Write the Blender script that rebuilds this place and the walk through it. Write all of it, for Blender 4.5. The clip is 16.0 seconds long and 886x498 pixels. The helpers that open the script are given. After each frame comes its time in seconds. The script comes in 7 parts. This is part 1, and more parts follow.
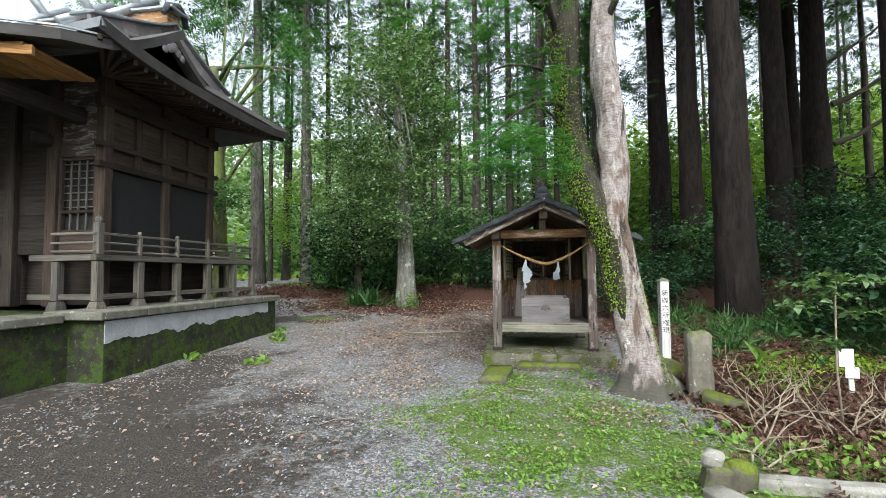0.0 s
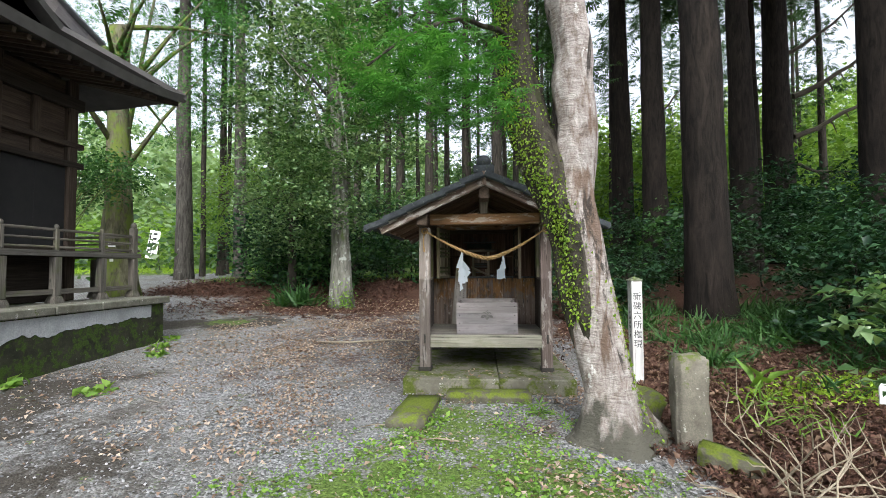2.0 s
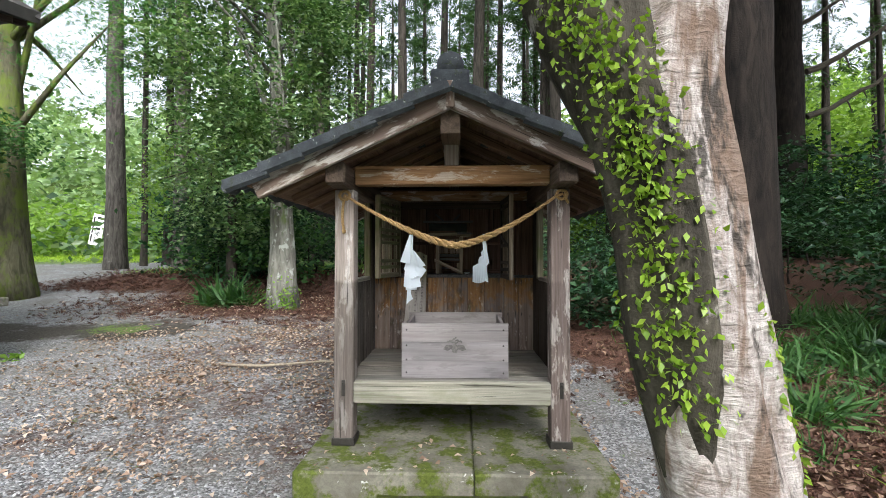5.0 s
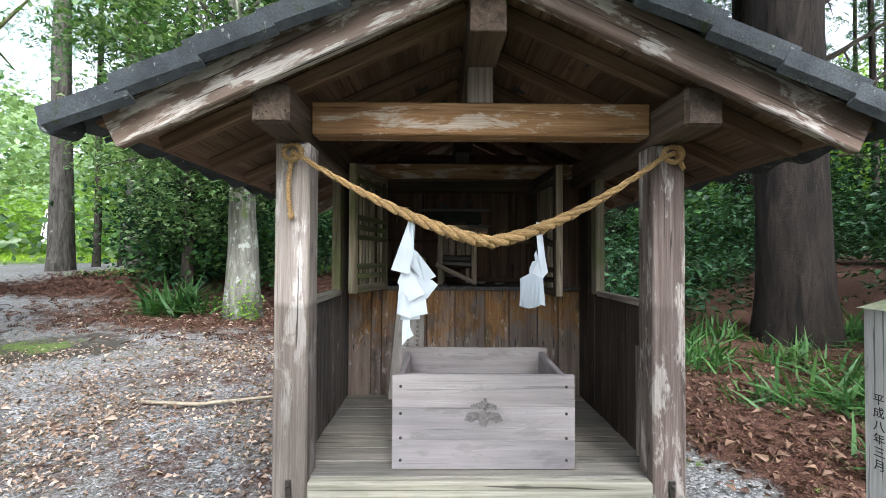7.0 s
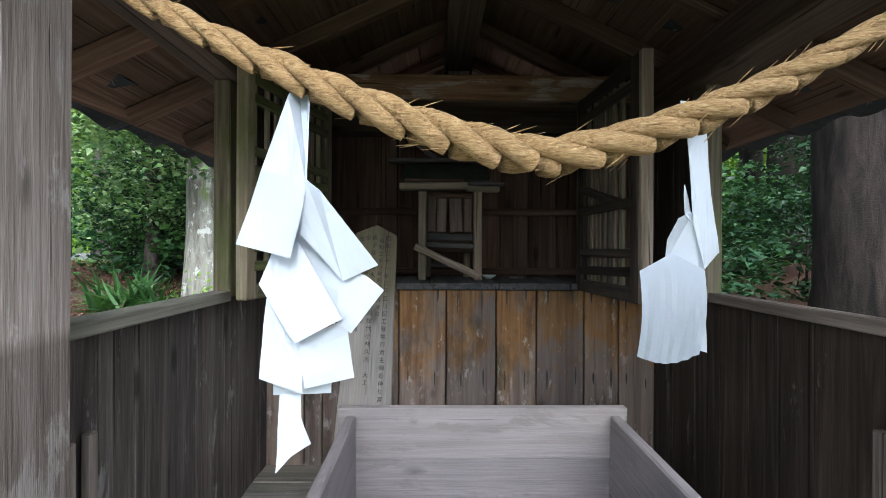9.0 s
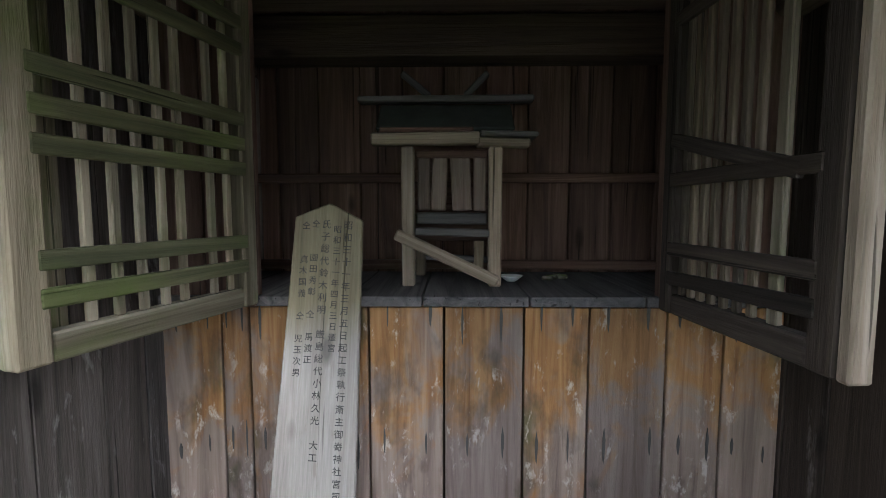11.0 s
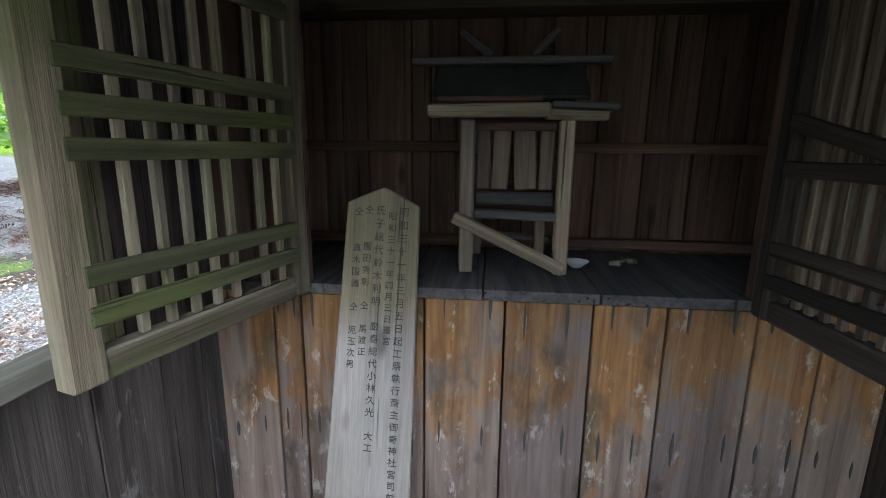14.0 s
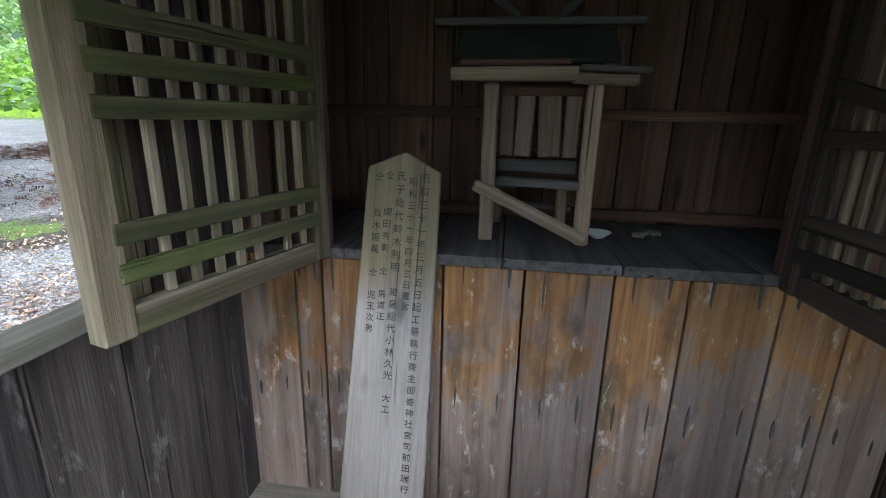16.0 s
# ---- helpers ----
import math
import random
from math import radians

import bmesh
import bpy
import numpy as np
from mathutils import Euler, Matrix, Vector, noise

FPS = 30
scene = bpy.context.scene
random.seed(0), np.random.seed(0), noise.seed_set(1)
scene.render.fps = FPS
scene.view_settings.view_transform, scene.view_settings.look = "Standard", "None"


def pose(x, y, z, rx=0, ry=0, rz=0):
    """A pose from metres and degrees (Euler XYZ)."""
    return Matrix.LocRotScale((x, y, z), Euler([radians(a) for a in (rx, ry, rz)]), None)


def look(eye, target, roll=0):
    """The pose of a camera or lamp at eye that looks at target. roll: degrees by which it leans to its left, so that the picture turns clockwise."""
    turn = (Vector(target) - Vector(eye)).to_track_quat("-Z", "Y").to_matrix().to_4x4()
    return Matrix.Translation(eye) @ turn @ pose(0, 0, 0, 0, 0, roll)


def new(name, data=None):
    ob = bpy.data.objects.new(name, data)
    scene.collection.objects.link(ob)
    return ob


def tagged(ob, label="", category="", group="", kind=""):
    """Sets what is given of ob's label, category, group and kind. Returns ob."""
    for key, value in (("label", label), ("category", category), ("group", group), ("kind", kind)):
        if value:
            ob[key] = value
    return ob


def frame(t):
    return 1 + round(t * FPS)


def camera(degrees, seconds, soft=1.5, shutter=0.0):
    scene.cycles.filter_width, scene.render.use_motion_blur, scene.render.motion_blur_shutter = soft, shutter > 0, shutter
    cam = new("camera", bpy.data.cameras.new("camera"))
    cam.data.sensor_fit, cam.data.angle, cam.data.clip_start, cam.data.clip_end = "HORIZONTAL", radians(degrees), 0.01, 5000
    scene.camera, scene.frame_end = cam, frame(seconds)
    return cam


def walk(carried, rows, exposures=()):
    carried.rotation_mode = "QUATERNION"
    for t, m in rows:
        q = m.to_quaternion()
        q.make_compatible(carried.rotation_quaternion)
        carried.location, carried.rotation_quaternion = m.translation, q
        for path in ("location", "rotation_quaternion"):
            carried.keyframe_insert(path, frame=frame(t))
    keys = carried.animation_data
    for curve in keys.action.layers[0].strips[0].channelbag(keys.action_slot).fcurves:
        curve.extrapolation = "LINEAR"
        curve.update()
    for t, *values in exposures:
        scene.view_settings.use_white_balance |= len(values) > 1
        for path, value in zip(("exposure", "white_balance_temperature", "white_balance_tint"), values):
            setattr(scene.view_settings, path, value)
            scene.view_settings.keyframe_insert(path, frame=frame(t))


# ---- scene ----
cam = camera(88.1, 16.0, soft=0.85)
METRES, EYE, TILT, LEAN, TURN = 7.9, 1.5, 0.0, 0.0, 9.1
ROWS = [
    (0.0, 0.0, 0.0, 0.0, 0.03, 3.1, 0.56),
    (0.5, 0.0088, 0.0665, 0.0024, -1.24, 3.04, 0.47),
    (1.0, 0.0319, 0.1242, 0.0032, -2.55, 2.82, 0.43),
    (1.5, 0.0554, 0.1743, 0.0019, -3.73, 2.57, 0.39),
    (2.0, 0.0815, 0.2223, 0.004, -4.55, 2.35, 0.4),
    (2.5, 0.1115, 0.2706, 0.0064, -5.1, 2.04, 0.32),
    (3.0, 0.1336, 0.3227, 0.0039, -5.64, 1.77, 0.3),
    (3.5, 0.1488, 0.3746, 0.003, -5.85, 1.42, 0.2),
    (4.0, 0.1545, 0.4276, 0.0049, -5.91, 1.01, 0.01),
    (6.5, 0.137, 0.6632, 0.0087, -9.03, 1.27, -0.06),
    (7.0, 0.1459, 0.7022, 0.0095, -9.5, 1.23, -0.31),
    (7.5, 0.1492, 0.7479, 0.0079, -10.07, 1.45, -0.59),
    (8.0, 0.1573, 0.7851, 0.0057, -10.06, 1.09, -0.43),
    (8.5, 0.1697, 0.8193, 0.0082, -9.88, 0.98, -0.23),
    (9.0, 0.177, 0.8498, 0.0034, -10.01, 0.05, -0.26),
    (10.0, 0.1925, 0.9085, -0.002, -9.2, -2.2, -0.2),
    (10.6, 0.1965, 0.9265, 0.0035, -8.5, -3.8, -0.1),
    (11.5, 0.1988, 0.9366, 0.0232, -7.24, -5.73, 0.04),
    (12.0, 0.1953, 0.9405, 0.0261, -6.21, -6.59, -0.15),
    (12.5, 0.1914, 0.9438, 0.0258, -4.94, -7.94, -0.29),
    (13.0, 0.1913, 0.9447, 0.0252, -4.46, -9.21, -0.35),
    (13.5, 0.1917, 0.9454, 0.0251, -3.8, -10.56, -0.41),
    (14.0, 0.1924, 0.9464, 0.0245, -3.25, -12.14, -0.55),
    (14.5, 0.1923, 0.9465, 0.0242, -2.55, -13.23, -0.68),
    (15.0, 0.1919, 0.9474, 0.0237, -2.03, -14.27, -0.91),
    (15.5, 0.1914, 0.9476, 0.0237, -1.28, -15.08, -1.14),
    (16.0, 0.1917, 0.9469, 0.0235, -0.87, -15.89, -1.19),
]
EXPOSURES = [(0.0, 1.44, 6100, 6), (4.0, 1.62, 6250, 8), (6.5, 2.0, 5950, 8), (8.0, 2.25, 5850, 8), (9.0, 2.32, 5700, 8), (11.5, 2.88, 5600, 8), (12.5, 2.7, 5450, 8), (14.5, 2.64, 5450, 8), (16.0, 2.62, 5450, 8)]
walk(cam, [(t, pose(0, 0, EYE, TILT, LEAN, TURN) @ pose(METRES * x, METRES * y, METRES * z, 90 + pitch, roll, yaw)) for t, x, y, z, yaw, pitch, roll in ROWS], EXPOSURES)

# ---- overcast daylight ----
SUN_ELEVATION, SUN_AZIMUTH = 42, 171
world = bpy.data.worlds.new("overcast")
scene.world = world
world.use_nodes = True
wn = world.node_tree.nodes
sky = wn.new("ShaderNodeTexSky")
sky.sky_type = "NISHITA"
sky.sun_disc = False
sky.sun_elevation, sky.sun_rotation = radians(SUN_ELEVATION), radians(SUN_AZIMUTH)
sky.dust_density, sky.air_density = 4.0, 1.0
grey = wn.new("ShaderNodeHueSaturation")
grey.inputs["Saturation"].default_value = 0.25
world.node_tree.links.new(sky.outputs[0], grey.inputs["Color"])
world.node_tree.links.new(grey.outputs[0], wn["Background"].inputs[0])
wn["Background"].inputs[1].default_value = 0.15
sun = new("sun", bpy.data.lights.new("sun", "SUN"))
sun.data.energy, sun.data.angle, sun.data.color = 0.75, radians(30), (1.0, 0.96, 0.9)
# from behind the walker and a little to one side
sun.matrix_world = look((4, -19, 23), (0, 6, 0))

# ---- tools ----
def node(nt, kind, **inputs):
    n = nt.nodes.new("ShaderNode" + kind)
    for key, v in inputs.items():
        sock = n.inputs[key.replace("_", " ")]
        if isinstance(v, bpy.types.NodeSocket):
            nt.links.new(v, sock)
        else:
            sock.default_value = v
    return n


def rgb(c):
    return (c[0], c[1], c[2], 1.0)


def ramp(nt, fac, *stops):
    n = nt.nodes.new("ShaderNodeValToRGB")
    nt.links.new(fac, n.inputs[0])
    e = n.color_ramp.elements
    while len(e) < len(stops):
        e.new(0.5)
    for el, (p, c) in zip(e, stops):
        el.position = p
        el.color = rgb(c) if isinstance(c, tuple) else (c, c, c, 1)
    return n.outputs[0]


def mix(nt, fac, a, b, blend="MIX"):
    n = nt.nodes.new("ShaderNodeMix")
    n.data_type, n.blend_type = "RGBA", blend
    for sock, v in ((n.inputs[0], fac), (n.inputs[6], a), (n.inputs[7], b)):
        if isinstance(v, bpy.types.NodeSocket):
            nt.links.new(v, sock)
        elif isinstance(v, tuple):
            sock.default_value = rgb(v)
        else:
            sock.default_value = v
    return n.outputs[2]


def calc(nt, op, a, b=0.0):
    n = nt.nodes.new("ShaderNodeMath")
    n.operation = op
    for sock, v in ((n.inputs[0], a), (n.inputs[1], b)):
        if isinstance(v, bpy.types.NodeSocket):
            nt.links.new(v, sock)
        else:
            sock.default_value = v
    return n.outputs[0]


def start(name):
    m = bpy.data.materials.new(name)
    m.use_nodes = True
    nt = m.node_tree
    return m, nt, nt.nodes["Principled BSDF"]


def coords(nt, scale, shift=True, which="Object"):
    tc = nt.nodes.new("ShaderNodeTexCoord")
    mp = node(nt, "Mapping", Vector=tc.outputs[which])
    mp.inputs["Scale"].default_value = scale
    if shift:
        oi = nt.nodes.new("ShaderNodeObjectInfo")
        sh = node(nt, "VectorMath", Vector=oi.outputs["Random"])
        sh.operation = "SCALE"
        sh.inputs["Scale"].default_value = 37.0
        ad = nt.nodes.new("ShaderNodeVectorMath")
        nt.links.new(mp.outputs[0], ad.inputs[0])
        nt.links.new(sh.outputs[0], ad.inputs[1])
        return ad.outputs[0]
    return mp.outputs[0]


def noise_fac(nt, vec, scale, detail=4.0, rough=0.55, distort=0.0):
    return node(nt, "TexNoise", Vector=vec, Scale=scale, Detail=detail, Roughness=rough, Distortion=distort).outputs["Fac"]


def bumped(nt, bsdf, height, strength, distance):
    b = node(nt, "Bump", Height=height, Strength=strength, Distance=distance)
    nt.links.new(b.outputs[0], bsdf.inputs["Normal"])


def wood(name, dark, mid, light, patch=None, patch_at=0.55, rough=0.85, moss=0.0, fade=None, cracks=0.8):
    """Weathered timber, grain along each piece's own z."""
    m, nt, bs = start(name)
    grain = noise_fac(nt, coords(nt, (30, 30, 1.1)), 1.0, 7, 0.66, 1.2)
    fine = noise_fac(nt, coords(nt, (220, 220, 9)), 1.0, 3, 0.6)
    blot = noise_fac(nt, coords(nt, (13, 13, 3.6)), 1.0, 6, 0.68, 0.4)
    col = ramp(nt, grain, (0.28, dark), (0.5, mid), (0.72, light))
    if patch:
        col = mix(nt, ramp(nt, blot, (patch_at - 0.025, 0.0), (patch_at + 0.035, 0.9)), col, patch)
        col = mix(nt, ramp(nt, fine, (0.4, 0.35), (0.6, 0.0)), col, dark)
    wear = noise_fac(nt, coords(nt, (2.2, 2.2, 1.1)), 1.0, 3)
    col = mix(nt, 0.7, col, ramp(nt, wear, (0.3, (0.55, 0.55, 0.57)), (0.7, (1.35, 1.32, 1.3))), "MULTIPLY")
    crack = ramp(nt, noise_fac(nt, coords(nt, (70, 70, 1.3)), 1.0, 2, 0.5, 0.5), (0.665, 0.0), (0.69, 1.0))
    col = mix(nt, calc(nt, "MULTIPLY", crack, cracks), col, tuple(c * 0.25 for c in dark))
    knot = node(nt, "TexVoronoi", Vector=coords(nt, (7, 7, 2.6)), Scale=1.0).outputs["Distance"]
    col = mix(nt, ramp(nt, knot, (0.05, 0.75), (0.12, 0.0)), col, tuple(c * 0.4 for c in dark))
    if moss:
        g = noise_fac(nt, coords(nt, (5, 5, 3)), 1.0, 5, 0.65)
        col = mix(nt, ramp(nt, g, (0.52, 0.0), (0.7, moss)), col, (0.09, 0.12, 0.03))
    if fade:
        # weathering that changes along the piece: tint above the edge (local z)
        tint, edge, soft = fade
        tc = nt.nodes.new("ShaderNodeTexCoord")
        sx = nt.nodes.new("ShaderNodeSeparateXYZ")
        nt.links.new(tc.outputs["Object"], sx.inputs[0])
        zz = calc(nt, "ADD", sx.outputs[2], calc(nt, "MULTIPLY", calc(nt, "SUBTRACT", blot, 0.5), soft * 3))
        rng_n = node(nt, "MapRange", Value=zz)
        rng_n.inputs["From Min"].default_value, rng_n.inputs["From Max"].default_value = edge - soft, edge + soft
        col = mix(nt, rng_n.outputs[0], col, mix(nt, 1.0, col, tint, "MULTIPLY"))
    oi = nt.nodes.new("ShaderNodeObjectInfo")
    col = mix(nt, 1.0, col, ramp(nt, oi.outputs["Random"], (0.0, (0.78, 0.78, 0.8)), (1.0, (1.15, 1.1, 1.05))), "MULTIPLY")
    nt.links.new(col, bs.inputs["Base Color"])
    bs.inputs["Roughness"].default_value = rough
    bs.inputs["Specular IOR Level"].default_value = 0.25
    h = calc(nt, "SUBTRACT", calc(nt, "ADD", grain, calc(nt, "MULTIPLY", fine, 0.4)), calc(nt, "MULTIPLY", crack, cracks))
    bumped(nt, bs, h, 0.7, 0.005)
    return m


def stone(name, base, spots, moss=None, moss_at=0.55, scale=1.0, lichen=None, top_moss=0.0):
    m, nt, bs = start(name)
    v = coords(nt, (scale, scale, scale))
    n1 = noise_fac(nt, v, 3.0, 6, 0.65)
    n2 = noise_fac(nt, v, 40.0, 4, 0.6)
    col = ramp(nt, n1, (0.3, spots), (0.6, base))
    col = mix(nt, ramp(nt, n2, (0.35, 0.6), (0.6, 0.0)), col, tuple(c * 0.55 for c in base))
    if lichen:
        lv = noise_fac(nt, v, 9.0, 5, 0.7, 0.5)
        col = mix(nt, ramp(nt, lv, (0.62, 0.0), (0.66, 0.9)), col, lichen)
    if moss:
        f = noise_fac(nt, v, 4.5, 6, 0.7)
        if top_moss:
            g = nt.nodes.new("ShaderNodeNewGeometry")
            s = nt.nodes.new("ShaderNodeSeparateXYZ")
            nt.links.new(g.outputs["Normal"], s.inputs[0])
            f = calc(nt, "ADD", f, calc(nt, "MULTIPLY", s.outputs[2], top_moss))
        mossc = ramp(nt, n2, (0.3, tuple(c * 0.5 for c in moss)), (0.7, moss))
        col = mix(nt, ramp(nt, f, (moss_at, 0.0), (moss_at + 0.09, 1.0)), col, mossc)
    nt.links.new(col, bs.inputs["Base Color"])
    bs.inputs["Roughness"].default_value = 0.92
    bs.inputs["Specular IOR Level"].default_value = 0.2
    bumped(nt, bs, calc(nt, "ADD", n1, n2), 0.6, 0.008)
    return m


def leaf_mat(name, a, b, c, through_light=0.45, rough=0.5, gloss=0.3):
    m, nt, bs = start(name)
    g = nt.nodes.new("ShaderNodeNewGeometry")
    big = noise_fac(nt, coords(nt, (0.5, 0.5, 0.5), False), 1.0, 2)
    t = calc(nt, "ADD", calc(nt, "MULTIPLY", g.outputs["Random Per Island"], 0.7), calc(nt, "MULTIPLY", big, 0.4))
    col = ramp(nt, t, (0.15, a), (0.5, b), (0.95, c))
    nt.links.new(col, bs.inputs["Base Color"])
    bs.inputs["Roughness"].default_value = rough
    bs.inputs["Specular IOR Level"].default_value = gloss
    tr = node(nt, "BsdfTranslucent", Color=mix(nt, 1.0, col, (1.25, 1.35, 0.6), "MULTIPLY"))
    ms = node(nt, "MixShader", Fac=through_light)
    nt.links.new(bs.outputs[0], ms.inputs[1])
    nt.links.new(tr.outputs[0], ms.inputs[2])
    nt.links.new(ms.outputs[0], nt.nodes["Material Output"].inputs[0])
    return m


def plain(name, c, rough=0.7, metal=0.0, vary=0.25, scale=20.0):
    m, nt, bs = start(name)
    n = noise_fac(nt, coords(nt, (scale, scale, scale)), 1.0, 5, 0.6)
    col = ramp(nt, n, (0.3, tuple(x * (1 - vary) for x in c)), (0.7, tuple(min(1, x * (1 + vary)) for x in c)))
    nt.links.new(col, bs.inputs["Base Color"])
    bs.inputs["Roughness"].default_value = rough
    bs.inputs["Metallic"].default_value = metal
    bumped(nt, bs, n, 0.25, 0.003)
    return m


def thing(name, loc, label, category, group="", kind=""):
    e = new(name)
    e.empty_display_size = 0.1
    e.location = loc
    return tagged(e, label, category, group, kind)


def root_of(ob):
    while ob.parent:
        ob = ob.parent
    return ob


def attach(ob, parent, m):
    """Hang ob under parent so that it stands at the world pose m."""
    ob.parent = parent
    chain = Matrix.Identity(4)
    p = parent
    while p:
        chain = p.matrix_basis @ chain
        p = p.parent
    ob.matrix_basis = chain.inverted() @ m
    return ob


def mesh_of(name, bm, mat, smooth=False):
    me = bpy.data.meshes.new(name)
    bm.to_mesh(me)
    bm.free()
    if mat:
        me.materials.append(mat)
    if smooth:
        me.polygons.foreach_set("use_smooth", [True] * len(me.polygons))
    return me


def part(name, bm, mat, parent, label="", m=None, smooth=False):
    """One mesh object under a thing or a part (top-level with no parent); m is its pose in the world."""
    me = mesh_of(name, bm, mat, smooth) if isinstance(bm, bmesh.types.BMesh) else bm
    ob = new(name, me)
    m = m or Matrix.Identity(4)
    if parent:
        attach(ob, parent, m)
    else:
        ob.matrix_basis = m
    return tagged(ob, label)


BOX_CACHE = {}


def box_bm(w, h, l, bevel=0.004):
    bm = bmesh.new()
    bmesh.ops.create_cube(bm, size=1)
    bmesh.ops.scale(bm, vec=(w, h, l), verts=bm.verts)
    if bevel:
        bmesh.ops.bevel(bm, geom=bm.edges[:], offset=min(bevel, w * 0.3, h * 0.3, l * 0.3), segments=1, affect="EDGES", profile=0.5)
    return bm


def along(a, b, side=(1, 0, 0)):
    """A pose at the middle of a..b whose z runs along it and whose x is as near to side as can be."""
    a, b = Vector(a), Vector(b)
    z = (b - a).normalized()
    s = Vector(side)
    x = (s - z * s.dot(z)).normalized()
    y = z.cross(x)
    r = Matrix((x, y, z)).transposed().to_4x4()
    return Matrix.Translation((a + b) / 2) @ r


def beam(name, a, b, w, h, mat, parent, side=(1, 0, 0), bevel=0.004, label=""):
    """A timber from a to b, w wide towards side and h the other way."""
    l = (Vector(b) - Vector(a)).length
    key = (round(w, 4), round(h, 4), round(l, 4), bevel, mat.name)
    if key not in BOX_CACHE:
        BOX_CACHE[key] = mesh_of(name, box_bm(w, h, l, bevel), mat)
    return part(name, BOX_CACHE[key], mat, parent, label, along(a, b, side))


def block(name, lo, hi, mat, parent, bevel=0.004, label="", rot=0.0):
    """An upright box between two corners."""
    lo, hi = Vector(lo), Vector(hi)
    d = hi - lo
    return part(name, box_bm(d.x, d.y, d.z, bevel), mat, parent, label, Matrix.Translation((lo + hi) / 2) @ pose(0, 0, 0, 0, 0, rot))


def raw_mesh(name, verts, tris, mat, smooth=False):
    me = bpy.data.meshes.new(name)
    verts, tris = np.asarray(verts, np.float32), np.asarray(tris, np.int32)
    me.vertices.add(len(verts))
    me.vertices.foreach_set("co", verts.ravel())
    me.loops.add(tris.size)
    me.loops.foreach_set("vertex_index", tris.ravel())
    me.polygons.add(len(tris))
    me.polygons.foreach_set("loop_start", np.arange(0, tris.size, tris.shape[1], dtype=np.int32))
    if smooth:
        me.polygons.foreach_set("use_smooth", np.ones(len(tris), bool))
    me.materials.append(mat)
    me.update(calc_edges=True)
    return me


# leaf outlines: rows of points, tip along y
def t_oval(bend=0.15):
    v = np.array([(0, 0, 0), (0.28, 0.45, bend), (0, 1, -bend), (-0.28, 0.45, bend), (0, 0.5, 0)])
    return v, np.array([(0, 1, 4), (1, 2, 4), (2, 3, 4), (3, 0, 4)])


def t_diamond():
    v = np.array([(0, 0, 0), (0.3, 0.5, 0.08), (0, 1, -0.05), (-0.3, 0.5, 0.08)])
    return v, np.array([(0, 1, 2), (0, 2, 3)])


def t_blade():
    v = np.array([(-0.04, 0, 0), (0.04, 0, 0), (0.03, 0.5, 0.0), (-0.03, 0.5, 0.0), (0, 1, -0.22)])
    return v, np.array([(0, 1, 2), (0, 2, 3), (3, 2, 4)])


def t_star(n=7):
    v, f = [(0, 0.42, 0)], []
    for i in range(n):
        a = radians(-150 + 300 * i / (n - 1))
        r = 0.62 - 0.22 * abs(i - (n - 1) / 2) / ((n - 1) / 2)
        for da, k in ((-0.22, 0.42), (0, 1.0), (0.22, 0.42)):
            v.append((math.sin(a + da) * r * k, 0.42 + math.cos(a + da) * r * k, -0.12 * k * k))
        f.append((0, 3 * i + 1, 3 * i + 2))
        f.append((0, 3 * i + 2, 3 * i + 3))
    return np.array(v), np.array(f)


def t_spray():
    """A drooping needle spray: a row of thin strips either side of a stem."""
    v, f = [], []
    for s in (-1, 1):
        for k in range(4):
            y = 0.12 + 0.22 * k
            b = len(v)
            w = 0.34 * (1 - 0.6 * k / 4)
            v += [(0, y, 0.02), (s * w, y + 0.2, -0.06), (0, y + 0.16, 0.02)]
            f.append((b, b + 1, b + 2))
    return np.array(v), np.array(f)


def leaves(rng, pts, sizes, template, tilt=0.7, heading=None, droop=None):
    """Verts and triangles of one leaf at each point. tilt: 0 flat, 1 any way round."""
    tv, tf = template
    n = len(pts)
    nz = rng.normal(size=(n, 3)) * tilt
    nz[:, 2] += 1.0 if tilt < 1 else 0.3
    nz /= np.linalg.norm(nz, axis=1)[:, None]
    if heading is None:
        a = rng.uniform(0, 2 * np.pi, n)
        y = np.stack([np.cos(a), np.sin(a), np.zeros(n)], 1)
    else:
        y = heading + rng.normal(size=(n, 3)) * 0.25
    if droop is not None:
        y = y + np.array([0, 0, -1.0]) * droop
    y -= nz * (y * nz).sum(1)[:, None]
    y /= np.linalg.norm(y, axis=1)[:, None] + 1e-9
    x = np.cross(y, nz)
    s = np.asarray(sizes)[:, None, None]
    out = pts[:, None, :] + s * (tv[None, :, 0:1] * x[:, None, :] + tv[None, :, 1:2] * y[:, None, :] + tv[None, :, 2:3] * nz[:, None, :])
    tris = tf[None] + (np.arange(n) * len(tv))[:, None, None]
    return out.reshape(-1, 3), tris.reshape(-1, 3)


def leaf_mesh(name, rng, pts, sizes, template, mat, **kw):
    v, t = leaves(rng, np.asarray(pts, float), np.asarray(sizes, float), template, **kw)
    return raw_mesh(name, v, t, mat)


def clumps(rng, centres, per, spread, flat=0.6):
    centres = np.asarray(centres, float)
    p = np.repeat(centres, per, 0)
    return p + rng.normal(size=p.shape) * np.array([spread, spread, spread * flat])


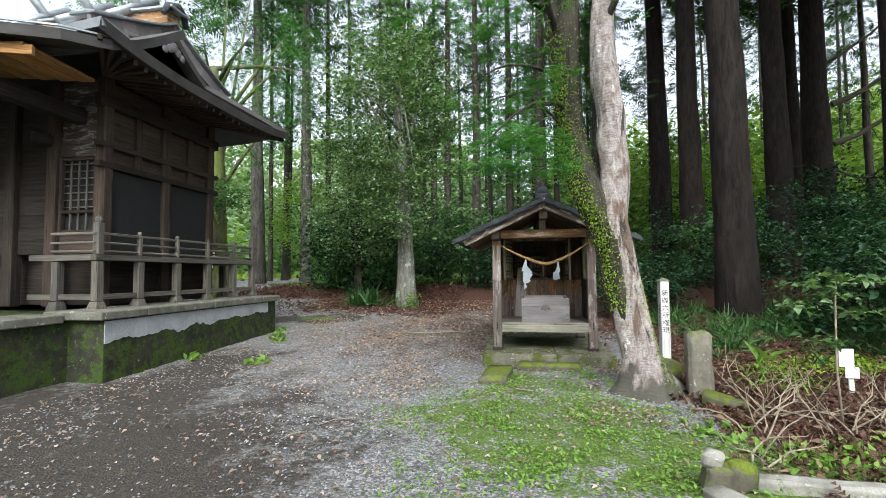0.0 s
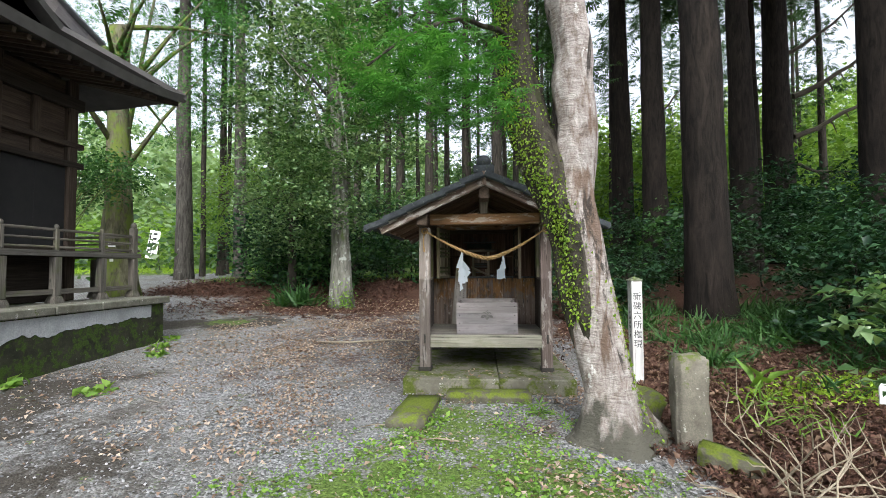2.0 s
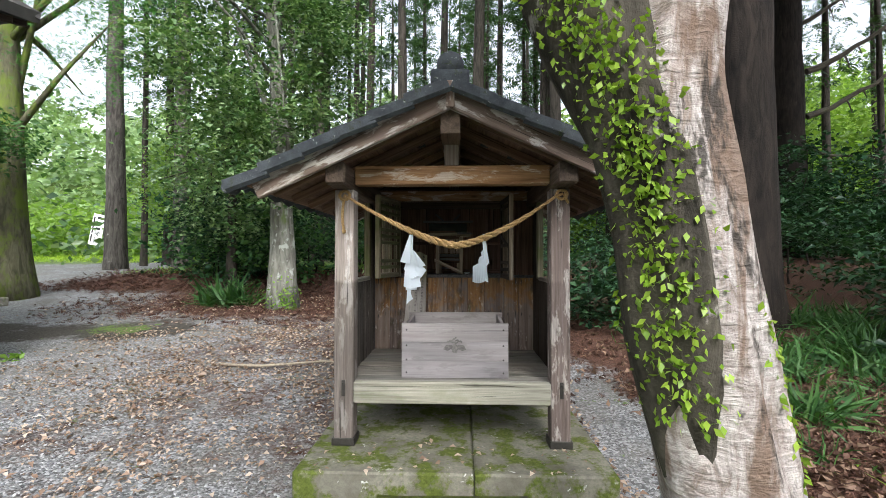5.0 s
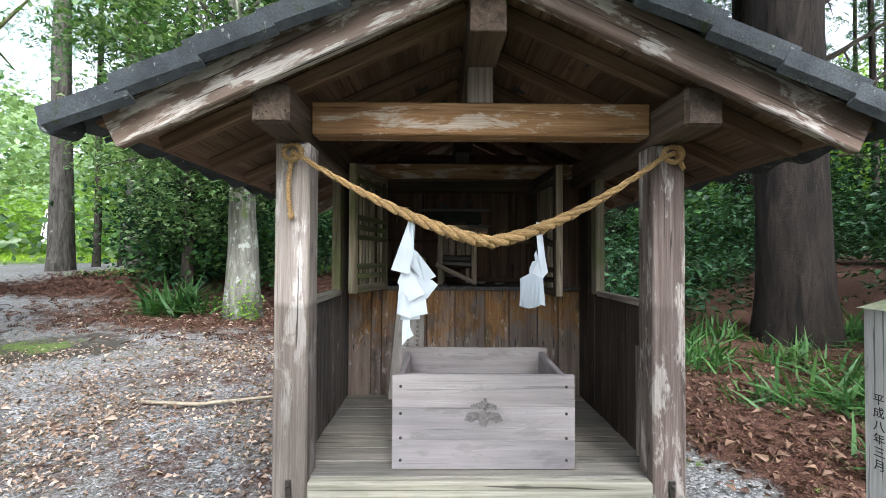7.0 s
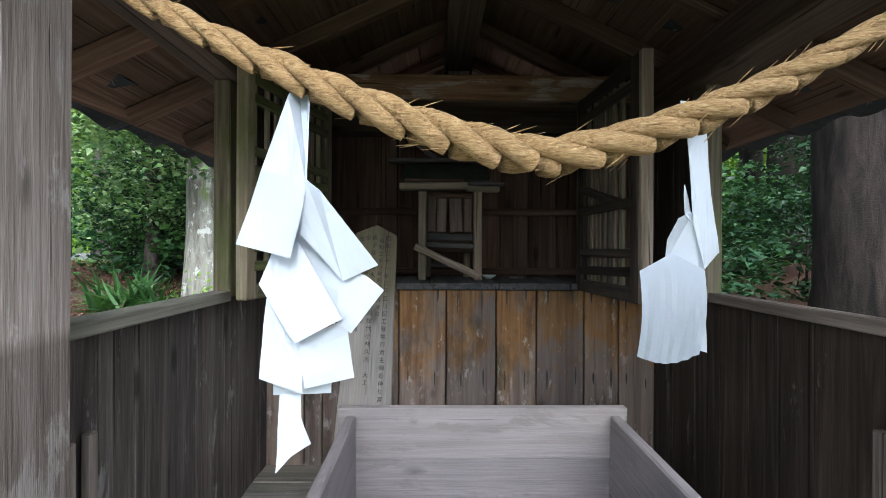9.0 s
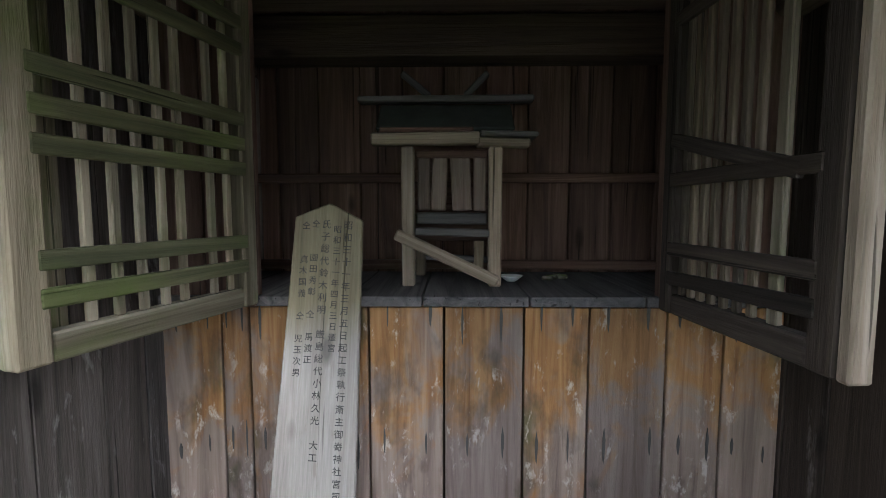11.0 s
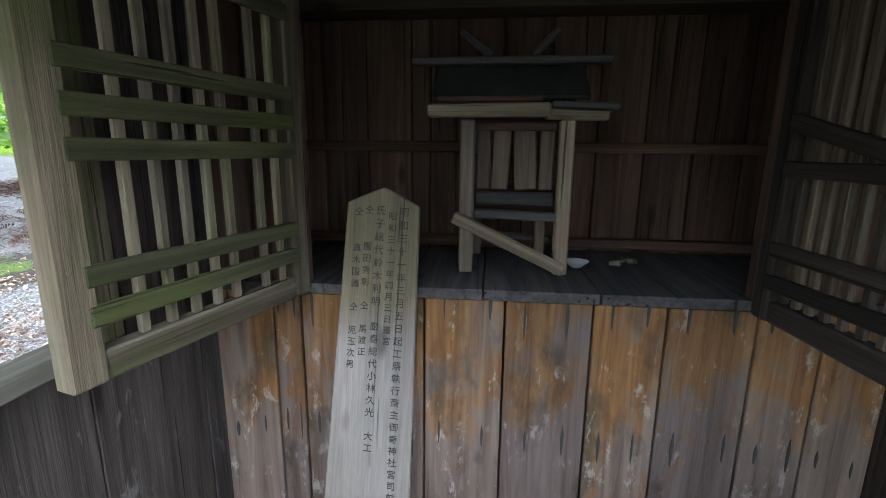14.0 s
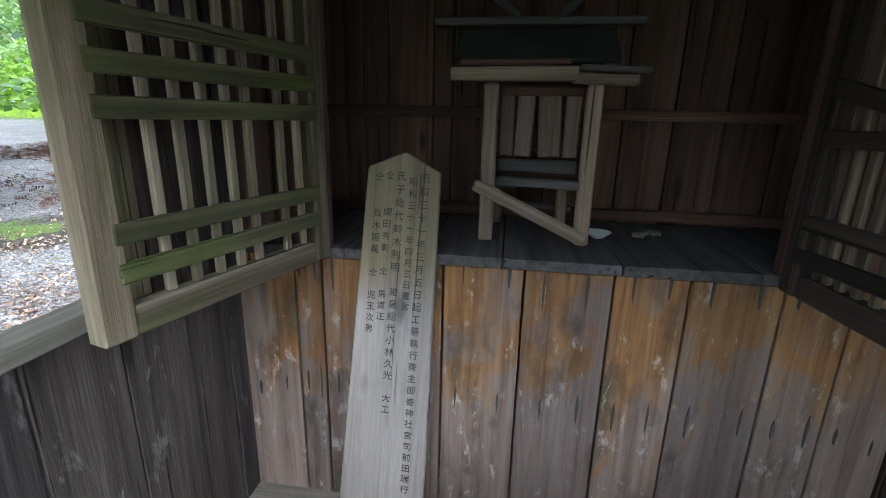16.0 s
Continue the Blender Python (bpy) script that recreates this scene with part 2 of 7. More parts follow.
def tube(pts, radii, sides=12, rough=0.0, seed=0, closed=True):
    """A bmesh tube through pts, with an uneven skin."""
    bm = bmesh.new()
    pts = [Vector(p) for p in pts]
    rings = []
    ref = Vector((1, 0, 0))
    for i, p in enumerate(pts):
        d = (pts[min(i + 1, len(pts) - 1)] - pts[max(i - 1, 0)]).normalized()
        r0 = ref if abs(d.dot(ref)) < 0.9 else Vector((0, 1, 0))
        x = (r0 - d * d.dot(r0)).normalized()
        y = d.cross(x)
        ring = []
        for k in range(sides):
            a = 2 * math.pi * k / sides
            rr = radii[i]
            if rough:
                rr *= 1 + rough * noise.noise(Vector((math.cos(a) * 2.2 + seed * 7.1, math.sin(a) * 2.2, p.z * 0.9 + seed)))
                rr *= 1 + rough * 0.35 * noise.noise(Vector((math.cos(a) * 7 + seed, math.sin(a) * 7, p.z * 2.5)))
            ring.append(bm.verts.new(p + (x * math.cos(a) + y * math.sin(a)) * rr))
        rings.append(ring)
    for r1, r2 in zip(rings, rings[1:]):
        for k in range(sides):
            bm.faces.new((r1[k], r1[(k + 1) % sides], r2[(k + 1) % sides], r2[k]))
    if closed:
        bm.faces.new(rings[0][::-1])
        bm.faces.new(rings[-1])
    return bm


def join_bm(bms):
    out = bmesh.new()
    for b in bms:
        me = bpy.data.meshes.new("tmp")
        b.to_mesh(me)
        b.free()
        out.from_mesh(me)
        bpy.data.meshes.remove(me)
    return out


def gz(x, y):
    """Height of the ground."""
    x, y = np.asarray(x, float), np.asarray(y, float)
    z = np.interp(y, [-30, 0, 5, 8, 10, 14.6, 22, 30, 45], [-0.2, 0, 0.03, 0.1, 0.16, 0.43, 1.08, 1.25, 1.5])
    z = z + 0.055 * np.clip(x - 1.9, 0, 9) * np.clip((y - 4) / 3, 0, 1)
    z = z + 0.05 * np.exp(-((x - 0.45) / 1.1) ** 2 - ((y - 6.9) / 0.6) ** 2)
    hill = 0.27 * np.clip(y - 40 - 0.9 * np.clip(-x - 6, 0, 60), 0, 45)
    hill += 0.2 * np.clip(x - 22, 0, 60) + 0.15 * np.clip(np.hypot(x, y) - 110, 0, 200) * (y > -20)
    return z + hill


def gzf(x, y):
    return float(gz(x, y))


def lettering(name, text, size, mat, parent, m, depth=0.001, spacing=1.0, align="CENTER"):
    cu = bpy.data.curves.new(name, "FONT")
    cu.body, cu.size, cu.extrude, cu.align_x, cu.align_y = text, size, depth, align, "CENTER"
    cu.space_line = spacing
    tmp = bpy.data.objects.new(name, cu)
    me = bpy.data.meshes.new_from_object(tmp)
    bpy.data.objects.remove(tmp)
    me.materials.clear()
    me.materials.append(mat)
    return part(name, me, mat, parent, "", m)

# ---- materials ----
W_POST = wood("weathered_post_wood", (0.09, 0.075, 0.062), (0.20, 0.17, 0.148), (0.30, 0.265, 0.24))
W_FRONT = wood("half_bleached_post_wood", (0.085, 0.07, 0.06), (0.17, 0.145, 0.13), (0.25, 0.22, 0.205), (0.30, 0.28, 0.265), 0.57, fade=((1.9, 1.95, 2.0), 0.24, 0.012))
W_BARGE = wood("peeling_barge_wood", (0.12, 0.082, 0.063), (0.20, 0.15, 0.12), (0.28, 0.23, 0.19), (0.62, 0.58, 0.54), 0.52)
W_TIE = wood("brown_tie_wood", (0.12, 0.065, 0.03), (0.28, 0.16, 0.08), (0.34, 0.24, 0.15), (0.48, 0.42, 0.36), 0.56)
W_DARK = wood("dark_roof_wood", (0.035, 0.025, 0.019), (0.08, 0.058, 0.043), (0.13, 0.10, 0.075))
W_PURLIN = wood("brown_purlin_wood", (0.04, 0.028, 0.02), (0.095, 0.068, 0.05), (0.16, 0.125, 0.1))
W_SOFFIT = wood("soffit_board_wood", (0.08, 0.05, 0.035), (0.17, 0.11, 0.075), (0.25, 0.18, 0.13))
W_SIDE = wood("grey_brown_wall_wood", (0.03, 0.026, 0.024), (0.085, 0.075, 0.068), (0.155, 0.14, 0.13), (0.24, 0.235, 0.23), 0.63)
# right wall boards: shade put into the colour, browner and darker than W_SIDE
W_SIDE2 = wood("shaded_brown_wall_wood", (0.016, 0.012, 0.009), (0.05, 0.037, 0.028), (0.1, 0.078, 0.062), (0.17, 0.15, 0.135), 0.66)
W_FRONT2 = wood("dark_flaking_post_wood", (0.05, 0.038, 0.034), (0.125, 0.1, 0.092), (0.2, 0.17, 0.158), (0.34, 0.32, 0.305), 0.56, fade=((1.3, 1.3, 1.3), 0.24, 0.012))
W_CAB = wood("brown_cabinet_wood", (0.045, 0.026, 0.02), (0.115, 0.07, 0.053), (0.20, 0.135, 0.108))
W_FLOOR = wood("grey_floor_wood", (0.11, 0.105, 0.095), (0.20, 0.19, 0.17), (0.29, 0.275, 0.25), moss=0.2)
W_SILL = wood("mossy_sill_wood", (0.15, 0.145, 0.12), (0.26, 0.255, 0.215), (0.37, 0.365, 0.32), moss=0.4)
W_SHELF = wood("slate_grey_shelf_wood", (0.04, 0.04, 0.043), (0.085, 0.083, 0.085), (0.14, 0.135, 0.135))
W_BOX = wood("silver_grey_box_wood", (0.225, 0.207, 0.21), (0.27, 0.25, 0.255), (0.325, 0.305, 0.31), (0.215, 0.198, 0.2), 0.6, cracks=0.35)
# frame of the right door leaf: brown wood darkened to stand for shade
W_LATT2 = wood("shaded_brown_lattice_wood", (0.018, 0.014, 0.011), (0.044, 0.035, 0.028), (0.095, 0.076, 0.06))
W_SLAT = wood("pale_lattice_slat_wood", (0.10, 0.085, 0.056), (0.215, 0.185, 0.13), (0.33, 0.30, 0.23), moss=0.75)
W_MINI2 = wood("dull_brown_slat_wood", (0.045, 0.036, 0.026), (0.105, 0.085, 0.06), (0.19, 0.155, 0.115))
W_CROSS = wood("dark_mossy_cross_wood", (0.04, 0.042, 0.022), (0.09, 0.092, 0.047), (0.15, 0.152, 0.085), moss=0.9)
W_LATT = wood("greenish_lattice_wood", (0.065, 0.055, 0.035), (0.155, 0.135, 0.09), (0.29, 0.265, 0.205), moss=0.85)
W_MINI = wood("pale_brown_altar_wood", (0.15, 0.12, 0.085), (0.29, 0.235, 0.175), (0.42, 0.36, 0.29))
W_DOOR = wood("pinkish_altar_door_wood", (0.08, 0.06, 0.05), (0.16, 0.125, 0.105), (0.24, 0.2, 0.175))
W_PLAQUE = wood("faded_plaque_wood", (0.23, 0.215, 0.20), (0.34, 0.325, 0.31), (0.42, 0.405, 0.40), (0.27, 0.25, 0.22), 0.64, fade=((0.72, 0.68, 0.48), 0.16, 0.06))
# W_HALL: dark hall timber with shade put into its colour, below W_HALL2
W_HALL = wood("dark_shaded_hall_wood", (0.014, 0.011, 0.009), (0.029, 0.023, 0.019), (0.055, 0.045, 0.038))
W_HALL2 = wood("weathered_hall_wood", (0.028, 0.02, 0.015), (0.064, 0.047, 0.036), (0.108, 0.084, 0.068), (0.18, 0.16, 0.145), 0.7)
W_PEEL = wood("peeling_grey_front_wood", (0.04, 0.032, 0.027), (0.085, 0.07, 0.06), (0.14, 0.125, 0.115), (0.3, 0.29, 0.28), 0.55)
W_DECK = wood("grey_veranda_wood", (0.06, 0.055, 0.047), (0.122, 0.114, 0.10), (0.195, 0.183, 0.165), moss=0.4)
W_GOLD = wood("ochre_porch_wood", (0.22, 0.11, 0.04), (0.42, 0.23, 0.085), (0.55, 0.33, 0.14))
M_TILE = stone("grey_clay_tile", (0.07, 0.077, 0.084), (0.026, 0.03, 0.034), (0.05, 0.062, 0.03), 0.58, 3.0, (0.22, 0.23, 0.215))
M_SLAB = stone("mossy_concrete", (0.20, 0.185, 0.15), (0.085, 0.08, 0.058), (0.10, 0.125, 0.022), 0.47, 1.2, (0.5, 0.5, 0.47))
M_MOSSY = stone("moss_covered_stone", (0.13, 0.12, 0.09), (0.06, 0.055, 0.04), (0.15, 0.19, 0.025), 0.52, 1.5, None, 0.12)
M_PILLAR = stone("lichened_granite", (0.21, 0.19, 0.155), (0.10, 0.09, 0.07), (0.13, 0.165, 0.035), 0.62, 2.2, (0.44, 0.43, 0.38), 0.16)
M_WALL = stone("mossy_plinth_wall", (0.05, 0.05, 0.034), (0.014, 0.015, 0.012), (0.062, 0.1, 0.02), 0.47, 1.3, (0.2, 0.24, 0.18))
M_PLASTER = stone("flaking_plaster", (0.46, 0.47, 0.49), (0.3, 0.31, 0.32), None, 0.5, 1.0)
M_COPING = stone("lichened_coping", (0.19, 0.185, 0.155), (0.075, 0.072, 0.05), (0.12, 0.14, 0.04), 0.6, 1.2, (0.5, 0.5, 0.48))
M_GRANITE = stone("pale_weathered_granite", (0.36, 0.345, 0.31), (0.17, 0.16, 0.13), (0.1, 0.125, 0.035), 0.62, 2.0, (0.55, 0.54, 0.52))
M_SHEET = plain("grey_roof_metal", (0.34, 0.36, 0.38), 0.45, 0.6, 0.2, 5)
M_ROOF = plain("dark_roof_sheet", (0.07, 0.065, 0.062), 0.6, 0.1, 0.3, 3)
M_BLACK = plain("flat_black_panel", (0.012, 0.011, 0.012), 0.8, 0, 0.2, 8)
M_WHITE = plain("white_paint", (0.72, 0.73, 0.72), 0.6, 0, 0.1, 12)
M_WPOST = wood("flaking_white_painted_wood", (0.42, 0.42, 0.40), (0.66, 0.66, 0.64), (0.76, 0.76, 0.75), (0.3, 0.29, 0.25), 0.68)
M_CAP = stone("green_metal_cap", (0.2, 0.21, 0.15), (0.11, 0.12, 0.07), (0.12, 0.16, 0.05), 0.5, 3)
M_INK = plain("black_ink", (0.02, 0.02, 0.022), 0.6)
M_FADED = plain("faded_ink", (0.04, 0.038, 0.037), 0.8)
M_CREST = plain("worn_crest_stain", (0.13, 0.118, 0.112), 0.85, 0, 0.45, 60)
M_IRON = plain("dark_iron", (0.05, 0.045, 0.04), 0.6, 0.7)
M_DISH = plain("white_porcelain", (0.75, 0.78, 0.82), 0.2, 0, 0.04)
M_CHAR = plain("charred_green_board", (0.028, 0.032, 0.026), 0.85, 0, 0.4, 14)


def paper_mat():
    m, nt, bs = start("white_paper")
    bs.inputs["Base Color"].default_value = (0.62, 0.66, 0.71, 1)
    bs.inputs["Roughness"].default_value = 0.55
    n = noise_fac(nt, coords(nt, (18, 18, 18)), 1.0, 3)
    bumped(nt, bs, n, 0.12, 0.004)
    tr = node(nt, "BsdfTranslucent", Color=(0.6, 0.65, 0.72, 1))
    ms = node(nt, "MixShader", Fac=0.25)
    nt.links.new(bs.outputs[0], ms.inputs[1])
    nt.links.new(tr.outputs[0], ms.inputs[2])
    nt.links.new(ms.outputs[0], nt.nodes["Material Output"].inputs[0])
    return m


M_PAPER = paper_mat()


def back_board_mat():
    """Old boards: rusty brown at the top, greyer below, scuffed white, damp-stained."""
    m, nt, bs = start("rusty_back_wall_wood")
    grain = noise_fac(nt, coords(nt, (42, 42, 2.2)), 1.0, 6, 0.62, 0.6)
    cloud = noise_fac(nt, coords(nt, (9, 9, 5)), 1.0, 5, 0.62, 0.5)
    fleck = noise_fac(nt, coords(nt, (30, 30, 12)), 1.0, 6, 0.72, 0.3)
    grey = ramp(nt, grain, (0.25, (0.095, 0.07, 0.058)), (0.5, (0.19, 0.15, 0.13)), (0.75, (0.27, 0.225, 0.20)))
    rust = ramp(nt, grain, (0.25, (0.11, 0.045, 0.012)), (0.5, (0.24, 0.128, 0.05)), (0.75, (0.34, 0.21, 0.095)))
    tc = nt.nodes.new("ShaderNodeTexCoord")
    sx = nt.nodes.new("ShaderNodeSeparateXYZ")
    nt.links.new(tc.outputs["Object"], sx.inputs[0])
    up = calc(nt, "ADD", sx.outputs[2], calc(nt, "MULTIPLY", calc(nt, "SUBTRACT", cloud, 0.5), 1.4))
    col = mix(nt, ramp(nt, up, (0.02, 0.0), (0.24, 0.95)), grey, rust)
    col = mix(nt, ramp(nt, noise_fac(nt, coords(nt, (6, 6, 3)), 1.0, 5, 0.65), (0.54, 0.0), (0.66, 0.75)), col, (0.05, 0.04, 0.03))
    col = mix(nt, ramp(nt, noise_fac(nt, coords(nt, (7, 7, 3.4)), 1.0, 5, 0.6), (0.6, 0.0), (0.7, 0.6)), col, (0.075, 0.075, 0.02))
    scuff = calc(nt, "MULTIPLY", ramp(nt, fleck, (0.565, 0.0), (0.64, 0.7)), ramp(nt, cloud, (0.44, 0.0), (0.54, 1.0)))
    col = mix(nt, scuff, col, (0.45, 0.42, 0.40))
    oi = nt.nodes.new("ShaderNodeObjectInfo")
    col = mix(nt, 1.0, col, ramp(nt, oi.outputs["Random"], (0.0, (0.72, 0.72, 0.75)), (1.0, (1.2, 1.15, 1.08))), "MULTIPLY")
    nt.links.new(col, bs.inputs["Base Color"])
    bs.inputs["Roughness"].default_value = 0.8
    bs.inputs["Specular IOR Level"].default_value = 0.25
    bumped(nt, bs, calc(nt, "ADD", grain, fleck), 0.5, 0.004)
    return m


W_BACK = back_board_mat()


def rope_mat():
    m, nt, bs = start("straw_rope_fibre")
    g = noise_fac(nt, coords(nt, (22, 130, 130), False), 2.6, 5, 0.7, 0.6)
    col = ramp(nt, g, (0.3, (0.16, 0.08, 0.028)), (0.5, (0.45, 0.275, 0.11)), (0.7, (0.64, 0.47, 0.25)))
    nt.links.new(col, bs.inputs["Base Color"])
    bs.inputs["Roughness"].default_value = 0.75
    bumped(nt, bs, g, 1.0, 0.005)
    return m


M_ROPE = rope_mat()


def bark_mat(name, dark, light, moss=None, moss_at=0.6, lichen=None, lichen_at=0.62, stretch=0.18, scale=9.0, foot=0.0):
    m, nt, bs = start(name)
    v = coords(nt, (1, 1, stretch))
    g = noise_fac(nt, v, scale, 7, 0.65, 0.8)
    b = noise_fac(nt, coords(nt, (1, 1, 0.6)), 1.6, 4, 0.6)
    f = noise_fac(nt, coords(nt, (1, 1, 1)), 60, 3)
    col = ramp(nt, g, (0.35, dark), (0.65, light))
    col = mix(nt, 0.6, col, ramp(nt, b, (0.3, (0.6, 0.6, 0.6)), (0.7, (1.25, 1.22, 1.2))), "MULTIPLY")
    if lichen:
        col = mix(nt, ramp(nt, noise_fac(nt, coords(nt, (1, 1, 0.8)), 5.0, 6, 0.7), (lichen_at, 0.0), (lichen_at + 0.05, 0.9)), col, lichen)
    if moss:
        col = mix(nt, ramp(nt, noise_fac(nt, coords(nt, (1, 1, 0.5)), 2.4, 6, 0.7), (moss_at, 0.0), (moss_at + 0.12, 0.9)), col, moss)
    # torn patches of brown under-bark, cross wrinkles on the smooth bark
    if foot:
        fold = noise_fac(nt, coords(nt, (1, 1, 4.0)), 8.0, 5, 0.65, 1.2)
        col = mix(nt, 0.75, col, ramp(nt, fold, (0.36, (0.62, 0.58, 0.56)), (0.5, (1.0, 1.0, 1.0)), (0.7, (1.2, 1.19, 1.18))), "MULTIPLY")
        g = calc(nt, "ADD", calc(nt, "MULTIPLY", g, 0.6), calc(nt, "MULTIPLY", fold, 0.8))
        torn = noise_fac(nt, coords(nt, (1, 1, 0.22)), 4.2, 5, 0.6, 0.4)
        col = mix(nt, ramp(nt, torn, (0.54, 0.0), (0.59, 0.85)), col, (0.13, 0.085, 0.06))
        col = mix(nt, ramp(nt, noise_fac(nt, coords(nt, (1, 1, 0.3)), 3.1, 6, 0.7, 0.5), (0.575, 0.0), (0.62, 0.9)), col, (0.035, 0.03, 0.026))
        tc = nt.nodes.new("ShaderNodeTexCoord")
        sx = nt.nodes.new("ShaderNodeSeparateXYZ")
        nt.links.new(tc.outputs["Object"], sx.inputs[0])
        zz = calc(nt, "ADD", sx.outputs[2], calc(nt, "MULTIPLY", calc(nt, "SUBTRACT", noise_fac(nt, coords(nt, (1, 1, 0.5)), 5.0, 5, 0.6), 0.5), 1.1))
        col = mix(nt, ramp(nt, zz, (foot - 0.08, 1.0), (foot + 0.08, 0.0)), col, (0.085, 0.08, 0.065))
    nt.links.new(col, bs.inputs["Base Color"])
    bs.inputs["Roughness"].default_value = 0.92
    bs.inputs["Specular IOR Level"].default_value = 0.15
    bumped(nt, bs, calc(nt, "ADD", g, calc(nt, "MULTIPLY", f, 0.3)), 0.8, 0.03)
    return m


# near trunks: canopy shade put into the bark colour; B_FAR stays paler
B_CEDAR = bark_mat("shaded_cedar_bark", (0.006, 0.005, 0.0045), (0.026, 0.02, 0.0165), None, 0.6, (0.07, 0.065, 0.055), 0.68)
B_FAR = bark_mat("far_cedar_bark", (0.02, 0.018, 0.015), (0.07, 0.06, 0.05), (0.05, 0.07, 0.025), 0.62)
B_PALE = bark_mat("pale_peeled_bark", (0.2, 0.16, 0.14), (0.45, 0.412, 0.395), None, 0.6, (0.66, 0.645, 0.63), 0.63, 0.42, 15, foot=0.3)
B_IVY = bark_mat("dark_mossy_bark", (0.016, 0.014, 0.011), (0.075, 0.066, 0.052), (0.05, 0.065, 0.02), 0.58, (0.22, 0.2, 0.18), 0.62)
B_LICHEN = bark_mat("lichened_bark", (0.09, 0.085, 0.07), (0.25, 0.25, 0.215), (0.10, 0.14, 0.04), 0.58, (0.38, 0.40, 0.36), 0.56)
B_GREY = bark_mat("grey_conifer_bark", (0.035, 0.031, 0.027), (0.12, 0.11, 0.098), (0.05, 0.07, 0.025), 0.66, (0.22, 0.22, 0.2), 0.64)
B_MOSSY = bark_mat("mossy_green_bark", (0.06, 0.06, 0.035), (0.17, 0.16, 0.105), (0.13, 0.17, 0.03), 0.47)
B_TWIG = plain("dead_twig", (0.27, 0.225, 0.165), 0.85, 0, 0.35, 30)
B_BRANCH = plain("brown_branch", (0.06, 0.05, 0.035), 0.9, 0, 0.35, 30)

L_CEDAR = leaf_mat("cedar_needles", (0.018, 0.042, 0.015), (0.035, 0.08, 0.025), (0.06, 0.12, 0.035), 0.35)
# the palest tone paints highlights on some leaves, besides their real gloss
L_DARK = leaf_mat("dark_glossy_leaf", (0.025, 0.065, 0.02), (0.075, 0.15, 0.045), (0.23, 0.31, 0.16), 0.35, 0.38, 0.5)
L_SHADE = leaf_mat("deep_shade_leaf", (0.008, 0.025, 0.012), (0.015, 0.045, 0.019), (0.035, 0.085, 0.03), 0.2, 0.5, 0.1)
L_MAPLE = leaf_mat("maple_leaf", (0.025, 0.09, 0.018), (0.05, 0.16, 0.032), (0.105, 0.25, 0.06), 0.42)
L_UNDER = leaf_mat("undergrowth_leaf", (0.007, 0.023, 0.011), (0.017, 0.05, 0.022), (0.055, 0.115, 0.05), 0.25, 0.45, 0.3)
# green raised in the colour itself so that open foliage looks lit
L_BRIGHT = leaf_mat("lit_far_leaf", (0.09, 0.16, 0.025), (0.15, 0.25, 0.045), (0.22, 0.33, 0.07), 0.5)
# distance haze is put into this leaf colour, a pale greyish green
L_HAZE = leaf_mat("hazed_hill_leaf", (0.16, 0.24, 0.11), (0.22, 0.31, 0.16), (0.28, 0.38, 0.2), 0.4)
L_IVY = leaf_mat("ivy_leaf", (0.09, 0.17, 0.012), (0.17, 0.27, 0.025), (0.27, 0.37, 0.05), 0.35, 0.35)
L_WEED = leaf_mat("ground_weed", (0.08, 0.16, 0.025), (0.15, 0.27, 0.045), (0.25, 0.38, 0.08), 0.4)
L_LIME = leaf_mat("lime_shrub_leaf", (0.13, 0.22, 0.02), (0.22, 0.34, 0.03), (0.33, 0.45, 0.05), 0.45)
L_FERN = leaf_mat("fern_frond", (0.02, 0.06, 0.016), (0.04, 0.105, 0.028), (0.08, 0.16, 0.045), 0.35)
L_DEAD = leaf_mat("fallen_brown_leaf", (0.12, 0.073, 0.053), (0.26, 0.175, 0.13), (0.5, 0.41, 0.345), 0.15, 0.7)
L_CURL = leaf_mat("curled_brown_leaf", (0.036, 0.019, 0.013), (0.085, 0.044, 0.03), (0.22, 0.145, 0.10), 0.1, 0.7)
L_RED = leaf_mat("fallen_cedar_spray", (0.028, 0.013, 0.01), (0.068, 0.03, 0.021), (0.14, 0.074, 0.05), 0.05, 0.85)
M_GRAVEL = leaf_mat("gravel_stone", (0.08, 0.08, 0.085), (0.18, 0.18, 0.19), (0.36, 0.355, 0.355), 0.0, 0.85)


